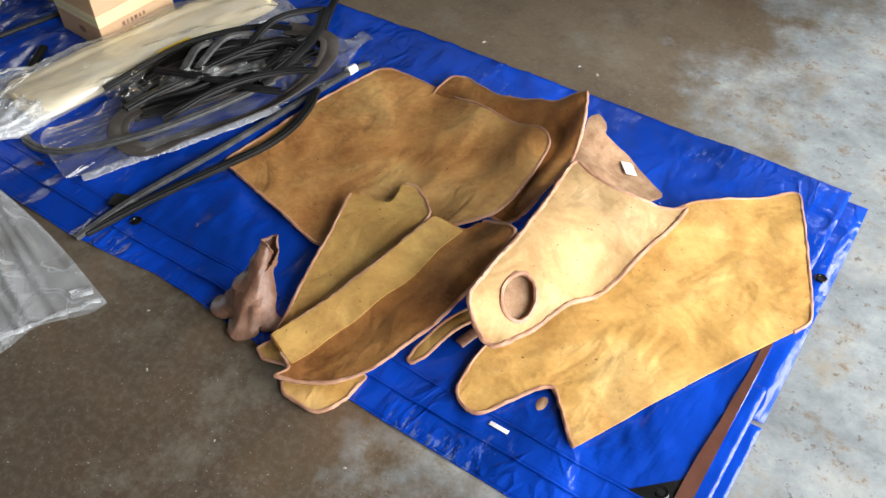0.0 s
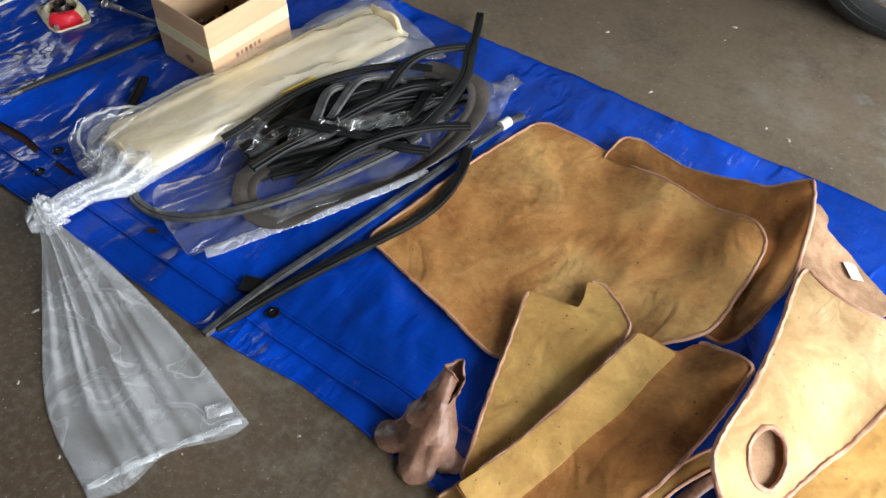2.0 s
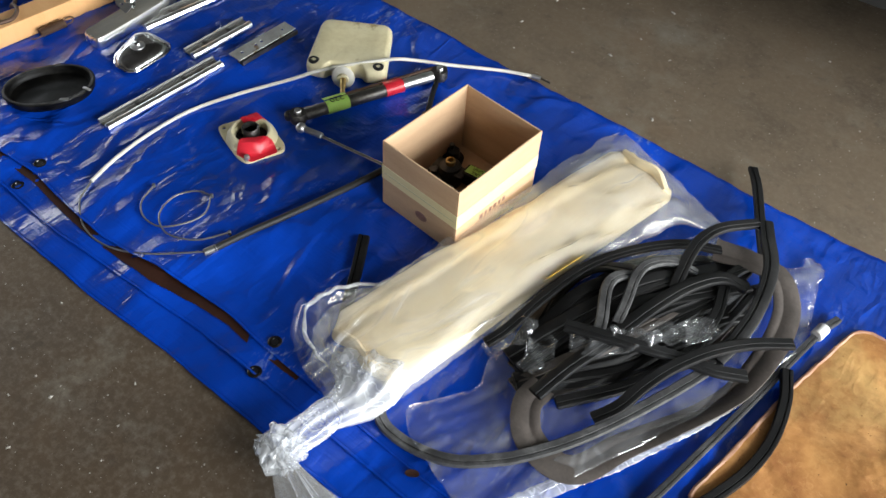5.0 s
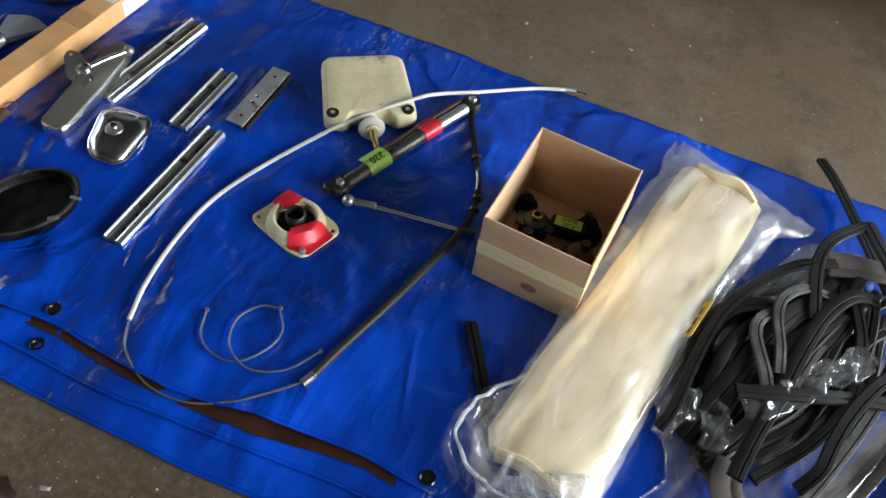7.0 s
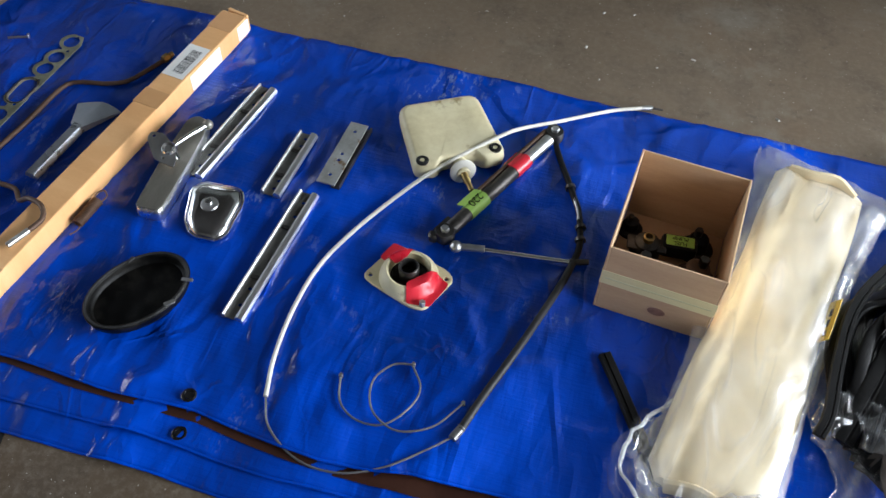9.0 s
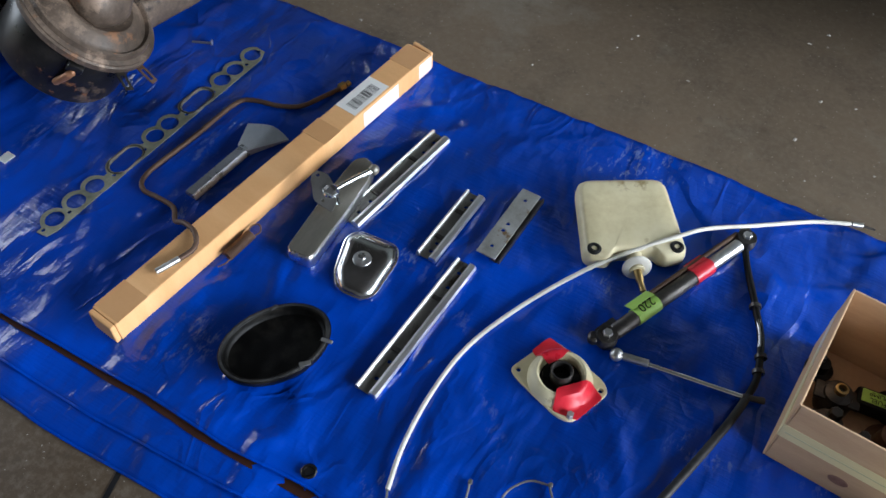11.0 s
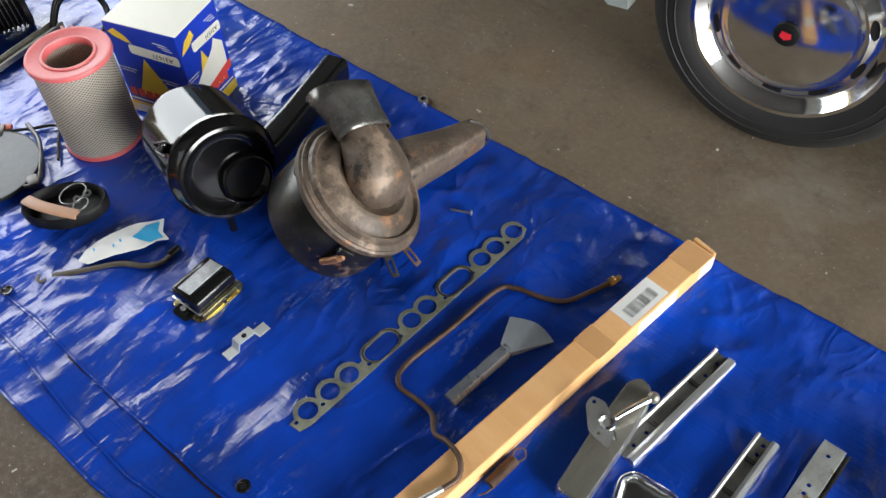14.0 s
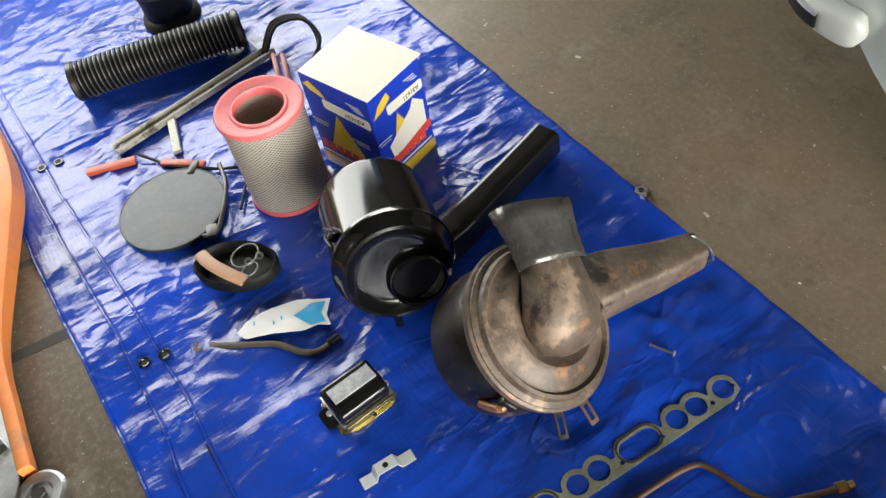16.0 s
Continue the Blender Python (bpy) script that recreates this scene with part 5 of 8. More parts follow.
seal("window_channel", [(-0.068, -0.105, 0.010), (-0.028, 0.045, 0.012), (0.010, 0.160, 0.014), (0.056, 0.290, 0.016), (0.092, 0.400, 0.018), (0.102, 0.496, 0.022), (0.087, 0.590, 0.028), (0.058, 0.66, 0.032)], 0.0125, 0.012, STRIP, "bowed black window channel beside the leather panel")
pad = thing("rubber_pad", pose(-0.088, 0.026, REST - 0.004, 0, 0, 20), "small black rubber pad beside the channel's end", "pad")
part("pad", block(0.05, 0.045, 0.012, 0.004), RUBBER, pad)

# the tangled heap
HEAP = (
    (STRIP_PALE, 0.0125, "wide looped grey-black door seal over a plastic bag", [(-0.53, 0.066, 0.014), (-0.49, 0.045, 0.014), (-0.42, 0.045, 0.018), (-0.347, 0.062, 0.034), (-0.287, 0.106, 0.044), (-0.241, 0.156, 0.050), (-0.181, 0.252, 0.053), (-0.122, 0.383, 0.056), (-0.072, 0.519, 0.060), (-0.055, 0.60, 0.055)]),
    (STRIP, 0.0135, "black door seal with pale edges lying over the heap", [(-0.185, 0.29, 0.062), (-0.158, 0.334, 0.080), (-0.145, 0.395, 0.086), (-0.122, 0.469, 0.089), (-0.079, 0.557, 0.088), (-0.022, 0.631, 0.085), (0.041, 0.689, 0.080)]),
    (STRIP, 0.0145, "flat black rubber strip lying across the heap", [(-0.336, 0.413, 0.098), (-0.253, 0.446, 0.098), (-0.170, 0.483, 0.090), (-0.118, 0.510, 0.078), (-0.057, 0.533, 0.070), (0.000, 0.571, 0.060)]),
    (STRIP, 0.0160, "broad black door seal along the middle of the heap", [(-0.298, 0.256, 0.074), (-0.282, 0.344, 0.078), (-0.255, 0.447, 0.078), (-0.227, 0.577, 0.080), (-0.194, 0.683, 0.080), (-0.148, 0.754, 0.078), (-0.096, 0.768, 0.070)]),
    (STRIP, 0.0120, "black door seal beside the foam", [(-0.445, 0.30, 0.058), (-0.430, 0.347, 0.066), (-0.417, 0.465, 0.070), (-0.393, 0.591, 0.070), (-0.342, 0.696, 0.070), (-0.267, 0.790, 0.068), (-0.19, 0.84, 0.06)]),
    (STRIP, 0.0135, "black rubber strip whose end lies over the foam's bag", [(-0.216, 0.66, 0.075), (-0.231, 0.747, 0.086), (-0.233, 0.812, 0.090), (-0.212, 0.878, 0.088), (-0.155, 0.95, 0.084)]),
    (STRIP, 0.0120, "black door seal with one end past the tarpaulin's edge", [(-0.255, 1.17, 0.030), (-0.215, 1.10, 0.042), (-0.160, 0.99, 0.052), (-0.115, 0.907, 0.052), (-0.067, 0.822, 0.048)]),
    (STRIP, 0.0165, "thick black door seal bent down into the heap", [(-0.145, 0.965, 0.082), (-0.120, 0.915, 0.088), (-0.078, 0.838, 0.090), (-0.054, 0.727, 0.088), (-0.052, 0.63, 0.082), (-0.063, 0.561, 0.070)]),
    (STRIP_PALE, 0.0110, "curved grey-black rubber strip in the heap", [(-0.262, 0.50, 0.078), (-0.273, 0.554, 0.088), (-0.291, 0.625, 0.090), (-0.286, 0.673, 0.090), (-0.250, 0.719, 0.084), (-0.20, 0.735, 0.07)]),
    (STRIP_PALE, 0.0125, "short bent grey-black rubber strip in the heap", [(-0.275, 0.44, 0.076), (-0.287, 0.478, 0.086), (-0.324, 0.559, 0.090), (-0.321, 0.602, 0.088), (-0.300, 0.63, 0.08)]),
    (STRIP, 0.0120, "black rubber strip inside the heap", [(-0.36, 0.30, 0.050), (-0.33, 0.42, 0.062), (-0.30, 0.54, 0.068), (-0.24, 0.66, 0.070), (-0.17, 0.74, 0.066)]),
    (STRIP, 0.0130, "black rubber strip bent round the heap", [(-0.26, 0.28, 0.050), (-0.17, 0.40, 0.060), (-0.12, 0.52, 0.064), (-0.115, 0.66, 0.064), (-0.14, 0.78, 0.060), (-0.11, 0.88, 0.050)]),
)
for mat, w, label, points in HEAP:
    seal("door_seal", points, w, 0.009, mat, label)
seal("weather_strip", [(-0.202, 0.835, 0.060), (-0.128, 0.855, 0.062), (-0.056, 0.858, 0.060), (-0.005, 0.788, 0.054), (0.012, 0.692, 0.046), (0.006, 0.569, 0.040), (-0.018, 0.486, 0.036), (-0.066, 0.386, 0.034), (-0.116, 0.291, 0.034), (-0.150, 0.205, 0.036), (-0.195, 0.176, 0.040), (-0.262, 0.188, 0.048), (-0.303, 0.242, 0.052), (-0.301, 0.297, 0.050)], 0.029, 0.005, FLOCK, "wide brown-grey weather strip round the heap", twist=lambda s: -0.22 + 0.28 * math.sin(9 * s))
seal("rubber_strip", [(-0.845, 0.380, REST), (-0.79, 0.292, REST), (-0.745, 0.215, REST), (-0.70, 0.14, REST)], 0.013, 0.012, RUBBER, "short straight black rubber strip on the tarpaulin")


# dark mass of strips under the loose loops
def seal_heap():
    ob = thing("seal_bundle", pose(-0.23, 0.55, REST), "bundle of dark rubber seals under the loose loops", "rubber seal", "loose rubber seals")
    rnd = random.Random(5)
    turn = pose(0, 0, 0, 0, 0, 66)
    for k in range(36):
        v = rnd.uniform(-0.14, 0.13)
        a, b = rnd.uniform(-0.31, -0.18), rnd.uniform(0.16, 0.33)
        bow = rnd.uniform(-0.06, 0.06)
        z = 0.006 + 0.0016 * k
        pts = [(a + (b - a) * u, v * (1 - 0.5 * abs(2 * u - 1)) + bow * math.sin(math.pi * u) + rnd.uniform(-0.012, 0.012), z * (0.35 + 0.65 * math.sin(math.pi * u)) + rnd.uniform(0, 0.006)) for u in (0, 0.2, 0.4, 0.6, 0.8, 1.0)]
        line = [turn @ p for p in curve(pts, 0.016)]
        flip = rnd.uniform(-0.6, 0.6)
        body = part("strip", sweep(line, strip_section(rnd.uniform(0.016, 0.026), 0.009), twist=lambda u, f=flip: f * math.sin(3 * u)), rnd.choice((RUBBER, RUBBER, RUBBER_BLACK, STRIP, FLOCK)), ob)
        mark_sharp(body, 40)


seal_heap()


def seal_bag():
    ob = thing("plastic_bag", pose(-0.22, 0.42, REST - 0.002), "flat clear plastic bag under the rubber seals", "plastic bag")
    line = rounded([(-0.49, 0.10), (-0.445, 0.055), (-0.245, -0.012), (-0.215, 0.05), (-0.10, 0.285), (0.0, 0.50), (0.065, 0.76), (0.0, 1.0), (-0.05, 0.93), (-0.25, 0.90), (-0.48, 0.42), (-0.40, 0.22)], 0.02)

    def h(x, y):
        d = (x + 0.22) ** 2 / 0.05 + (y - 0.45) ** 2 / 0.2
        along_bag, across = 0.42 * x + 0.91 * y, 0.91 * x - 0.42 * y
        crease = max(0.0, 1 - abs(waves(across * 2.2, along_bag * 0.35, 0.09, 16)) * 3.2)
        return REST + 0.003 + 0.030 * math.exp(-d) + 0.010 * (0.5 + waves(across, along_bag * 0.4, 0.08, 6)) + 0.007 * crease

    bm, rims = sheet(line, h, 0.010, 0.001)
    world_part("bag_body", bm, FILM, ob)
    rolled = curve([(-0.235, 0.025, 0.022), (-0.17, 0.15, 0.026), (-0.095, 0.29, 0.028), (-0.03, 0.44, 0.028), (0.01, 0.55, 0.024)], 0.008)
    world_part("rolled_edge", crumple(crumple(sweep(rolled, ring(0.017, 18, 0.12)), 0.003, 0.06, 3.0), 0.0025, 0.008, 8.0), FILM_THICK, ob, "bright creased plastic edge")
    world_part("corner", crumple(sweep(curve([(0.02, 0.80, 0.02), (0.0, 0.90, 0.03), (-0.01, 0.985, 0.02)], 0.008), ring(0.026, 14, 0.2)), 0.014, 0.03, 9.0), FILM, ob)
    world_part("fold", crumple(sweep(curve([(-0.44, 0.30, 0.05), (-0.41, 0.37, 0.06), (-0.36, 0.38, 0.065), (-0.34, 0.30, 0.06)], 0.008), ring(0.026, 16, 0.35)), 0.022, 0.03, 13.0), FILM, ob)
    world_part("fold", crumple(sweep(curve([(-0.30, 0.40, 0.085), (-0.22, 0.47, 0.092), (-0.15, 0.56, 0.09), (-0.10, 0.62, 0.085)], 0.008), ring(0.026, 16, 0.35)), 0.025, 0.03, 19.0), FILM, ob)


seal_bag()
sticker = thing("yellow_sticker", pose(-0.432, 0.566, 0.062, 0, 0, 77) @ pose(0, 0, 0, -60, 0, 0), "yellow sticker with dark marks on the foam's bag", "sticker")
part("sticker", block(0.11, 0.03, 0.001), CARTON_YELLOW, sticker)
for i, (x, w) in enumerate(((-0.035, 0.018), (-0.008, 0.022), (0.022, 0.02))):
    part("mark", block(w, 0.008, 0.0004, m=pose(x, 0.002, 0.001)), INK_AND_SHADE, sticker)
leaf = thing("red_leaf", pose(-0.393, 0.006, 0.0085, 0, 0, 30), "small red-brown dry leaf on the tarpaulin", "leaf")
part("leaf", sheet(oval(0, 0, 0.014, 0.008, 14), lambda x, y: 6 * x * x + 8 * abs(y) * 0.05, 0.004, 0.0006)[0], TARP_BROWN, leaf)


# ---- cardboard box with parts ----
def cardboard_box():
    w, d, h, t = 0.228, 0.282, 0.195, 0.004
    ob = thing("cardboard_box", pose(-0.766, 0.628, REST - 0.003, 0, 0, -4.3), "open brown cardboard box with cream tape round it", "box")
    walls = (("side_panel", -w / 2, 0, t, d), ("side_panel", w / 2 - t, 0, t, d), ("front_panel", 0, -d / 2, w, t), ("back_panel", 0, d / 2 - t, w, t))
    part("bottom", block(w - 0.01, d - 0.01, 0.004, m=pose(0, 0, 0.001)), CARD, ob, smooth=False)
    for name, x, y, sx, sy in walls:
        cx = x + (t / 2 if sx == t else 0)
        cy = y + (t / 2 if sy == t else 0)
        bm = block(sx - (0 if sx == t else 2 * t + 0.0006), sy - (0.0002 if sx == t else 0), h + (0.001 if sx == t else 0.0), 0.0012, pose(cx, cy, 0))
        part(name, bm, CARD, ob, smooth=False)
    for name, sx, sy, cx, cy in (("tape", w + 0.0016, 0.0008, 0, -d / 2 - 0.0004), ("tape", 0.0008, d, w / 2 + 0.0005, 0), ("tape", 0.0008, d, -w / 2 - 0.0005, 0)):
        part(name, block(sx, sy, 0.040, m=pose(cx, cy, 0.083)), TAPE_CREAM, ob, "cream tape band", smooth=False)
    for i in range(6):
        part("print_bar", block(0.0006, (0.010, 0.006, 0.008)[i % 3], 0.013, m=pose(w / 2 + 0.0006, -0.055 + 0.016 * i, 0.055)), GAITER, ob, smooth=False)
    part("seam", block(w * 0.93, 0.0006, 0.0018, m=pose(0, -d / 2 - 0.0011, 0.101)), surface("tape_seam", [(0.45, 0.44, 0.26), (0.5, 0.48, 0.3)], bump=0), ob, smooth=False)
    part("scuff", moved(lathe([(0, 0), (0.018, 0), (0.018, 0.0005), (0, 0.0005)], 16), pose(0.01, -d / 2 - 0.0003, 0.045, 90, 0, 0) @ Matrix.Diagonal((1, 0.7, 1, 1))), GAITER, ob, "dark scuff")
    return ob


cardboard_box()
pump = thing("fuel_pump", pose(-0.785, 0.660, REST + 0.003, 0, 0, 5) @ Matrix.Diagonal((0.76, 0.76, 0.76, 1)), "old dark fuel pump with a green tape label, in the box", "fuel pump")
part("body", lathe([(0, 0), (0.04, 0), (0.043, 0.008), (0.043, 0.05), (0.036, 0.058), (0.034, 0.07), (0.02, 0.076), (0, 0.078)], 32, pose(-0.035, -0.01, 0)), DARK_STEEL, pump)
part("flange", block(0.11, 0.05, 0.012, 0.005, pose(-0.035, -0.01, 0.05)), DARK_STEEL, pump)
part("inlet", lathe([(0.009, 0), (0.015, 0), (0.016, 0.016), (0.013, 0.018), (0.010, 0.018), (0.009, 0.004)], 24, pose(-0.035, -0.01, 0.075)), BRASS, pump, "brass inlet union")
part("arm", block(0.10, 0.055, 0.05, 0.012, pose(0.055, 0.012, 0.018)), RUBBER, pump)
part("label", block(0.078, 0.036, 0.0012, 0.0004, pose(0.055, 0.012, 0.0685)), GREEN_TAPE, pump, "lime green tape label")
words("lettering", "FUEL\nPUMP", 0.018, pose(0.055, 0.012, 0.0700, 0, 0, 180), INK_AND_SHADE, pump)
for k, (x, y, s) in enumerate(((-0.700, 0.612, 0.036), (-0.815, 0.575, 0.040), (-0.752, 0.565, 0.034), (-0.705, 0.700, 0.030), (-0.850, 0.715, 0.022))):
    lump = thing("engine_part", pose(x, y, REST + 0.002, 0, 0, 40 * k), ("rusty brown cast fitting in the box", "dark oily fitting in the box", "small dark flanged fitting in the box")[min(k, 2)], "engine part", "parts in the box")
    part("casting", lathe([(0, 0), (s * 1.2, 0), (s * 1.25, s * 0.4), (s * 0.8, s * 0.6), (s * 0.7, s * 1.5), (s * 0.4, s * 1.7), (0, s * 1.7)], 24), (RUSTY, DARK_STEEL, RUBBER)[min(k, 2)], lump)
    part("bolt", rod(s * 0.3, s * 0.7, pose(s * 0.2, s * 0.1, s * 1.6), 6), DARK_STEEL, lump)


# ---- chrome strips, mirrors and small fittings ----
def along(a, b, z=REST):
    """The pose at a whose x axis points to b, and the distance."""
    return pose(a[0], a[1], z, 0, 0, math.degrees(math.atan2(b[1] - a[1], b[0] - a[0]))), math.hypot(b[0] - a[0], b[1] - a[1])


BRIGHT = surface("polished_trim_metal", [(0.74, 0.75, 0.76), (0.88, 0.89, 0.90)], (0.22, 0.36), 1.0, scale=10, fine=90, bump=0.03, stretch=(0.2, 1, 1))

GREY_BACK = surface("satin_grey_metal", [(0.12, 0.118, 0.112), (0.22, 0.216, 0.205), (0.32, 0.315, 0.30)], (0.38, 0.55), 0.7, scale=14, bump=0.06, stretch=(0.3, 1, 1), wear=((0.05, 0.040, 0.032), 0.55, 16.0))
DULL_LIP = surface("dull_grey_trim_metal", [(0.30, 0.30, 0.29), (0.44, 0.44, 0.43), (0.56, 0.56, 0.55)], (0.34, 0.5), 1.0, scale=16, fine=110, bump=0.06, stretch=(0.2, 1, 1))
SATIN_OLIVE = surface("satin_warm_grey_metal", [(0.19, 0.18, 0.155), (0.26, 0.25, 0.215), (0.33, 0.315, 0.275)], (0.36, 0.5), 0.7, scale=10, fine=150, bump=0.05, stretch=(0.25, 1, 1))
WORN_CHROME = surface("dull_worn_chrome", [(0.36, 0.36, 0.36), (0.56, 0.56, 0.56)], (0.10, 0.22), 1.0, scale=10, fine=90, bump=0.05)

ZINC_PALE = surface("stained_pale_zinc", [(0.34, 0.34, 0.31), (0.50, 0.51, 0.49), (0.62, 0.64, 0.64)], (0.35, 0.5), 0.7, scale=18, fine=120, bump=0.06, wear=((0.30, 0.21, 0.12), 0.35, 22.0))
PLATE_GREY = surface("scuffed_label_foil", [(0.16, 0.165, 0.17), (0.28, 0.285, 0.29), (0.46, 0.46, 0.46)], (0.3, 0.5), 0.5, scale=40, fine=120, bump=0.1)
OLD_GREY = surface("scuffed_grey_metal", [(0.045, 0.043, 0.04), (0.10, 0.096, 0.09), (0.19, 0.18, 0.165)], (0.16, 0.34), 0.6, scale=9, fine=90, bump=0.12, wear=((0.16, 0.10, 0.065), 0.35, 8.0))
DULL_WIRE = surface("dull_grey_wire", [(0.16, 0.16, 0.155), (0.28, 0.28, 0.27)], (0.35, 0.5), 0.7, scale=30, bump=0.05)
BLADE_STEEL = surface("bluish_bright_steel", [(0.40, 0.45, 0.52), (0.58, 0.62, 0.68)], (0.34, 0.5), 0.55, scale=9, fine=90, bump=0.06)
SCRAPER_STEEL = surface("dark_bright_steel", [(0.30, 0.33, 0.37), (0.50, 0.54, 0.60)], (0.18, 0.34), 0.65, scale=12, fine=90, bump=0.05)
BUMPER = surface("pale_grey_bumper_paint", [(0.36, 0.38, 0.36), (0.44, 0.46, 0.44)], (0.25, 0.4), 0.0, scale=5, bump=0.02)


def channel_strip(a, b, w, label, flat=False):
    """A bright trim channel: a dark bed with holes between two rolled lips, one wide and polished."""
    m, length = along(a, b)
    ob = thing("trim_strip", m, label, "trim strip", "metal trim strips")
    h = w / 2
    if flat:
        holes = [oval(length * k, 0.004, 0.0045, 0.0045, 14) for k in (0.14, 0.38, 0.48, 0.86)]
        part("top_plate", moved(plate([(0, -h * 0.75), (length, -h * 0.75), (length, h), (0, h)], 0.003, holes, 0.0008), pose(0, 0, 0.010)), ZINC_PALE, ob, "flat zinc-grey plate", smooth=False)
        part("rail", (sweep([Vector((0.002, -h * 0.72, 0)), Vector((length - 0.002, -h * 0.72, 0))], [(-0.010, 0.0), (0.011, 0.0), (0.011, 0.012), (0.007, 0.012), (0.007, 0.003), (-0.006, 0.003), (-0.006, 0.0085), (-0.010, 0.0085)])), DARK_STEEL, ob, smooth=False)
        return ob
    holes = [oval(length * k, 0.0, 0.0045, 0.0045, 14) for k in (0.10, 0.22, 0.80, 0.92)]
    part("bed", moved(plate([(0, -h * 0.8), (length, -h * 0.8), (length, h * 0.8), (0, h * 0.8)], 0.002, holes), pose(0, 0, 0.003)), GREY_BACK, ob, "dull grey inner bed with screw holes", smooth=False)
    ends = [Vector((0, 0, 0)), Vector((length, 0, 0))]
    part("lip", sweep([p + Vector((0, h * 0.84, 0)) for p in ends], [(-0.004, 0), (0.004, 0), (0.004, 0.011), (0.001, 0.014), (-0.003, 0.012), (-0.004, 0.006)]), DULL_LIP, ob, "narrow dull lip", smooth=False)
    part("lip", sweep([p + Vector((0, -h * 0.66, 0)) for p in ends], [(-h * 0.34, 0), (h * 0.34, 0), (h * 0.42, 0.006), (h * 0.30, 0.013), (-h * 0.05, 0.0155), (-h * 0.30, 0.0135), (-h * 0.36, 0.008)]), BRIGHT, ob, "wide polished lip", smooth=False)
    for k in (0.30, 0.7):
        part("clip", block(0.010, w * 0.5, 0.004, 0.001, pose(length * k, 0.002, 0.005)), DARK_STEEL, ob)
    return ob


channel_strip((-1.580, 0.230), (-1.561, 0.590), 0.047, "long chromed trim strip lying channel side up")
channel_strip((-1.836, 0.560), (-1.793, 0.885), 0.052, "chromed trim strip half under the interior mirror")
channel_strip((-1.643, 0.560), (-1.635, 0.766), 0.047, "short chromed trim strip")
channel_strip((-1.532, 0.626), (-1.525, 0.832), 0.052, "short flat zinc-grey plate on a dark rail", flat=True)


def interior_mirror():
    m, length = along((-1.868, 0.412), (-1.888, 0.722), REST)
    ob = thing("interior_mirror", m, "interior rear-view mirror lying face down, metal back up", "mirror")
    line = rounded([(0.0, -0.030), (0.012, -0.036), (length * 0.5, -0.038), (length - 0.055, -0.036), (length - 0.012, -0.022), (length, 0.006), (length - 0.020, 0.026), (length * 0.55, 0.032), (0.010, 0.028), (0.0, 0.020)], 0.016)
    bm = bmesh.new()
    pts = even(line, 0.008)
    rings = [[bm.verts.new(((p.x - length / 2) * k + length / 2, p.y * (2 * k - 1), z)) for p in pts] for k, z in ((0.985, 0.0), (1.0, 0.004), (1.0, 0.022), (0.992, 0.029), (0.972, 0.033))]
    n = len(pts)
    for a, b in zip(rings, rings[1:]):
        for i in range(n):
            bm.faces.new((a[i], a[(i + 1) % n], b[(i + 1) % n], b[i]))
    bm.faces.new(rings[-1])
    bm.faces.new(rings[0][::-1])
    part("shell", bm, BRIGHT, ob, "bright metal rim")
    part("back_plate", moved(plate([((p.x - length / 2) * 0.965 + length / 2, p.y * 0.90) for p in line], 0.0014, (), 0.0006), pose(0, 0, 0.0332)), SATIN_OLIVE, ob, "satin warm-grey metal back", smooth=False)
    part("arm", tube([(length * 0.86, -0.034, 0.046), (length * 0.70, -0.014, 0.056), (length * 0.55, 0.004, 0.060)], 0.0072, 0.02, taper=lambda s: 1.0 - 0.25 * s), CHROME, ob, "chromed arm")
    part("arm_tip", tube([(length * 0.55, 0.004, 0.060), (length * 0.46, -0.022, 0.052)], 0.0048, 0.02), CHROME, ob, "chromed stub")
    bm = bmesh.new()
    bmesh.ops.create_uvsphere(bm, u_segments=18, v_segments=12, radius=0.0125, matrix=pose(length * 0.87, -0.036, 0.046))
    part("ball_joint", bm, SATIN_OLIVE, ob, "worn ball joint")
    foot = plate(rounded([(-0.012, -0.030), (0.030, -0.026), (0.064, 0.020), (0.060, 0.048), (0.040, 0.050), (-0.004, 0.018)], 0.008), 0.003, [oval(0.052, 0.038, 0.0042, 0.0042, 12), oval(0.004, 0.000, 0.004, 0.004, 12), oval(0.036, -0.010, 0.004, 0.004, 12)])
    f = part("mounting_foot", moved(foot, pose(length * 0.42, 0.012, 0.055, 10, -14, 0)), DULL_LIP, ob, "chromed three-hole mounting foot", smooth=False)
    part("socket", lathe([(0.006, 0), (0.017, 0), (0.019, 0.006), (0.014, 0.013), (0.008, 0.010)], 24, pose(length * 0.52, 0.010, 0.056, 10, -14, 0)), CHROME, f, "chromed socket")


interior_mirror()


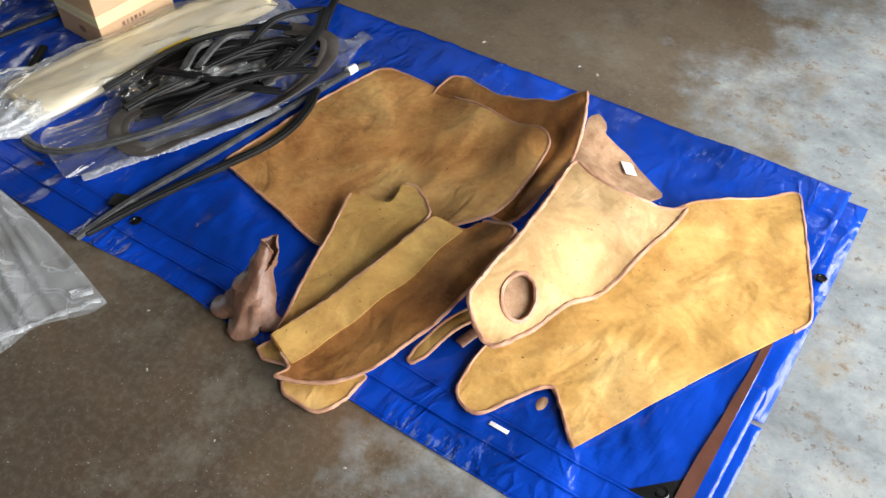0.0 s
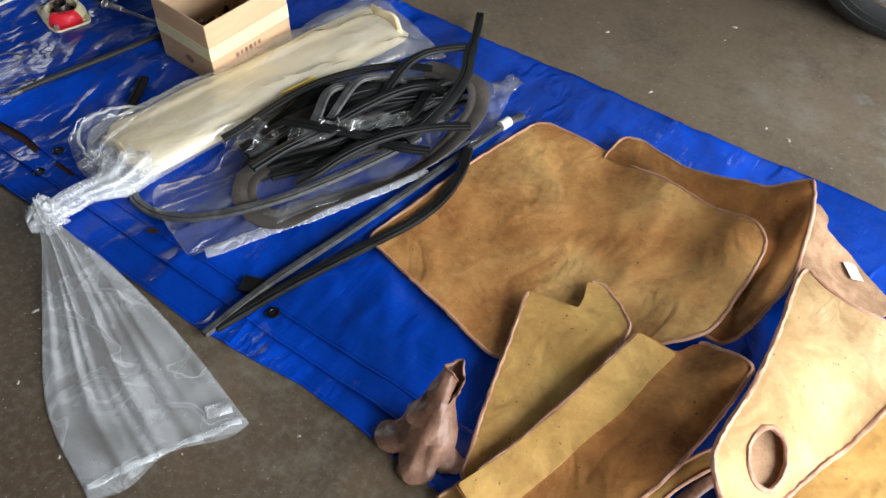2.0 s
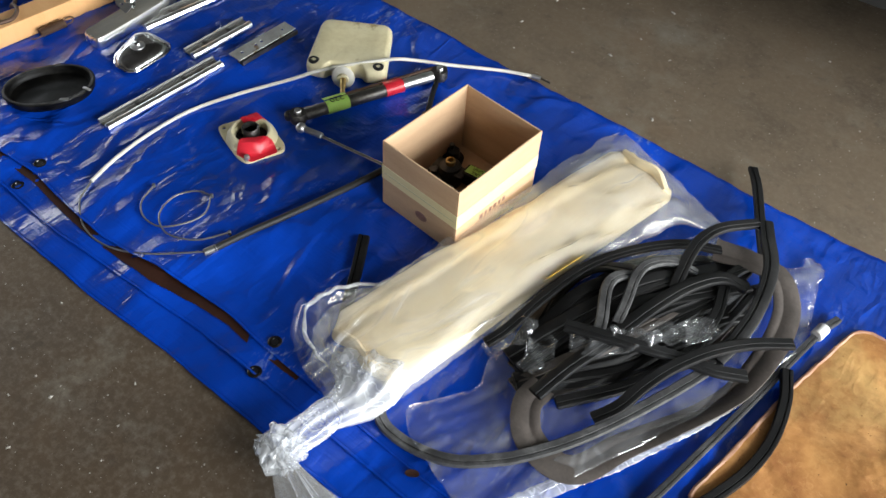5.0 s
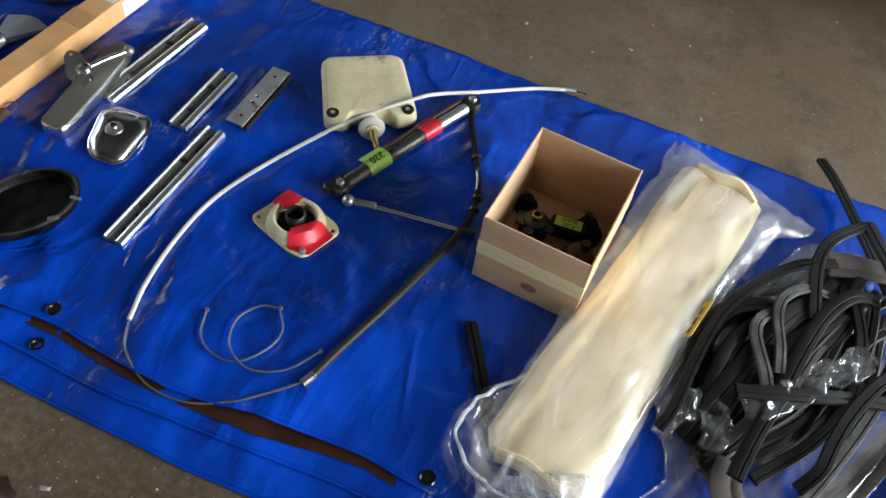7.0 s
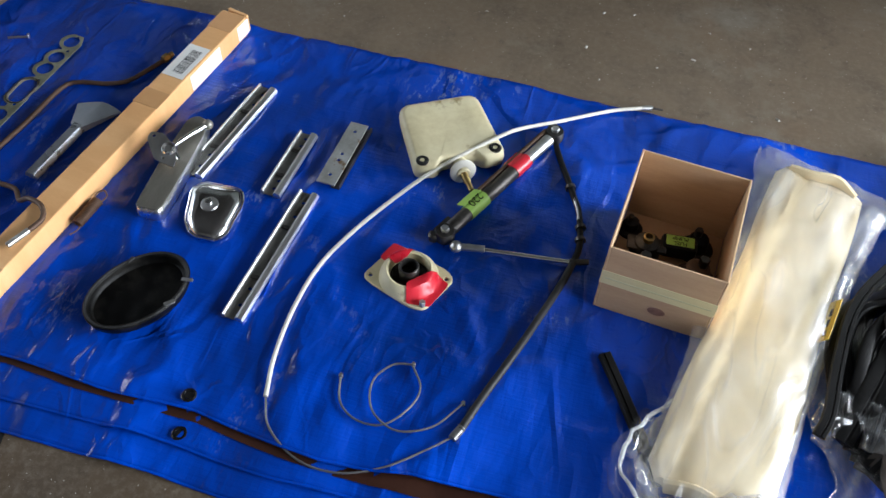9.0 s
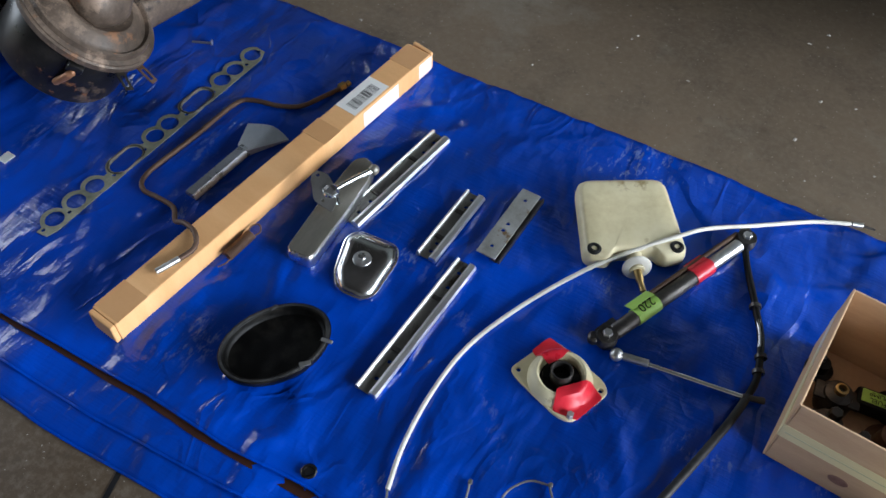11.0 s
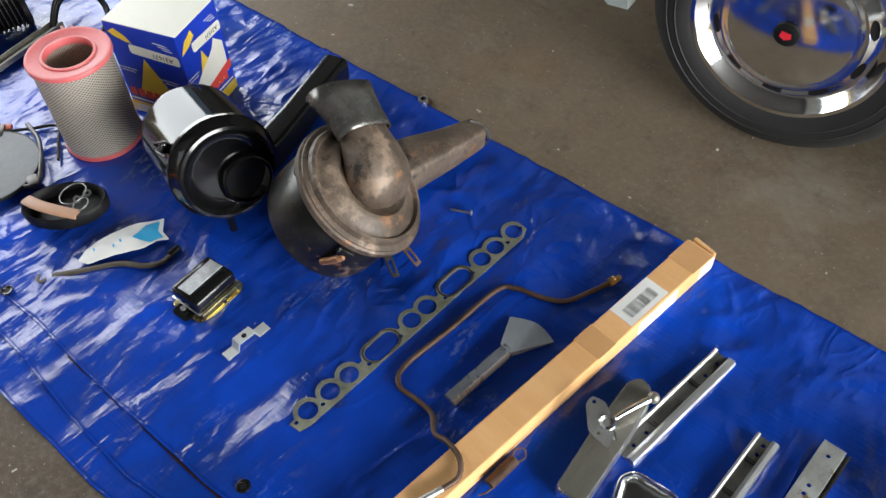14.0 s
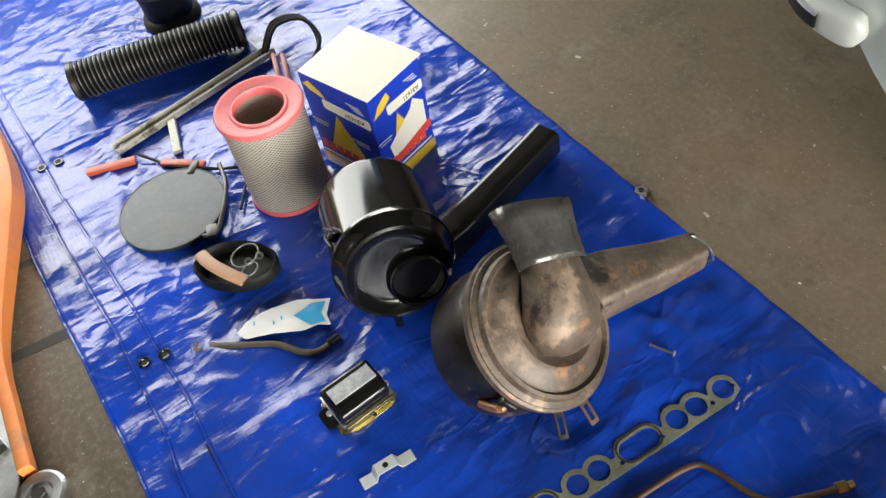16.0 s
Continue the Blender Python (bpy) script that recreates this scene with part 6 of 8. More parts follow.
def door_mirror():
    ob = thing("door_mirror", pose(-1.748, 0.470, REST), "chromed door-mirror back with a central stud", "mirror")
    line = rounded([(-0.068, 0.052), (-0.05, 0.078), (0.040, 0.084), (0.058, 0.052), (0.062, -0.045), (0.045, -0.068), (-0.004, -0.072), (-0.038, -0.042)], 0.022)
    bm = bmesh.new()
    rings = []
    pts = even(line, 0.012)
    for k, z in ((1.0, 0.0), (1.0, 0.006), (0.96, 0.012), (0.85, 0.019), (0.65, 0.024), (0.4, 0.0265), (0.15, 0.0275)):
        rings.append([bm.verts.new((p.x * k, p.y * k, z)) for p in pts])
    n = len(pts)
    for a, b in zip(rings, rings[1:]):
        for i in range(n):
            bm.faces.new((a[i], a[(i + 1) % n], b[(i + 1) % n], b[i]))
    bm.faces.new(rings[-1])
    part("shell", bm, WORN_CHROME, ob)
    part("rim", sweep([Vector((p.x, p.y, 0.004)) for p in pts], ring(0.004, 8), True), CHROME, ob)
    part("stud_seat", lathe([(0, 0), (0.020, 0), (0.019, 0.004), (0.012, 0.006), (0, 0.006)], 28, pose(0.002, 0.006, 0.026)), STEEL, ob)
    part("stud", lathe([(0.003, 0.004), (0.0085, 0.003), (0.008, 0.011), (0.0045, 0.012), (0.0035, 0.004)], 20, pose(0.002, 0.006, 0.028)), CHROME, ob)


door_mirror()


def rubber_bowl():
    ob = thing("rubber_bowl", pose(-1.782, 0.2235, REST, 0, 0, 60) @ Matrix.Diagonal((1, 1, 0.58, 1)), "oval black rubber headlamp bowl lying open side up", "rubber bowl")
    def loop(k, z, inset=0.0):
        return [Vector(((0.1135 * k - inset) * math.cos(a), (0.0815 * k - inset) * math.sin(a), z + 0.0015 * math.sin(3 * a))) for a in (2 * math.pi * i / 64 for i in range(64))]
    bm = bmesh.new()
    steps = ((0.84, 0.0, 0), (0.93, 0.005, 0), (0.975, 0.020, 0), (0.985, 0.036, 0), (1.0, 0.041, 0), (1.0, 0.046, 0), (0.985, 0.0485, 0), (1.0, 0.0485, 0.008), (1.0, 0.046, 0.0105), (1.0, 0.042, 0.011), (0.985, 0.024, 0.011), (0.95, 0.017, 0.012), (0.55, 0.015, 0.0), (0.12, 0.0155, 0.0))
    rings = [[bm.verts.new(p) for p in loop(*k)] for k in steps]
    for a, b in zip(rings, rings[1:]):
        for i in range(64):
            bm.faces.new((a[i], a[(i + 1) % 64], b[(i + 1) % 64], b[i]))
    bm.faces.new(rings[-1])
    bm.faces.new(rings[0][::-1])
    part("bowl", bm, BOWL_RUBBER, ob)
    part("bead", sweep(loop(0.99, 0.0480, 0.004), ring(0.0029, 8), True), RUBBER_GREY, ob, "chalky grey rolled rim")
    part("clip", block(0.010, 0.022, 0.006, 0.0015, pose(0.030, -0.0735, 0.047, 0, 0, 75)), DULL_WIRE, ob, "small steel clip")
    part("clip", block(0.008, 0.024, 0.005, 0.0015, pose(0.088, -0.048, 0.047, 0, 0, 40)), STEEL, ob, "small steel clip")
    part("clip", block(0.007, 0.016, 0.005, 0.0015, pose(0.030, 0.073, 0.047, 0, 0, 100)), RUBBER_GREY, ob)


rubber_bowl()


def coil_spring():
    m, length = along((-2.000, 0.335), (-1.990, 0.440), REST)
    ob = thing("coil_spring", m, "small rusty brown coil spring with a hooked end", "spring")
    turns = 17
    pts = [Vector((0.012 + (length - 0.032) * i / (turns * 14), 0.0105 * math.cos(2 * math.pi * i / 14), 0.012 + 0.0105 * math.sin(2 * math.pi * i / 14))) for i in range(turns * 14)]
    part("coil", sweep(pts, ring(0.0021, 6), up=(1, 0, 0)), RUSTY, ob)
    part("hook", tube([(length - 0.022, 0.008, 0.012), (length - 0.006, 0.012, 0.016), (length + 0.006, 0.0, 0.018), (length - 0.004, -0.012, 0.014), (length - 0.018, -0.008, 0.010)], 0.0019, 0.004, 6), RUSTY, ob)
    part("hook", tube([(0.014, -0.008, 0.010), (0.0, -0.006, 0.006), (-0.016, 0.002, 0.004)], 0.0019, 0.004, 6), RUSTY, ob)


coil_spring()


def long_box():
    m, length = along((-2.088, 0.086), (-1.966, 1.088), REST - 0.002)
    ob = thing("long_carton", m, "long narrow light-brown cardboard carton with a barcode label", "box")
    w, h = 0.068, 0.056
    part("carton", block(length - 0.016, w, h, 0.003, pose(length / 2 - 0.002, 0, 0)), CARD_LIGHT, ob, smooth=False)
    part("end_flap", block(0.012, w * 0.96, h * 0.94, 0.003, pose(0.000, 0, 0.002)), CARD_LIGHT, ob, smooth=False)
    part("end_flap", block(0.010, w * 0.9, h * 0.9, 0.003, pose(length + 0.001, -0.003, 0.004, 0, 0, -6)), CARD_LIGHT, ob, smooth=False)
    part("tape", block(0.075, w + 0.001, 0.0006, m=pose(0.050, 0, h + 0.0001)), TAPE_BROWN, ob, "brown tape over the end", smooth=False)
    part("tape", block(0.055, w + 0.001, 0.0006, m=pose(length * 0.63, 0, h + 0.0001)), TAPE_BROWN, ob, "brown tape band", smooth=False)
    part("tape", block(0.07, w + 0.001, 0.0006, m=pose(length - 0.05, 0, h + 0.0001)), TAPE_BROWN, ob, "brown tape band", smooth=False)
    label = part("label", block(0.125, w * 0.88, 0.0007, 0.0002, pose(length * 0.775, 0.002, h + 0.0002)), PAPER, ob, "white barcode label", smooth=False)
    rnd = random.Random(3)
    x = length * 0.775 - 0.046
    while x < length * 0.775 + 0.046:
        k = rnd.choice((0.0008, 0.0013, 0.0020))
        part("barcode_bar", block(k, w * 0.42, 0.0004, m=pose(x, -0.002, h + 0.0009)), INK_AND_SHADE, label, smooth=False)
        x += k + rnd.choice((0.0014, 0.0022, 0.0034))
    part("label", block(0.13, 0.0007, h * 0.8, 0.0002, pose(length * 0.80, -w / 2 - 0.0004, h * 0.08)), PAPER, ob, "torn white label on the side", smooth=False)
    part("label", block(0.05, 0.0007, h * 0.75, 0.0002, pose(length - 0.03, -w / 2 - 0.0004, h * 0.1)), PAPER, ob, "white sticker at the end", smooth=False)


long_box()

# ---- brake pipe, scraper, gasket, bracket ----
pipe = thing("brake_pipe", pose(-2.25, 0.45, REST), "bent rusty brown metal brake pipe with a brass nut", "pipe")
pipe_line = [(-2.083, 0.909, 0.016), (-2.108, 0.850, 0.016), (-2.134, 0.798, 0.016), (-2.180, 0.772, 0.016), (-2.245, 0.755, 0.016), (-2.274, 0.722, 0.016), (-2.288, 0.58, 0.016), (-2.303, 0.445, 0.016), (-2.281, 0.403, 0.016), (-2.235, 0.400, 0.017), (-2.185, 0.394, 0.020), (-2.146, 0.360, 0.034), (-2.105, 0.350, 0.064), (-2.062, 0.336, 0.073), (-2.038, 0.305, 0.073), (-2.048, 0.262, 0.073)]
world_part("tube", tube(pipe_line, 0.0058, 0.01), RUSTY, pipe)
world_part("tube_end", rod(0.0066, 0.052, look((-2.046, 0.268, 0.0735), (-2.066, 0.215, 0.0735)) @ pose(0, 0, 0, 180, 0, 0), 16), ZINC, pipe, "bare silver tube end")
world_part("nut", rod(0.0105, 0.018, look((-2.089, 0.897, 0.018), (-2.079, 0.925, 0.018)) @ pose(0, 0, 0, 180, 0, 0), 6), BRASS, pipe, "brass union nut")
world_part("flare", rod(0.007, 0.012, look((-2.081, 0.915, 0.018), (-2.075, 0.935, 0.018)) @ pose(0, 0, 0, 180, 0, 0), 14), BRASS, pipe)


def scraper():
    m, length = along((-2.178, 0.442), (-2.158, 0.615), REST)
    ob = thing("metal_scraper", m, "bright metal trim piece with a wide triangular end", "scraper")
    part("handle", sweep([Vector((0, 0, 0)), Vector((length, 0, 0.004))], [(-0.017, 0), (0.017, 0), (0.017, 0.004), (0.010, 0.015), (-0.010, 0.015), (-0.017, 0.004)]), SCRAPER_STEEL, ob, smooth=False)
    # fan: thick at the handle, thin along its curved far edge, with a fold down its middle
    head = bmesh.new()
    n, levels = 10, []
    for z_near, z_far in ((0.002, 0.003), (0.019, 0.0065)):
        near = [head.verts.new((length - 0.008, 0.015 * (1 - 2 * i / n), z_near)) for i in range(n + 1)]
        far = [head.verts.new((length + 0.074 + 0.016 * math.sin(math.pi * i / n) - 0.010 * (1 - 2 * i / n), 0.056 * (1 - 2 * i / n), z_far + (0.005 * (1 - abs(1 - 2 * i / n)) if z_near > 0.01 else 0))) for i in range(n + 1)]
        levels.append((near, far))
        for i in range(n):
            head.faces.new((near[i], near[i + 1], far[i + 1], far[i]))
    (a, b), (c, d) = levels
    for i in range(n):
        head.faces.new((b[i], b[i + 1], d[i + 1], d[i]))
        head.faces.new((a[i], a[i + 1], c[i + 1], c[i]))
    for k in (0, n):
        head.faces.new((a[k], b[k], d[k], c[k]))
    part("blade", head, BLADE_STEEL, ob, "flared steel end", smooth=False)


scraper()


def manifold_gasket():
    m, length = along((-2.392, 0.196), (-2.350, 0.920), REST - 0.001)
    ob = thing("manifold_gasket", m, "grey-green manifold gasket with a row of ports", "gasket")
    at = [0.047, 0.108, 0.162, 0.258, 0.350, 0.399, 0.493, 0.583, 0.630, 0.696]
    half = [0, 0, 0, 0.022, 0, 0, 0.022, 0, 0, 0]
    r = 0.0215
    def lobe(s, extra):
        best = -0.004
        for a, h in zip(at, half):
            d = max(0.0, abs(s - a) - h)
            if d < r + extra:
                best = max(best, math.sqrt((r + extra) ** 2 - d * d))
        return best
    n = 150
    upper = [(length * i / n, max(0.004, lobe(length * i / n, 0.0095))) for i in range(n + 1)]
    line = [(0.004, -0.024), (0.03, -0.030), (length - 0.03, -0.030), (length - 0.002, -0.018)] + upper[::-1]
    holes = []
    for a, h in zip(at, half):
        ring_pts = []
        for i in range(26):
            t = 2 * math.pi * i / 26
            ring_pts.append((a + math.copysign(h, math.cos(t)) * (1 if h else 0) + r * math.cos(t), r * 0.98 * math.sin(t)))
        holes.append(ring_pts)
    for s in (0.012, 0.0775, 0.209, 0.304, 0.444, 0.538, 0.66, length - 0.010):
        holes.append(oval(s, -0.012 if s > 0.02 and s < length - 0.02 else -0.004, 0.005, 0.005, 12))
    part("gasket", plate(line, 0.0022, holes), GASKET, ob, smooth=False)
    for a, h in zip(at, half):
        if h:
            loop = [Vector((a + math.copysign(h, math.cos(t)) + (r + 0.004) * math.cos(t), (r + 0.004) * math.sin(t), 0.0026)) for t in (2 * math.pi * (i + 0.5) / 32 for i in range(32))]
            part("port_ring", sweep(loop, ring(0.0016, 6), True), DARK_STEEL, ob, "dark crimped port ring")


manifold_gasket()

brk = thing("hat_bracket", pose(-2.617, 0.278, REST, 0, 0, 86), "small bent zinc-plated bracket", "bracket")
prof = [(-0.058, 0.0), (-0.030, 0.0), (-0.022, 0.022), (0.018, 0.022), (0.026, 0.0), (0.056, 0.0)]
bm = bmesh.new()
vs = [[bm.verts.new((x, y, z + k)) for x, z in prof] for y, k in ((-0.0125, 0.0), (0.0125, 0.0))]
for i in range(len(prof) - 1):
    bm.faces.new((vs[0][i], vs[0][i + 1], vs[1][i + 1], vs[1][i]))
strap_ob = part("strap", bm, surface("bright_zinc_strap", [(0.62, 0.66, 0.66), (0.74, 0.78, 0.78)], (0.35, 0.5), 0.5, bump=0.05), brk, smooth=False)
mod = strap_ob.modifiers.new("thickness", "SOLIDIFY")
mod.thickness = 0.0024
part("bolt_hole", lathe([(0, 0), (0.006, 0), (0.006, 0.0004), (0, 0.0004)], 16, pose(-0.002, 0, 0.0236)), INK_AND_SHADE, brk)


# ---- washer tank, damper, cable and control gear ----
def washer_tank():
    ob = thing("washer_tank", pose(-1.313, 0.855, REST, 0, 0, 32), "square aged cream plastic washer tank with a spout", "tank")
    line = rounded([(-0.108, -0.105), (-0.100, 0.105), (0.100, 0.105), (0.112, -0.105), (0.06, -0.115), (0.045, -0.095), (-0.045, -0.095), (-0.06, -0.115)], [0.02, 0.03, 0.03, 0.02, 0.01, 0.01, 0.01, 0.01])
    bm = bmesh.new()
    pts = even(line, 0.014)
    rings = [[bm.verts.new((p.x * k, p.y * k, z)) for p in pts] for k, z in ((0.93, 0.0), (0.99, 0.006), (1.0, 0.022), (0.985, 0.036), (0.94, 0.044), (0.86, 0.047), (0.5, 0.044), (0.15, 0.043))]
    n = len(pts)
    for a, b in zip(rings, rings[1:]):
        for i in range(n):
            bm.faces.new((a[i], a[(i + 1) % n], b[(i + 1) % n], b[i]))
    bm.faces.new(rings[-1])
    bm.faces.new(rings[0][::-1])
    part("tank", bm, PLASTIC_CREAM, ob)
    for x in (-0.086, 0.088):
        g = part("grommet", lathe([(0.005, 0.003), (0.005, 0.0), (0.014, 0.0), (0.015, 0.004), (0.010, 0.007), (0.006, 0.005)], 24, pose(x, -0.090, 0.043)), RUBBER, ob, "black rubber grommet")
        part("hole", lathe([(0, 0), (0.006, 0), (0.006, 0.0006), (0, 0.0006)], 16, pose(x, -0.090, 0.0455)), INK_AND_SHADE, g)
    part("neck", rod(0.017, 0.05, pose(0.0, -0.085, 0.024, 90, 0, 0), 24), PLASTIC_CREAM, ob)
    part("flange", lathe([(0.012, 0), (0.030, 0), (0.031, 0.003), (0.028, 0.006), (0.014, 0.007)], 32, pose(0.0, -0.126, 0.028, 78, 0, 0)), NYLON, ob, "white nylon flange")
    part("spout", lathe([(0.0, 0), (0.0085, 0), (0.0085, 0.028), (0.0065, 0.032), (0.0065, 0.052), (0.004, 0.054), (0, 0.054)], 18, pose(0.0, -0.128, 0.026, 102, 0, 8)), BRASS, ob, "brown brass spout")


washer_tank()


def damper():
    m, length = along((-1.240, 0.548), (-1.070, 0.945), REST + 0.018)
    ob = thing("steering_damper", m, "oily steel steering damper marked with green and red tape", "damper")
    axis = pose(0, 0, 0, 0, 90, 0)
    part("body", lathe([(0, 0.035), (0.012, 0.035), (0.0165, 0.04), (0.0165, 0.285), (0.0135, 0.29), (0.0135, 0.40), (0, 0.402)], 28, axis), DARK_STEEL, ob)
    part("sleeve", rod(0.0145, 0.12, pose(0.285, 0, 0, 0, 90, 0), 28), STEEL, ob, "bare steel sleeve")
    part("side_rod", rod(0.0055, 0.27, pose(0.15, 0.021, 0.006, 0, 90, 0), 14), RUSTY, ob, "brown side rod")
    for x, k in ((0.018, 1), (length - 0.005, -1)):
        eye = part("end_eye", lathe([(0.007, -0.014), (0.020, -0.014), (0.022, -0.008), (0.022, 0.008), (0.020, 0.014), (0.007, 0.014)], 28, pose(x, 0, 0)), DARK_STEEL, ob, "bolted end eye")
        part("bolt", rod(0.010, 0.012, pose(x, 0, 0.010), 6), STEEL, eye)
        part("fork", block(0.05, 0.018, 0.010, 0.003, pose(x + 0.02 * k, 0.020, -0.010)), DARK_STEEL, ob)
        part("lug", lathe([(0, 0), (0.012, 0), (0.013, 0.014), (0.008, 0.020), (0, 0.02)], 18, pose(x - 0.018 * k, 0.016, -0.012)), DARK_STEEL, ob)
    part("tape", lathe([(0.0169, 0), (0.0178, 0), (0.0178, 0.062), (0.0169, 0.062)], 32, pose(0.095, 0, 0, 0, 90, 0)), GREEN_TAPE, ob, "lime green tape with black numbers")
    part("tape_tail", block(0.062, 0.024, 0.0009, m=pose(0.126, 0.020, 0.012, -28, 0, 0)), GREEN_TAPE, ob)
    words("lettering", "220", 0.026, pose(0.126, 0.003, 0.0186, 0, 0, 180), INK_AND_SHADE, ob)
    part("tape", lathe([(0.0171, 0), (0.0180, 0), (0.0180, 0.052), (0.0171, 0.052)], 32, pose(0.262, 0, 0, 0, 90, 0)), RED_TAPE, ob, "red tape band")
    part("tape_tail", block(0.05, 0.02, 0.0009, m=pose(0.288, 0.020, 0.010, -25, 0, 0)), RED_TAPE, ob)


damper()

link = thing("ball_link", pose(-1.205, 0.542, REST), "thin bright steel link rod with a ball end", "link rod")
bm = bmesh.new()
bmesh.ops.create_uvsphere(bm, u_segments=20, v_segments=14, radius=0.0135, matrix=pose(0.004, 0.0, 0.014))
part("ball", bm, STEEL, link)
part("rod", tube([(0.01, 0.003, 0.013), (0.12, 0.020, 0.011), (0.245, 0.040, 0.008)], 0.0055, 0.02), CHROME, link)
part("collar", rod(0.008, 0.05, pose(0.016, 0.003, 0.0135, 0, 88, 10), 18), STEEL, link)
part("tip", tube([(0.245, 0.040, 0.008), (0.285, 0.052, 0.008)], 0.0065, 0.01), DARK_STEEL, link)

hose = thing("control_hose", pose(-1.0, 0.5, REST), "black sheathed control hose with metal joints", "hose")
world_part("upper_hose", tube([(-1.066, 0.925, 0.022), (-1.045, 0.880, 0.018), (-1.010, 0.815, 0.016), (-0.985, 0.765, 0.016), (-0.970, 0.735, 0.016), (-0.955, 0.680, 0.016), (-0.947, 0.630, 0.016), (-0.950, 0.590, 0.016)], 0.0072, 0.012, 12), RUBBER, hose, "black rubber hose")
world_part("joint", tube([(-0.985, 0.765, 0.017), (-0.970, 0.733, 0.017), (-0.962, 0.705, 0.017)], 0.0062, 0.01), STEEL, hose, "bare steel joint")
for a in ((-1.003, 0.800), (-0.957, 0.690), (-0.951, 0.655)):
    world_part("band", lathe([(0.0085, 0), (0.012, 0.001), (0.012, 0.009), (0.0085, 0.010)], 18, pose(a[0], a[1], 0.016, 90, 0, 25)), DARK_STEEL, hose)
world_part("lower_hose", tube([(-0.950, 0.590, 0.017), (-0.968, 0.500, 0.018), (-1.010, 0.345, 0.018), (-1.050, 0.215, 0.017), (-1.072, 0.135, 0.016)], 0.0080, 0.02, 14), RUBBER_GREY, hose, "thick dusty dark sheath")
world_part("end_fitting", rod(0.0085, 0.03, look((-1.070, 0.142, 0.016), (-1.086, 0.105, 0.012)) @ pose(0, 0, 0, 180, 0, 0), 16), DULL_WIRE, hose, "dull end fitting")

cable = thing("white_cable", pose(-1.3, 0.6, REST), "long curved off-white sheathed control cable", "cable")
sheath = [(-0.885, 1.112, 0.020), (-0.961, 1.072, 0.022), (-1.072, 0.980, 0.036), (-1.148, 0.912, 0.052), (-1.192, 0.858, 0.060), (-1.294, 0.742, 0.045), (-1.362, 0.656, 0.020), (-1.425, 0.527, 0.015), (-1.463, 0.409, 0.015), (-1.472, 0.291, 0.015), (-1.463, 0.176, 0.015), (-1.443, 0.090, 0.015)]
world_part("sheath", tube(sheath, 0.0047, 0.012, 12), CABLE_WHITE, cable)
world_part("ferrule", tube([(-0.885, 1.112, 0.020), (-0.862, 1.122, 0.018)], 0.0062, 0.01), ZINC, cable)
world_part("tip", tube([(-0.862, 1.122, 0.018), (-0.835, 1.130, 0.012)], 0.0026, 0.01, 8), DARK_STEEL, cable, "dark wire tip")
world_part("inner_wire", tube([(-1.443, 0.090, 0.014), (-1.412, 0.034, 0.013), (-1.340, -0.008, 0.010), (-1.260, -0.010, 0.010), (-1.184, 0.024, 0.012), (-1.118, 0.082, 0.013), (-1.084, 0.116, 0.014)], 0.0022, 0.01, 8), DULL_WIRE, cable, "thin steel inner wire")
loose = thing("loose_wire", pose(-1.22, 0.16, REST), "loose curl of thin grey wire with crimped ends", "wire")
world_part("wire", tube([(-1.324, 0.174, 0.014), (-1.306, 0.124, 0.012), (-1.265, 0.098, 0.012), (-1.213, 0.103, 0.013), (-1.176, 0.152, 0.014), (-1.170, 0.198, 0.014), (-1.200, 0.241, 0.015)], 0.0021, 0.008, 8), DULL_WIRE, loose)
world_part("wire", tube([(-1.200, 0.241, 0.015), (-1.235, 0.230, 0.015), (-1.260, 0.191, 0.015), (-1.255, 0.147, 0.016), (-1.230, 0.113, 0.018), (-1.181, 0.098, 0.016), (-1.122, 0.128, 0.014), (-1.083, 0.188, 0.016)], 0.0021, 0.008, 8), DULL_WIRE, loose)
for p in ((-1.324, 0.176), (-1.198, 0.242), (-1.082, 0.190)):
    world_part("crimp", rod(0.0040, 0.010, pose(p[0], p[1], 0.010), 12), DULL_WIRE, loose)


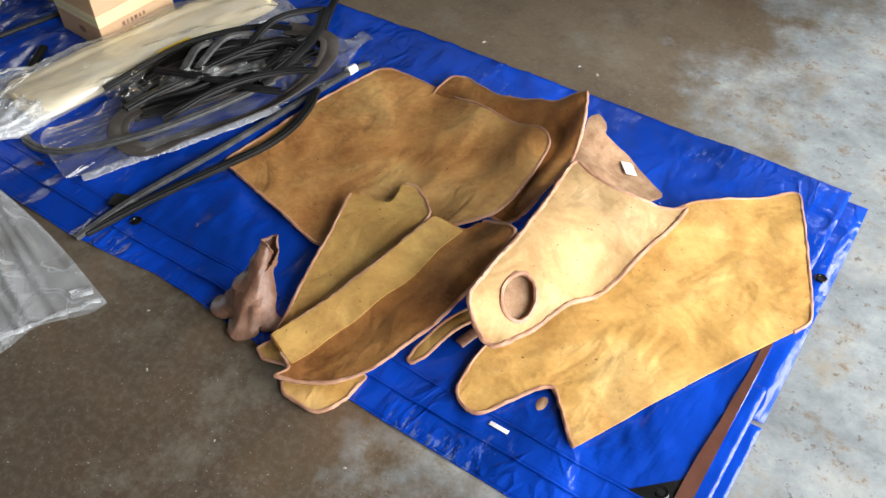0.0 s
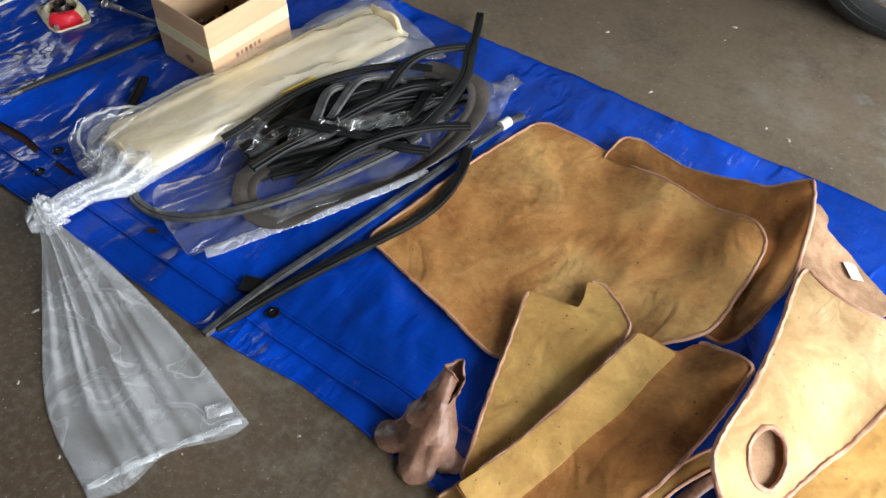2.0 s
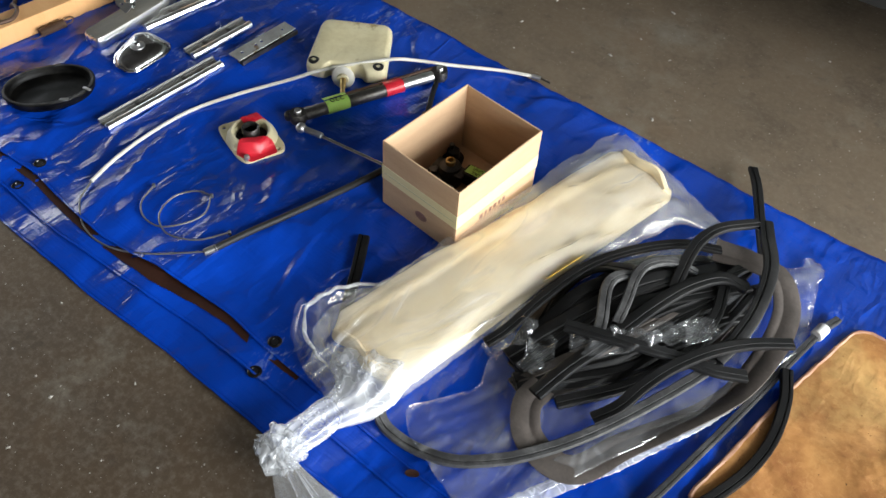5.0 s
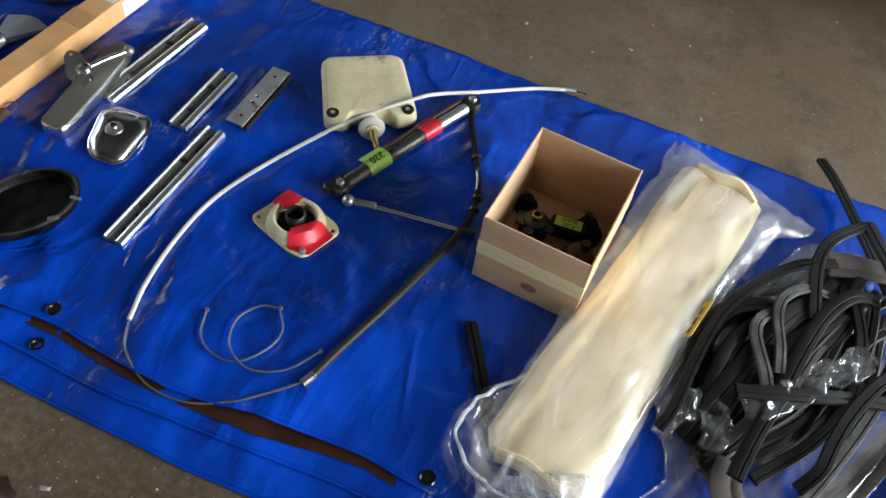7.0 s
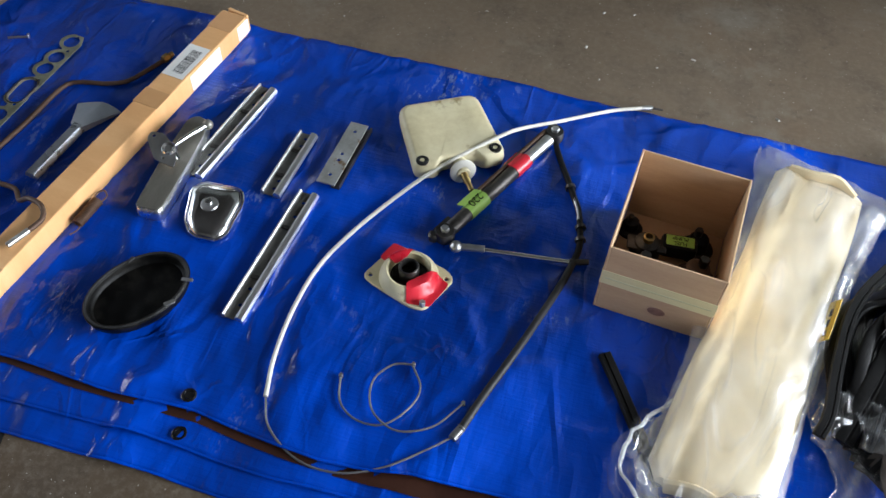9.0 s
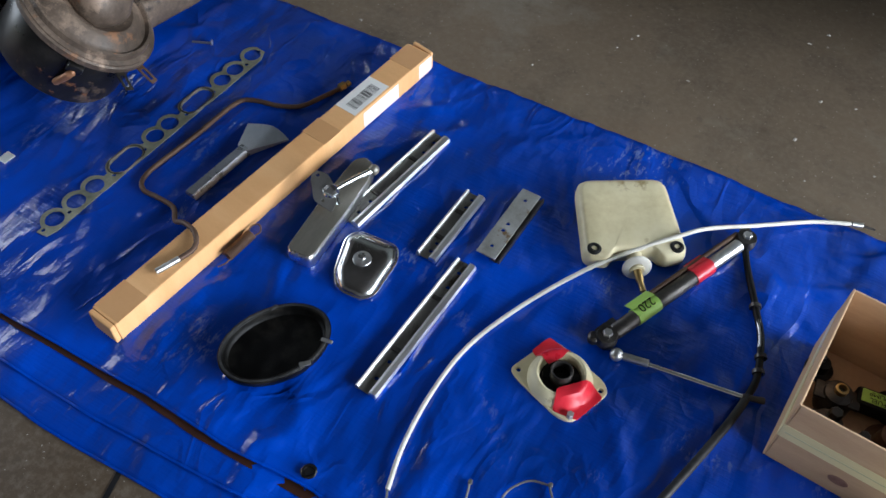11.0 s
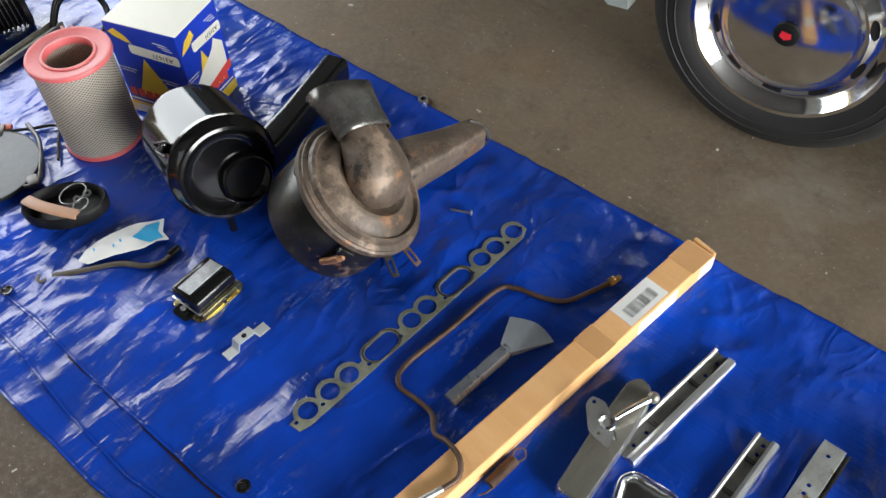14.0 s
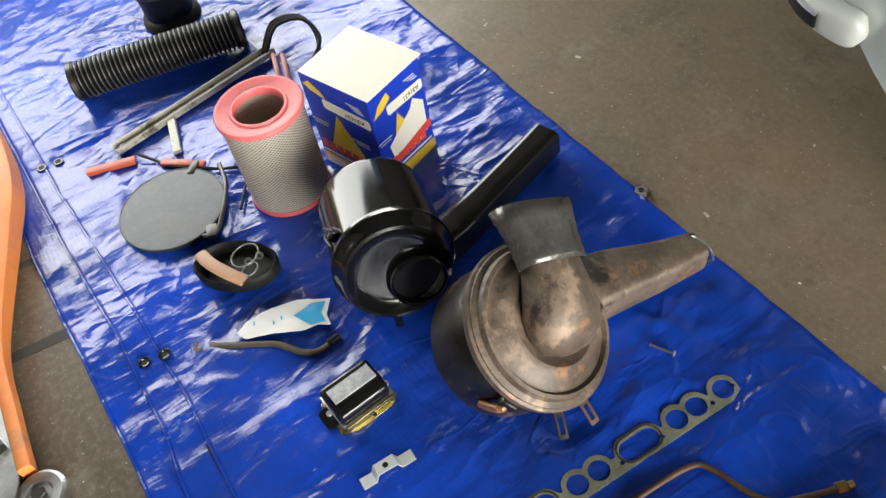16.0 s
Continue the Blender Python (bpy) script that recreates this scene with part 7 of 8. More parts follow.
def drive_flange():
    ob = thing("bearing_flange", pose(-1.274, 0.442, REST - 0.002, 0, 0, -18), "square cream metal bearing flange with red tape", "flange")
    line = rounded([(-0.082, -0.056), (-0.074, 0.054), (-0.04, 0.060), (0.06, 0.060), (0.082, 0.048), (0.076, -0.050), (0.045, -0.062), (-0.05, -0.062)], 0.016)
    part("base_plate", plate([(p.x, p.y) for p in line], 0.007, [oval(x, y, 0.0045, 0.0045, 12) for x, y in ((-0.068, -0.044), (-0.062, 0.044), (0.068, 0.040))], 0.002), PLASTIC_CREAM, ob, smooth=False)
    part("housing", lathe([(0.046, 0.008), (0.064, 0.006), (0.060, 0.018), (0.052, 0.030), (0.047, 0.033), (0.043, 0.031), (0.041, 0.020), (0.040, 0.008)], 48), PLASTIC_CREAM, ob, "cream round housing")
    part("recess", lathe([(0, 0.008), (0.042, 0.008), (0.042, 0.0095), (0, 0.0095)], 36), RUBBER, ob, "black recess")
    part("sleeve", lathe([(0.016, 0.010), (0.021, 0.010), (0.022, 0.040), (0.020, 0.043), (0.0175, 0.042), (0.016, 0.030)], 36), DARK_STEEL, ob, "dark steel sleeve")
    part("web", block(0.074, 0.016, 0.010, 0.003, pose(0, 0.002, 0.010, 0, 0, 40)), RUBBER, ob)
    part("bolt", rod(0.007, 0.014, pose(0.066, -0.044, 0.006), 6), ZINC, ob)

    def over(x, y):
        d = math.hypot(x, y)
        return 0.0078 + 0.0262 * ease(0.068, 0.050, d) - 0.003 * ease(0.043, 0.030, d)

    for pts in ([(-0.080, 0.004), (-0.030, -0.006), (-0.022, 0.026), (-0.024, 0.058), (-0.078, 0.052)], [(0.016, -0.030), (0.036, -0.060), (0.080, -0.040), (0.082, 0.030), (0.052, 0.036), (0.034, 0.010)]):
        bm, _ = sheet(rounded(pts, 0.006), over, 0.008, 0.0012)
        part("tape", bm, RED_TAPE, ob, "red plastic tape")


drive_flange()


# ---- air cleaners, filter and carton ----
def frame_on(centre, yaw, pitch):
    """A pose at centre whose z axis points along yaw and pitch (radians), x level."""
    z = Vector((math.cos(pitch) * math.cos(yaw), math.cos(pitch) * math.sin(yaw), math.sin(pitch)))
    x = Vector((-math.sin(yaw), math.cos(yaw), 0))
    m = Matrix((x, z.cross(x), z)).transposed().to_4x4()
    m.translation = centre
    return m


def duct(points, widths, heights, seg=24, power=0.45):
    """A flattened tube through points, with its own width and height at each."""
    bm = bmesh.new()
    line = curve(points, 0.015)
    n = len(line)
    rings = []
    for i, p in enumerate(line):
        s = i / (n - 1) * (len(widths) - 1)
        k = min(int(s), len(widths) - 2)
        w = widths[k] + (widths[k + 1] - widths[k]) * (s - k)
        h = heights[k] + (heights[k + 1] - heights[k]) * (s - k)
        d = (line[min(i + 1, n - 1)] - line[max(i - 1, 0)]).normalized()
        side = d.cross(Vector((0, 0, 1)))
        side = side.normalized() if side.length > 1e-3 else Vector((1, 0, 0))
        top = side.cross(d)
        row = []
        for j in range(seg):
            a = 2 * math.pi * j / seg
            c, e = math.cos(a), math.sin(a)
            row.append(bm.verts.new(p + side * w * math.copysign(abs(c) ** power, c) + top * h * math.copysign(abs(e) ** power, e)))
        rings.append(row)
    for a, b in zip(rings, rings[1:]):
        for j in range(seg):
            bm.faces.new((a[j], a[(j + 1) % seg], b[(j + 1) % seg], b[j]))
    return bm, rings


def new_air_cleaner():
    r, length = 0.122, 0.272
    c = Vector((-2.866, 0.500, 0.196))
    m = frame_on(c, -0.286, 0.246)
    ob = thing("air_cleaner", pose(-3.0, 0.54, REST), "gloss black air cleaner canister lying on its side", "air cleaner")
    part_m = lambda bm: moved(bm, m)
    world_part("body", part_m(lathe([(0, -length), (r * 0.92, -length), (r * 1.0, -length + 0.003), (r * 1.015, -length + 0.008), (r * 1.0, -length + 0.014), (r, -0.060), (r * 0.985, -0.054)], 64)), GLOSS_BLACK, ob)
    world_part("lid", part_m(lathe([(r * 0.985, -0.056), (r * 1.03, -0.052), (r * 1.045, -0.046), (r * 1.03, -0.040), (r * 0.985, -0.034), (r * 0.96, -0.012), (r * 0.92, -0.004), (r * 0.86, -0.003), (r * 0.82, -0.008), (r * 0.74, -0.018), (r * 0.60, -0.020), (r * 0.40, -0.020), (0, -0.020)], 64)), GLOSS_BLACK, ob, "stepped black lid")
    world_part("clamp_band", part_m(lathe([(r * 1.02, -0.050), (r * 1.06, -0.049), (r * 1.06, -0.042), (r * 1.02, -0.041)], 64)), GLOSS_BLACK, ob)
    neck = frame_on(m @ Vector((0.036, -0.036, -0.016)), -0.286, 0.246)
    world_part("outlet", moved(lathe([(0.066, -0.004), (0.064, 0.006), (0.060, 0.018), (0.057, 0.020), (0.054, 0.017), (0.053, 0.0)], 48), neck), GLOSS_BLACK, ob, "open black outlet")
    # black cup stands for the shade down the outlet
    world_part("throat", moved(lathe([(0, -0.0035), (0.056, -0.0035), (0.0545, 0.016), (0.0535, 0.016), (0.053, 0.0), (0, 0.0)], 40), neck), INK_AND_SHADE, ob)
    # clip of bent wire
    clip = m @ pose(0, 0, 0, 0, 0, 141)
    world_part("clip", moved(tube([(r + 0.004, -0.016, -0.075), (r + 0.018, -0.010, -0.085), (r + 0.020, 0.006, -0.115), (r + 0.006, 0.014, -0.125), (r + 0.016, 0.016, -0.095), (r + 0.010, 0.012, -0.060)], 0.0024, 0.006, 8), clip), DARK_STEEL, ob, "bent wire clip")
    world_part("clip_block", moved(block(0.018, 0.026, 0.022, 0.004, pose(r + 0.006, 0, -0.100)), clip), GLOSS_BLACK, ob)
    bm, rings = duct([(-2.970, 0.600, 0.060), (-2.988, 0.690, 0.052), (-3.001, 0.750, 0.051), (-3.043, 0.90, 0.050), (-3.085, 1.042, 0.049)], [0.046, 0.042, 0.036, 0.036, 0.036], [0.046, 0.040, 0.037, 0.037, 0.037], 40, 0.34)
    world_part("snorkel", bm, GLOSS_BLACK, ob, "square black intake snorkel")
    # flat black face in place of the snorkel's shaded inside
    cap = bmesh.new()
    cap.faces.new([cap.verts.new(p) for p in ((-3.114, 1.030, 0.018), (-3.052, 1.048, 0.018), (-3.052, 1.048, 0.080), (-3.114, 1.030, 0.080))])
    world_part("snorkel_mouth", cap, INK_AND_SHADE, ob, smooth=False)
    world_part("drain_foot", rod(0.010, 0.055, pose(-2.884, 0.475, REST + 0.004, 0, 0, 0), 14), GLOSS_BLACK, ob)


new_air_cleaner()


def old_air_cleaner():
    r, length = 0.146, 0.185
    c = Vector((-2.566, 0.640, 0.240))
    m = frame_on(c, 0.599, 0.839)
    ob = thing("air_cleaner", pose(-2.64, 0.60, REST), "old worn air cleaner with a dirty brown lid, tipped over", "air cleaner")
    world_part("body", moved(lathe([(0, -length), (r * 0.82, -length), (r * 0.97, -length + 0.012), (r, -length + 0.03), (r, -0.040), (r * 0.98, -0.034)], 64), m), OLD_BLACK, ob, "scuffed black body")
    world_part("lid", moved(lathe([(r * 0.97, -0.036), (r * 1.05, -0.030), (r * 1.08, -0.020), (r * 1.06, -0.010), (r * 0.99, -0.006), (r * 0.97, 0.006), (r * 0.92, 0.008), (r * 0.88, 0.0), (r * 0.80, 0.004), (r * 0.70, 0.020), (r * 0.60, 0.022), (r * 0.5, 0.012), (r * 0.3, 0.008), (0, 0.008)], 64), m), OLD_BROWN, ob, "dirty brown ribbed lid")
    world_part("rim_band", moved(lathe([(r * 1.02, -0.034), (r * 1.095, -0.030), (r * 1.10, -0.016), (r * 1.03, -0.010)], 64), m), OLD_BROWN, ob)
    # horn: a bulb at the middle of the lid that opens sideways in a flared mouth
    a = (m.to_3x3() @ Vector((0, 0, 1)))
    d = Vector((-0.129, 0.039, 0.053)).normalized()
    s = a.cross(d)
    bm = bmesh.new()
    rows = []
    stations = [(-0.070, 0.010, 0.006, 0.02), (-0.060, 0.045, 0.030, 0.024), (-0.030, 0.066, 0.052, 0.038), (0.005, 0.070, 0.058, 0.046), (0.045, 0.064, 0.052, 0.056), (0.085, 0.058, 0.040, 0.066), (0.110, 0.060, 0.036, 0.072)]
    for t, w, h, up in stations:
        rows.append([bm.verts.new(c + d * t + a * (up + h * math.copysign(abs(math.sin(q)) ** 0.75, math.sin(q))) + s * (w * math.copysign(abs(math.cos(q)) ** 0.75, math.cos(q)))) for q in (2 * math.pi * i / 32 for i in range(32))])
    for p, q in zip(rows, rows[1:]):
        for i in range(32):
            bm.faces.new((p[i], p[(i + 1) % 32], q[(i + 1) % 32], q[i]))
    bm.faces.new(rows[0])
    horn = world_part("horn", bm, OLD_BROWN, ob, "bulged brown intake horn")
    horn.modifiers.new("thickness", "SOLIDIFY").thickness = 0.003
    bm = bmesh.new()
    rows = []
    for t, k in ((0.090, 1.04), (0.105, 1.05), (0.140, 1.05), (0.172, 1.10), (0.205, 1.18)):
        rows.append([bm.verts.new(c + d * t + a * (0.074 + 0.038 * k * math.copysign(abs(math.sin(q)) ** 0.75, math.sin(q))) + s * (0.066 * k * (1 + 1.1 * (t - 0.098)) * math.copysign(abs(math.cos(q)) ** 0.75, math.cos(q)))) for q in (2 * math.pi * i / 32 for i in range(32))])
    for p, q in zip(rows, rows[1:]):
        for i in range(32):
            bm.faces.new((p[i], p[(i + 1) % 32], q[(i + 1) % 32], q[i]))
    mouth = world_part("mouth", bm, OLD_GREY, ob, "grey-black flared mouth")
    mouth.modifiers.new("thickness", "SOLIDIFY").thickness = 0.003
    # black disc as the shade deep in the horn
    world_part("throat", moved(lathe([(0, 0), (0.045, 0), (0.045, 0.001), (0, 0.001)], 24), Matrix.Translation(c + d * 0.10 + a * 0.07) @ d.to_track_quat("Z", "Y").to_matrix().to_4x4() @ Matrix.Diagonal((1.2, 0.7, 1, 1))), INK_AND_SHADE, ob)
    bm, rings = duct([(-2.66, 0.76, 0.10), (-2.645, 0.86, 0.085), (-2.622, 0.96, 0.070), (-2.605, 1.065, 0.055)], [0.070, 0.062, 0.046, 0.034], [0.050, 0.044, 0.038, 0.034])
    world_part("snorkel", bm, OLD_BROWN, ob, "dented brown intake snorkel")
    world_part("snorkel_rim", sweep([v for v in (Vector((-2.605 + 0.036 * math.cos(t), 1.066 + 0.008 * math.cos(t), 0.055 + 0.036 * math.sin(t))) for t in (2 * math.pi * i / 28 for i in range(28)))], ring(0.0035, 6), True), STEEL, ob, "worn bright rim")
    # black disc as the shade inside the snorkel
    world_part("snorkel_mouth", moved(lathe([(0, 0), (0.033, 0), (0.033, 0.001), (0, 0.001)], 24), pose(-2.6055, 1.061, 0.055, -90, 0, 12)), INK_AND_SHADE, ob)
    # wing bolt and two slotted tabs at the rim
    for ang, mat_, kind in ((-178, RUSTY, "bolt"), (-141, DARK_STEEL, "tab"), (-118, RUSTY, "tab")):
        k = m @ pose(0, 0, 0, 0, 0, ang)
        if kind == "bolt":
            world_part("wing_bolt", moved(tube([(r * 1.0, 0.010, -0.058), (r * 1.12, 0.004, -0.060), (r * 1.10, -0.002, -0.085), (r * 1.02, -0.008, -0.118)], 0.0085, 0.008, 10), k), surface("copper_brown_bolt", [(0.30, 0.14, 0.07), (0.46, 0.25, 0.14)], (0.4, 0.55), 0.5, bump=0.2), ob, "coppery bent bolt")
            world_part("bolt_seat", moved(block(0.03, 0.034, 0.024, 0.004, pose(r * 1.02, 0.006, -0.062)), k), OLD_BLACK, ob)
        else:
            world_part("tab", moved(plate(rounded([(r * 1.0, -0.012), (r * 1.0 + 0.062, -0.011), (r * 1.0 + 0.062, 0.011), (r * 1.0, 0.012)], 0.004), 0.0022, [rounded_list([(r + 0.022, -0.0055), (r + 0.054, -0.0055), (r + 0.054, 0.0055), (r + 0.022, 0.0055)], 0.003)]), k @ pose(0, 0, -0.030)), mat_, ob, "slotted metal tab", smooth=False)
    world_part("side_clip", moved(block(0.02, 0.05, 0.03, 0.006, pose(r * 1.0, 0, -0.045)), m @ pose(0, 0, 0, 0, 0, 99)), OLD_BROWN, ob)


def rounded_list(points, radius):
    return [(p.x, p.y) for p in rounded(points, radius)]


old_air_cleaner()


def air_filter():
    r, h = 0.103, 0.278
    ob = thing("air_filter", pose(-3.418, 0.482, REST - 0.001), "upright cylindrical air filter with a pink-red rubber rim", "air filter")
    bm = bmesh.new()
    uv = bm.loops.layers.uv.new("UVMap")
    seg, rows = 64, 4
    for radius, flip in ((r * 0.965, False), (r * 0.60, True)):
        grid = [[bm.verts.new((radius * math.cos(2 * math.pi * i / seg), radius * math.sin(2 * math.pi * i / seg), 0.014 + (h - 0.030) * j / rows)) for i in range(seg)] for j in range(rows + 1)]
        for j in range(rows):
            for i in range(seg):
                k = (i + 1) % seg
                f = bm.faces.new((grid[j][i], grid[j][k], grid[j + 1][k], grid[j + 1][i]))
                for lp, (u, v) in zip(f.loops, ((i, j), (i + 1, j), (i + 1, j + 1), (i, j + 1))):
                    lp[uv].uv = (u / seg * 2 * math.pi * 58, v / rows * 2 * math.pi * 31)
    part("mesh_sleeve", bm, PERFORATED, ob, "perforated metal sleeve")
    part("top_rim", lathe([(r * 0.58, h - 0.020), (r * 0.582, h - 0.004), (r * 0.60, h - 0.001), (r * 0.655, h - 0.001), (r * 0.675, h - 0.005), (r * 0.72, h - 0.004), (r * 0.92, h - 0.002), (r * 0.96, h), (r * 1.01, h - 0.001), (r * 1.03, h - 0.004), (r * 1.03, h - 0.011), (r * 0.98, h - 0.015)], 64), PINK_RUBBER, ob, "pink-red rubber rim")
    part("bottom_rim", lathe([(r * 0.60, 0.0), (r * 0.98, 0.0), (r * 1.0, 0.006), (r * 0.985, 0.014), (r * 0.60, 0.014)], 64), PINK_RUBBER, ob, "pink-red rubber foot")
    part("core", lathe([(0, 0.016), (r * 0.59, 0.016), (r * 0.59, 0.020), (0, 0.020)], 40), FILTER_PAPER, ob)


air_filter()


def filter_carton():
    w, d, h = 0.216, 0.183, 0.292
    ob = thing("filter_carton", pose(-3.366, 0.722, REST - 0.001, 0, 0, 18.2), "printed blue and yellow carton with a white top, standing upside down", "carton")
    part("carton", block(w, d, h, 0.0025), CARTON_BLUE, ob, smooth=False)
    part("top", block(w - 0.001, d - 0.001, 0.0012, m=pose(0, 0, h)), CARTON_WHITE, ob, "white carton top", smooth=False)
    flap = plate([(-w / 2 + 0.004, -d / 2), (w / 2 + 0.004, -d / 2), (w / 2 + 0.008, d / 2 + 0.004), (-w / 2 + 0.002, d / 2 + 0.002)], 0.0015)
    part("flap", moved(flap, pose(0, 0, h + 0.0016, 0.4, 0.5, 0)), CARTON_WHITE, ob, "loose white flap", smooth=False)
    south = pose(0, -d / 2, 0, 90, 0, 0)
    east = pose(w / 2, 0, 0, 90, 0, 90)
    for face, fw in ((south, w), (east, d)):
        def stick(name, pts, mat_, lift=0.0004, label=""):
            part(name, moved(plate([(x * fw, y * h) for x, y in pts], 0.0004), face @ pose(0, 0, lift)), mat_, ob, label, smooth=False)
        stick("yellow_band", [(-0.5, 0.0), (0.5, 0.0), (0.5, 0.10), (-0.5, 0.13)], CARTON_YELLOW)
        stick("pyramid", [(-0.30, 0.24), (0.30, 0.20), (-0.06, 0.67)], CARTON_YELLOW, 0.0004, "yellow triangle print")
        for k in range(7):
            x = -0.45 + 0.118 * k
            stick("red_bar", [(x, 0.205 - 0.033 * (x + 0.47)), (x + 0.092, 0.202 - 0.033 * (x + 0.47)), (x + 0.092, 0.292 - 0.033 * (x + 0.47)), (x, 0.295 - 0.033 * (x + 0.47))], CARTON_RED, 0.0010, "red print block")
        stick("stripe", [(-0.47, 0.155), (0.45, 0.125), (0.45, 0.145), (-0.47, 0.175)], CARTON_WHITE, 0.0010)
        stick("pale_patch", [(-0.46, 0.10), (-0.15, 0.09), (-0.2, 0.0), (-0.46, 0.0)], CARTON_WHITE, 0.0012)
        stick("label", rounded_list([(-0.22, 0.71), (0.47, 0.68), (0.47, 0.78), (-0.22, 0.81)], 0.04), CARTON_WHITE, 0.0010, "white pill label")
        stick("badge", [(-0.46, 0.90), (-0.36, 0.95), (-0.22, 0.88), (-0.16, 0.82), (-0.26, 0.83), (-0.38, 0.86)] if fw == w else [(-0.46, 0.78), (-0.34, 0.88), (-0.16, 0.93), (-0.12, 0.86), (-0.28, 0.80)], CARTON_YELLOW, 0.0006, "orange-yellow badge shape")
        for i, (x, y, k) in enumerate(((-0.36, 0.52, 0.26), (-0.36, 0.49, 0.2), (0.22, 0.47, 0.26), (0.25, 0.44, 0.2), (0.26, 0.88, 0.2), (0.30, 0.855, 0.16), (0.34, 0.83, 0.14))):
            stick("print_line", [(x - k / 2, y), (x + k / 2, y - 0.01), (x + k / 2, y - 0.002), (x - k / 2, y + 0.008)], CARTON_WHITE)
        words("lettering", "A31631", 0.020 if fw == w else 0.018, face @ pose(0.24 * fw, 0.735 * h, 0.0018, 0, 0, 178), INK_AND_SHADE, ob)
    part("pale_print", moved(plate([(-0.050, 0.075), (0.075, 0.070), (0.078, 0.165), (0.045, 0.195), (0.030, 0.172), (-0.045, 0.130), (-0.058, 0.122)], 0.0004), east @ pose(0, 0, 0.0008)), CARTON_WHITE, ob, "pale printed panel", smooth=False)
    part("red_bar", moved(plate([(-0.075, 0.055), (0.088, 0.075), (0.088, 0.10), (-0.075, 0.075)], 0.0004), east @ pose(0, 0, 0.0016)), CARTON_RED, ob, smooth=False)


filter_carton()


# ---- regulator, packet, round mirror and the rest at the west end ----
def regulator():
    ob = thing("voltage_regulator", pose(-2.782, 0.306, REST, 0, 0, 3), "black voltage regulator with a bright cover plate and gold base", "regulator")
    base = plate(rounded([(-0.045, -0.066), (0.045, -0.066), (0.056, -0.03), (0.056, 0.05), (0.045, 0.070), (-0.045, 0.070), (-0.05, 0.05), (-0.05, -0.045)], 0.008), 0.003, [oval(0.05, 0.01, 0.004, 0.004, 12)], 0.0008)
    part("base", base, YELLOW_ZINC, ob, "gold passivated base", smooth=False)
    part("base_side", block(0.006, 0.115, 0.020, 0.002, pose(0.047, 0.004, 0.002)), YELLOW_ZINC, ob)
    part("cover", block(0.088, 0.118, 0.046, 0.010, pose(-0.002, 0.002, 0.010), 3), GLOSS_BLACK, ob, "gloss black cover")
    part("name_plate", block(0.052, 0.100, 0.003, 0.001, pose(-0.014, 0.004, 0.0550, 0, -8, 0)), PLATE_GREY, ob, "pale grey cover plate", smooth=False)
    part("print_bar", block(0.010, 0.066, 0.0008, m=pose(0.001, 0.000, 0.0560, 0, -8, 0)), CYAN_PRINT, ob, "blue print", smooth=False)
    part("seam", block(0.091, 0.121, 0.002, 0.0006, pose(-0.002, 0.002, 0.019)), STEEL, ob)
    part("screw", rod(0.0065, 0.006, pose(-0.010, -0.062, 0.008), 14), STEEL, ob)
    part("screw", rod(0.0065, 0.006, pose(0.010, 0.066, 0.008), 14), STEEL, ob)
    part("foot", plate(rounded([(-0.03, -0.082), (0.018, -0.082), (0.02, -0.05), (-0.034, -0.05)], 0.012), 0.004), GLOSS_BLACK, ob)


regulator()

packet = thing("plastic_packet", pose(-3.062, 0.277, REST + 0.001, 0, 0, 66), "crumpled white and cyan plastic packet", "packet")
pk = rounded([(-0.108, -0.012), (-0.088, -0.030), (-0.03, -0.033), (0.045, -0.044), (0.075, -0.036), (0.104, -0.044), (0.096, -0.012), (0.110, 0.028), (0.074, 0.034), (0.03, 0.044), (-0.045, 0.030), (-0.085, 0.014)], 0.004)
bm, _ = sheet(pk, lambda x, y: 0.006 + 0.010 * math.exp(-(y / 0.03) ** 2) * ease(0.11, 0.0, abs(x)) + 0.004 * waves(x, y, 0.03, 3), 0.008, 0.001)
part("packet", bm, PAPER, packet)
bm, _ = sheet(rounded([(0.026, -0.006), (0.060, -0.034), (0.094, -0.032), (0.086, -0.008), (0.098, 0.022), (0.064, 0.024)], 0.002), lambda x, y: 0.0078 + 0.010 * math.exp(-(y / 0.03) ** 2) * ease(0.11, 0.0, abs(x)) + 0.004 * waves(x, y, 0.03, 3), 0.008, 0.0006)
part("print", bm, CYAN_PRINT, packet, "cyan printed patch")
for x, y in ((-0.02, -0.012), (-0.065, 0.0), (-0.002, -0.004)):
    part("print_bar", block(0.004, 0.010, 0.0005, m=pose(x, y, 0.0185 - 0.06 * abs(x))), CYAN_PRINT, packet)

lead = thing("earth_strap", pose(-3.03, 0.22, REST), "dark braided earth strap with a ring end", "strap")
world_part("braid", sweep(curve([(-3.112, 0.112, 0.012), (-3.075, 0.160, 0.012), (-3.020, 0.232, 0.012), (-2.965, 0.268, 0.012), (-2.942, 0.300, 0.012), (-2.945, 0.345, 0.012)], 0.01), ring(0.008, 10, 0.45)), LEAD, lead)
world_part("ring_end", moved(plate(oval(0, 0, 0.013, 0.013, 20), 0.002, [oval(0, 0, 0.006, 0.006, 14)]), pose(-3.127, 0.092, REST)), LEAD, lead, smooth=False)
world_part("sleeve", rod(0.0085, 0.03, look((-2.944, 0.325, 0.014), (-2.946, 0.37, 0.014)) @ pose(0, 0, 0, 180, 0, 0), 14), RUBBER, lead)


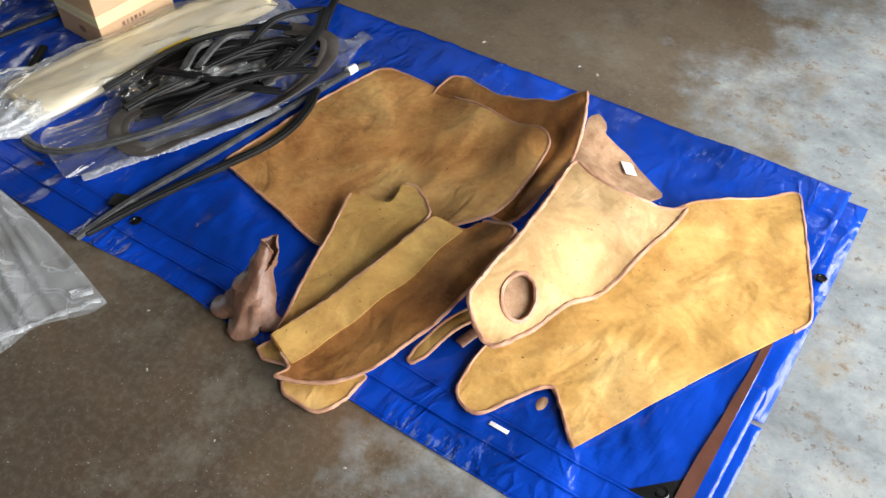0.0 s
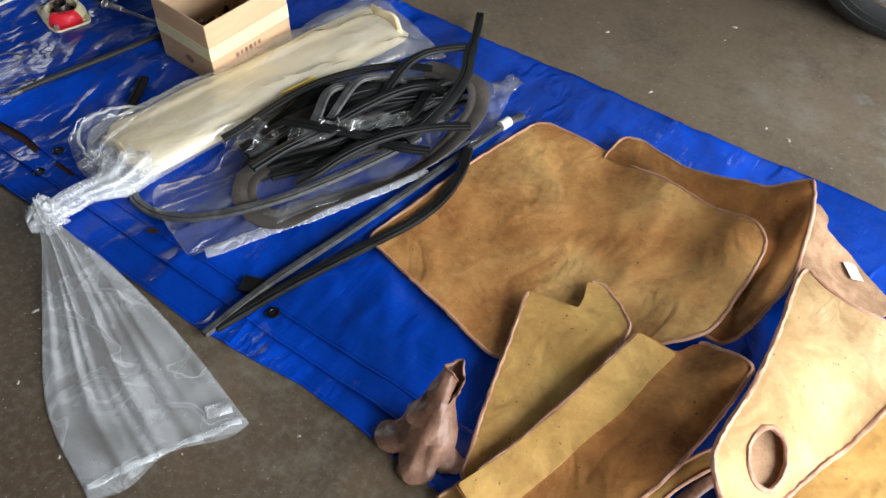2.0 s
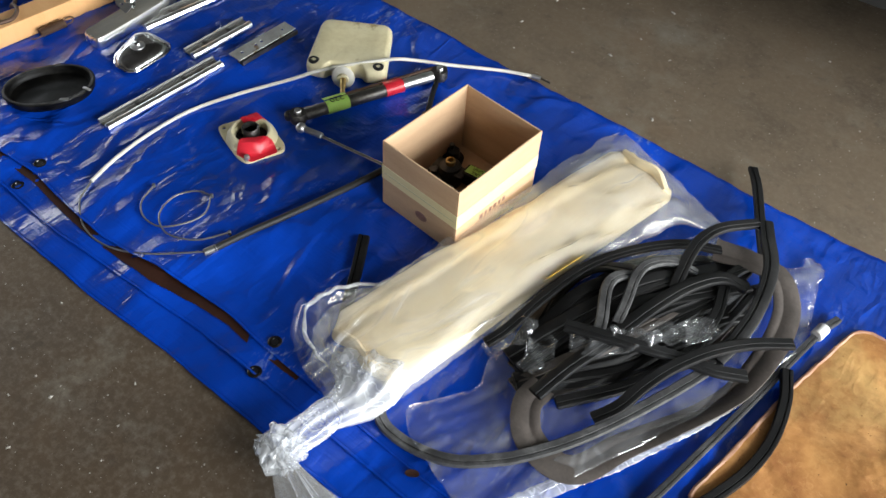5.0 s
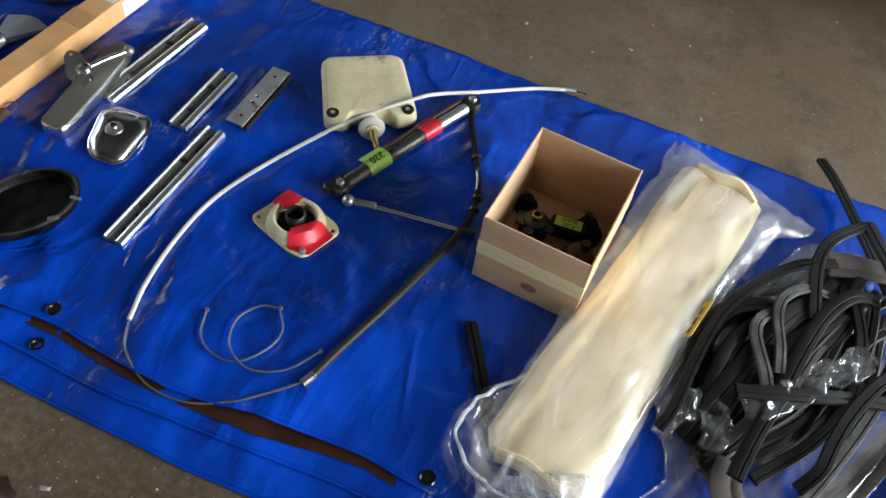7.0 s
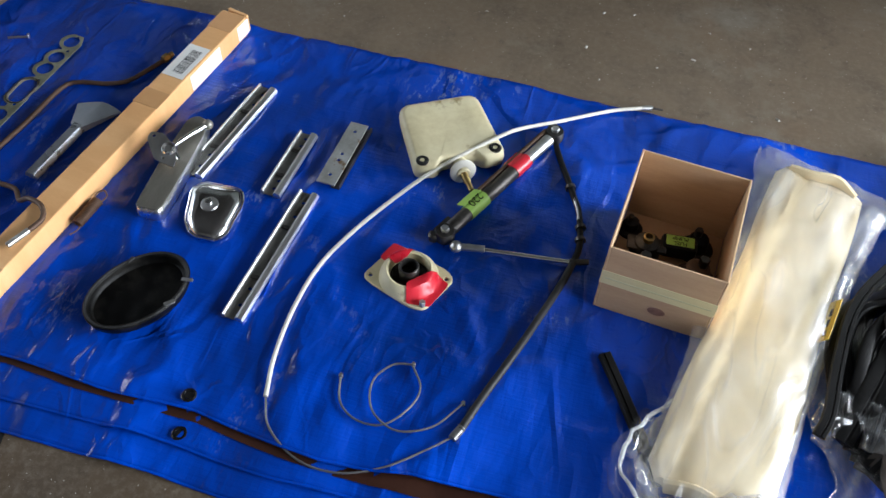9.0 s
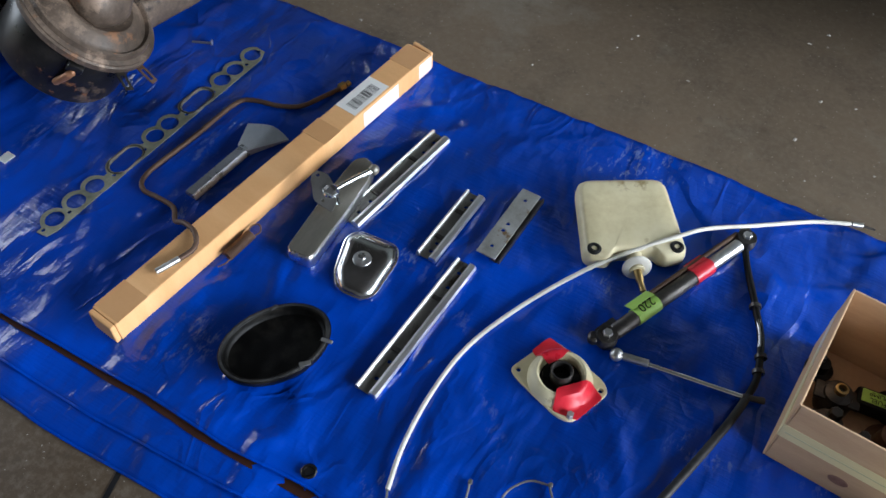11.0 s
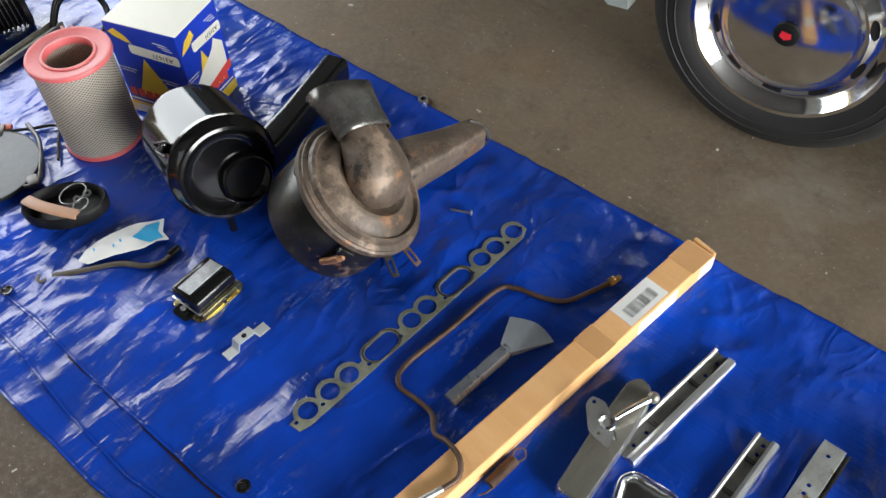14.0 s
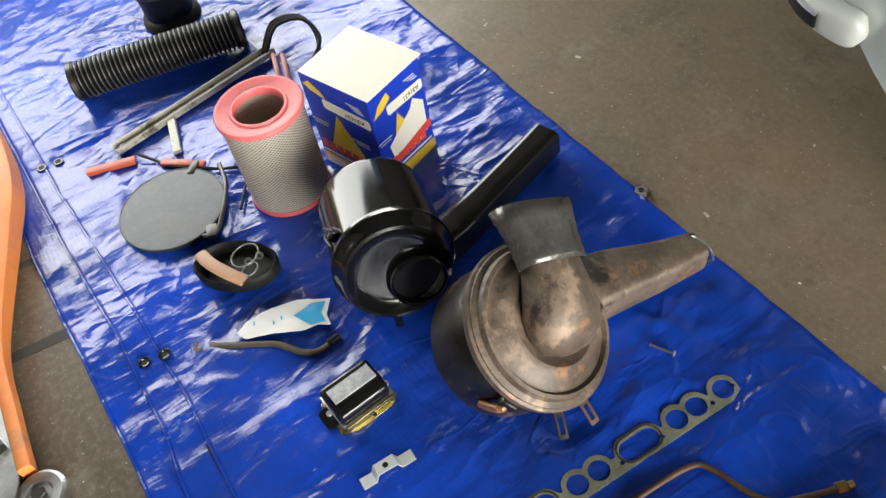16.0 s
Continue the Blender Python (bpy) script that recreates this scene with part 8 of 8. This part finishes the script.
def shoe():
    ob = thing("horn_button_tray", pose(-3.255, 0.257, REST, 0, 0, 48), "black oval tray with a brown strap and loose steel rings", "tray")
    def loop(k, z):
        return [Vector((0.105 * k * math.cos(a), 0.066 * k * math.sin(a), z)) for a in (2 * math.pi * i / 48 for i in range(48))]
    bm = bmesh.new()
    rings = [[bm.verts.new(p) for p in loop(k, z)] for k, z in ((0.88, 0.0), (0.98, 0.010), (1.0, 0.034), (0.95, 0.042), (0.88, 0.036), (0.82, 0.014), (0.1, 0.012))]
    for a, b in zip(rings, rings[1:]):
        for i in range(48):
            bm.faces.new((a[i], a[(i + 1) % 48], b[(i + 1) % 48], b[i]))
    bm.faces.new(rings[-1])
    bm.faces.new(rings[0][::-1])
    part("tray", bm, RUBBER, ob)
    part("strap", sweep(curve([(-0.095, 0.022, 0.040), (-0.06, -0.008, 0.046), (-0.01, -0.034, 0.045), (0.04, -0.052, 0.040)], 0.01), ring(0.016, 12, 0.3)), surface("tan_strap", [(0.38, 0.20, 0.12), (0.50, 0.29, 0.18)], (0.5, 0.65), bump=0.15), ob, "tan leather strap")
    for x, y, r, z in ((0.022, 0.016, 0.034, 0.046), (0.045, -0.022, 0.020, 0.044)):
        part("steel_ring", sweep([Vector((x + r * math.cos(a), y + r * math.sin(a), z + 0.006 * math.cos(a))) for a in (2 * math.pi * i / 36 for i in range(36))], ring(0.0017, 8), True), DULL_WIRE, ob, "steel ring")
    for x, y in ((0.03, 0.006), (0.052, 0.024)):
        part("washer", lathe([(0.004, 0), (0.010, 0), (0.010, 0.003), (0.004, 0.003)], 18, pose(x, y, 0.034, 20, 14, 0)), STEEL, ob)


shoe()

disc = thing("round_mirror", pose(-3.545, 0.206, REST, 0, 0, 40), "round truck mirror with grey glass and a dark rim", "mirror")
part("shell", lathe([(0, 0), (0.125, 0), (0.135, 0.006), (0.1375, 0.013), (0.1372, 0.0172), (0.1345, 0.0178), (0.1335, 0.016)], 64), RUBBER_GREY, disc, "dark rim")
part("glass", lathe([(0, 0.0168), (0.134, 0.0168), (0.134, 0.014), (0, 0.014)], 64), MIRROR, disc, "dusty grey mirror glass", smooth=False)
part("arm", tube([(0.122, -0.07, 0.014), (0.155, -0.06, 0.018), (0.150, 0.0, 0.03), (0.118, 0.085, 0.03), (0.06, 0.16, 0.02)], 0.006, 0.012), DARK_STEEL, disc, "bent dark arm")
part("hinge", block(0.028, 0.04, 0.022, 0.005, pose(0.142, -0.055, 0.004, 0, 0, 25)), DARK_STEEL, disc)
part("hinge", block(0.022, 0.05, 0.016, 0.005, pose(-0.01, 0.140, 0.004, 0, 0, 10)), DARK_STEEL, disc)


def wiper_arm():
    m, length = along((-3.862, 0.165), (-3.930, 0.690), REST)
    ob = thing("wiper_linkage", m, "dirty grey metal wiper linkage bar with orange handles", "linkage")
    sec = [(-0.020, 0), (0.020, 0), (0.020, 0.016), (0.014, 0.018), (0.011, 0.006), (-0.011, 0.006), (-0.014, 0.018), (-0.020, 0.016)]
    part("bar", sweep([Vector((0, 0, 0.004)), Vector((length, 0, 0.010))], sec), GREY_BAKELITE, ob, smooth=False)
    for x in (0.02, 0.20, 0.32):
        part("rivet", lathe([(0, 0), (0.009, 0), (0.008, 0.006), (0, 0.008)], 16, pose(x, 0.0, 0.009)), DARK_STEEL, ob)
    part("side_arm", sweep([Vector((0.17, -0.015, 0.006)), Vector((0.115, -0.145, 0.004))], [(-0.012, 0), (0.012, 0), (0.010, 0.012), (-0.010, 0.012)]), GREY_BAKELITE, ob, smooth=False)
    return ob


wiper_arm()
for a, b, w, label in (((-3.840, 0.070), (-3.790, 0.196), 0.013, "orange-red plastic strip handle"), ((-3.730, 0.248), (-3.640, 0.338), 0.011, "orange-red plastic sleeve on a wire")):
    m, length = along(a, b)
    h = thing("orange_handle", m, label, "handle", "orange handles")
    part("handle", block(length, w * 2, 0.014, 0.004, pose(length / 2, 0, 0)), ORANGE_RED, h)
lw = thing("black_lead", pose(-3.70, 0.32, REST), "thin black electric lead on the tarpaulin", "lead")
world_part("lead", tube([(-3.80, 0.21, 0.020), (-3.755, 0.235, 0.018), (-3.69, 0.27, 0.018), (-3.60, 0.36, 0.018), (-3.55, 0.42, 0.016), (-3.49, 0.385, 0.016), (-3.43, 0.345, 0.018)], 0.0042, 0.012, 8), RUBBER, lw)
coil = thing("coiled_lead", pose(-3.88, 0.74, REST), "coiled black cable with pinkish tails", "lead")
for k in range(3):
    world_part("loop", tube([(-3.93 + 0.01 * k, 0.66, 0.03), (-3.975 + 0.012 * k, 0.73, 0.075), (-3.93 + 0.01 * k, 0.80, 0.085), (-3.86 + 0.012 * k, 0.81, 0.055), (-3.80, 0.78 - 0.015 * k, 0.016)], 0.0055, 0.012, 8), RUBBER, coil)
for k in range(2):
    world_part("tail", tube([(-3.90 + 0.02 * k, 0.68 + 0.02 * k, 0.03), (-3.82 + 0.02 * k, 0.655 + 0.02 * k, 0.04), (-3.74 + 0.02 * k, 0.625 + 0.02 * k, 0.016)], 0.007, 0.012, 8), surface("pink_sleeve", [(0.42, 0.16, 0.13), (0.52, 0.22, 0.18)], (0.5, 0.6), bump=0.05), coil, "pinkish sleeve")


def bellows():
    a, b = Vector((-4.165, 0.165, 0.068)), Vector((-4.030, 0.655, 0.068))
    length = (b - a).length
    ob = thing("ribbed_hose", pose(a.x, a.y, REST), "black ribbed flexible air hose with wire turns", "hose")
    m = Matrix.Translation(a) @ (b - a).to_track_quat("Z", "Y").to_matrix().to_4x4()
    n = 33
    prof = [(0.048, 0), (0.053, 0), (0.055, 0.012), (0.053, 0.022)]
    for i in range(n):
        z = 0.024 + (length - 0.048) * i / n
        step = (length - 0.048) / n
        prof += [(0.046, z + step * 0.1), (0.047, z + step * 0.3), (0.0545, z + step * 0.55), (0.0545, z + step * 0.75), (0.047, z + step * 0.98)]
    prof += [(0.053, length - 0.022), (0.055, length - 0.012), (0.053, length), (0.047, length), (0.046, length - 0.02)]
    world_part("hose", moved(lathe(prof, 48), m), RUBBER, ob)
    for z in (0.010, length - 0.010):
        world_part("clamp", moved(lathe([(0.055, z - 0.006), (0.0575, z - 0.006), (0.0575, z + 0.006), (0.055, z + 0.006)], 48), m), DARK_STEEL, ob, "dull hose clamp")
    helix = [m @ Vector((0.0550 * math.cos(t), 0.0550 * math.sin(t), 0.024 + (length - 0.048) * t / (2 * math.pi * n))) for t in (2 * math.pi * i / 20 for i in range(20 * n))]
    world_part("wire", sweep(helix, ring(0.0015, 6)), DULL_WIRE, ob, "thin spiral wire")
    for z in (0.004, length - 0.004):
        # black discs close the hose ends, as the shade within
        world_part("opening", moved(lathe([(0, z), (0.047, z), (0.047, z + 0.0005), (0, z + 0.0005)], 32), m), INK_AND_SHADE, ob)


bellows()
boot = thing("rubber_boot", pose(-4.33, 0.53, REST, 0, 0, 20), "black rubber air-intake boot standing on the tarpaulin", "boot")
part("boot", lathe([(0.085, 0), (0.092, 0.004), (0.088, 0.02), (0.076, 0.03), (0.078, 0.10), (0.088, 0.12), (0.088, 0.15), (0.078, 0.155), (0.072, 0.14), (0.07, 0.02)], 48), RUBBER, boot)
part("clamp", lathe([(0.0885, 0.122), (0.0905, 0.122), (0.0905, 0.136), (0.0885, 0.136)], 48), DARK_STEEL, boot)
# black disc for the shade at the bottom of the boot
part("inside", lathe([(0, 0.03), (0.071, 0.03), (0.071, 0.031), (0, 0.031)], 32), INK_AND_SHADE, boot)
screw = thing("small_screw", pose(-2.49, 0.86, REST, 0, 0, 25), "small steel screw on the tarpaulin", "screw")
part("shank", rod(0.0028, 0.05, pose(-0.025, 0, 0.004, 0, 90, 0), 10), STEEL, screw)
part("head", rod(0.0075, 0.004, pose(0.025, 0, 0.006, 0, 90, 0), 14), STEEL, screw)
nut = thing("loose_nut", pose(-2.835, 1.118, 0.0, 0, 0, 10), "rusty nut and washer on the concrete", "nut")
part("washer", lathe([(0.012, 0), (0.024, 0), (0.024, 0.004), (0.012, 0.004)], 28), RUSTY, nut)
part("nut", lathe([(0.008, 0.004), (0.016, 0.004), (0.016, 0.014), (0.008, 0.014)], 6), STEEL, nut)


# ---- orange-edged jack on the floor ----
def floor_jack():
    ob = thing("floor_jack", pose(-3.4, -0.32, 0.0), "steel floor jack with worn orange side rails", "jack")
    rail = curve([(-4.35, -0.11, 0.06), (-4.10, -0.115, 0.065), (-3.88, -0.130, 0.068), (-3.70, -0.185, 0.065), (-3.40, -0.282, 0.06), (-3.20, -0.305, 0.055), (-3.055, -0.318, 0.05)], 0.02)
    world_part("side_rail", sweep(rail, [(-0.021, -0.045), (0.021, -0.045), (0.024, -0.03), (0.024, 0.012), (0.014, 0.020), (-0.014, 0.020), (-0.024, 0.012), (-0.024, -0.03)], taper=lambda s: 1.35 - 0.75 * ease(0.25, 0.95, s) + 0.35 * math.exp(-((s - 0.22) / 0.12) ** 2)), ORANGE, ob, "worn orange side rail")
    side = plate(rounded([(-3.46, -0.285), (-3.05, -0.335), (-3.00, -0.36), (-3.02, -0.62), (-3.46, -0.62)], 0.03), 0.006)
    world_part("side_plate", moved(side, pose(0, 0, 0.040)), STEEL, ob, "bright steel plate", smooth=False)
    for x, y in ((-3.39, -0.315), (-3.25, -0.345), (-3.17, -0.375), (-3.38, -0.42)):
        world_part("rivet", lathe([(0, 0), (0.014, 0), (0.012, 0.006), (0, 0.008)], 18, pose(x, y, 0.046)), ZINC, ob)
    world_part("bright_bar", block(0.07, 0.16, 0.004, 0.001, pose(-3.14, -0.42, 0.047, 0, 0, 15)), CHROME, ob)
    world_part("wheel", lathe([(0.0, 0), (0.050, 0), (0.055, 0.006), (0.055, 0.030), (0.048, 0.036), (0.030, 0.034), (0.026, 0.028), (0, 0.028)], 40, pose(-2.995, -0.315, 0.002)), STEEL, ob, "round steel caster")
    world_part("wheel_bolt", rod(0.016, 0.012, pose(-2.995, -0.315, 0.030), 6), DARK_STEEL, ob)
    world_part("frame", span(-3.46, -0.62, 0.0, -3.04, -0.345, 0.038, 0.006), DARK_STEEL, ob)


floor_jack()


# ---- the parked car behind ----
def car_wheel(parent, x, y):
    """One road wheel whose outer face looks to -y, at the parent's x and y."""
    turn = pose(x, y, 0.343, 90, 0, 0)
    tyre = part("tyre", lathe([(0.222, 0.0), (0.234, 0.010), (0.262, 0.024), (0.300, 0.024), (0.324, 0.012), (0.341, -0.010), (0.343, -0.03), (0.343, -0.165), (0.334, -0.188), (0.30, -0.198), (0.23, -0.19)], 72, turn), TYRE, parent, "black tyre")
    for r in (0.270, 0.292):
        part("sidewall_line", lathe([(r, 0.0235), (r + 0.002, 0.0265), (r + 0.004, 0.0235)], 72, turn), TYRE, tyre)
    rim = part("rim", lathe([(0.240, 0.004), (0.236, 0.012), (0.226, 0.012), (0.218, 0.004), (0.205, -0.018), (0.198, -0.022), (0.186, -0.014), (0.170, -0.004), (0.160, -0.006), (0.150, -0.012), (0.0, -0.012)], 72, turn), CHROME, parent, "chromed steel rim")
    for i in range(10):
        a = 2 * math.pi * (i + 0.5) / 10
        # flat black ovals stand for the shaded slots
        part("vent_slot", moved(lathe([(0, 0), (0.020, 0), (0.020, 0.001), (0, 0.001)], 18), turn @ pose(0.180 * math.cos(a), 0.180 * math.sin(a), -0.0095, 0, 0, math.degrees(a)) @ pose(0, 0, 0, 0, 32, 0) @ Matrix.Diagonal((0.5, 1.25, 1, 1))), INK_AND_SHADE, rim, smooth=False)
    cap = part("hub_cap", lathe([(0.150, -0.010), (0.146, 0.006), (0.125, 0.012), (0.06, 0.018), (0.035, 0.020), (0.0, 0.021)], 64, turn), CHROME, parent, "mirror-bright hub cap")
    part("centre_badge", lathe([(0.028, 0.020), (0.030, 0.026), (0.024, 0.030), (0, 0.031)], 32, turn), INK_AND_SHADE, cap, "dark centre badge")
    part("badge_mark", moved(plate([(-0.014, -0.005), (0.0, -0.012), (0.014, -0.004), (0.012, 0.008), (-0.010, 0.010)], 0.001), turn @ pose(0, 0, 0.0306)), RED_TAPE, cap, "red badge mark", smooth=False)


car = thing("parked_car", pose(-2.06, 1.540, 0.0, 0, 0, 5.0), "silver-green car with chromed wheels parked on the concrete", "car")
arch_f = [(0.40 * math.cos(t), 0.335 + 0.40 * math.sin(t)) for t in [math.pi * (1.06 - 1.12 * i / 16) for i in range(17)]]
arch_r = [(2.85 + 0.40 * math.cos(t), 0.335 + 0.40 * math.sin(t)) for t in [math.pi * (1.06 - 1.12 * i / 16) for i in range(17)]]
outline = [(-0.78, 0.52), (-0.62, 0.43), (-0.52, 0.32), (-0.45, 0.255)] + arch_f + [(0.46, 0.26), (0.60, 0.27), (0.66, 0.37), (2.38, 0.37)] + arch_r + [(3.35, 0.32), (3.62, 0.42), (3.68, 0.60), (3.64, 0.86), (3.30, 0.92), (2.75, 1.36), (1.35, 1.40), (0.85, 0.98), (-0.45, 0.86), (-0.76, 0.74)]
body = plate(outline, 1.58)
part("body", moved(body, pose(0, 1.56, 0, 90, 0, 0)), CAR_PAINT, car, "silver-green body", smooth=False)
part("underbody", span(-0.6, 0.25, 0.20, 3.4, 1.35, 0.42), UNDERBODY, car, smooth=False)
part("wheel_arch", span(-0.42, 0.21, 0.25, 0.42, 0.30, 0.72), UNDERBODY, car, smooth=False)
part("wheel_arch", span(2.43, 0.21, 0.25, 3.27, 0.30, 0.72), UNDERBODY, car, smooth=False)
part("sill", sweep([Vector((0.66, 0.03, 0.30)), Vector((2.40, 0.03, 0.30))], [(-0.03, -0.05), (0.03, -0.05), (0.04, 0.0), (0.03, 0.065), (-0.03, 0.065), (-0.04, 0.0)]), UNDERBODY, car, "black sill", smooth=False)
bumper_line = curve([(-0.545, -0.040, 0.410), (-0.61, -0.040, 0.410), (-0.69, -0.015, 0.410), (-0.77, 0.06, 0.410), (-0.84, 0.22, 0.410), (-0.88, 0.7, 0.410), (-0.84, 1.4, 0.410)], 0.012)
section = [(0.025 * math.copysign(abs(math.cos(a)) ** 0.6, math.cos(a)), 0.038 * math.copysign(abs(math.sin(a)) ** 0.6, math.sin(a))) for a in (2 * math.pi * i / 24 for i in range(24))]
bumper = part("front_bumper", sweep(bumper_line, section, taper=lambda s: 0.30 + 0.70 * math.sqrt(max(0.0, 1 - (1 - min(1.0, s / 0.022)) ** 2))), BUMPER, car, "pale painted bumper")
outer = []
for a, b in zip(bumper_line[7:], bumper_line[8:]):
    side = (b - a).normalized().cross(Vector((0, 0, 1)))
    outer.append(a - side * 0.026)
part("bumper_groove", sweep(outer, [(-0.004, -0.020), (0.004, -0.020), (0.004, 0.014), (-0.004, 0.014)]), RUBBER, bumper, "dark groove along the bumper")
part("bumper_strip", sweep(outer, [(-0.006, 0.010), (0.006, 0.010), (0.007, 0.014), (0.004, 0.019), (-0.006, 0.019)]), BRIGHT, bumper, "chromed strip")
part("rear_bumper", sweep(curve([(3.55, -0.06, 0.385), (3.70, 0.0, 0.385), (3.76, 0.2, 0.385), (3.76, 1.4, 0.385)], 0.04), [(-0.015, -0.06), (0.015, -0.06), (0.03, 0.0), (0.015, 0.06), (-0.015, 0.06)]), CHROME, car, "chromed bumper")
for x, y in ((0.0, 0.0), (2.84, 0.03)):
    car_wheel(car, x, y)

# ---- grit on the concrete ----
rnd = random.Random(11)
grit = bmesh.new()
for _ in range(300):
    x, y = rnd.uniform(-4.4, 1.9), rnd.choice((rnd.uniform(1.16, 2.2), rnd.uniform(-0.9, -0.16)))
    s = rnd.choice((0.0018, 0.0026, 0.004))
    g = pose(x, y, 0.0, 0, 0, rnd.uniform(0, 360)) @ Matrix.Diagonal((s * rnd.uniform(0.8, 2.2), s, s * 0.7, 1))
    vs = [grit.verts.new(g @ Vector(p)) for p in ((-1, -1, 0), (1, -0.8, 0), (1.1, 1, 0), (-0.9, 0.9, 0), (-0.2, 0.1, 1.2))]
    for a, b in ((0, 1), (1, 2), (2, 3), (3, 0)):
        grit.faces.new((vs[a], vs[b], vs[4]))
    grit.faces.new(vs[3::-1])
tagged(part("floor_grit", grit, surface("pale_grit", [(0.22, 0.2, 0.17), (0.5, 0.47, 0.42)], (0.7, 0.9), bump=0), smooth=False), "pale grit and crumbs on the concrete", "grit", kind="stuff")
fallen = thing("red_leaf", pose(-1.44, -0.27, 0.0, 0, 0, -15), "small red-brown dry leaf on the concrete", "leaf")
part("leaf", sheet(rounded_list([(-0.028, -0.004), (-0.006, -0.014), (0.026, -0.006), (0.03, 0.004), (0.004, 0.008), (-0.012, 0.016)], 0.004), lambda x, y: 0.0015 + 4 * x * x, 0.006, 0.0006)[0], TARP_BROWN, fallen)
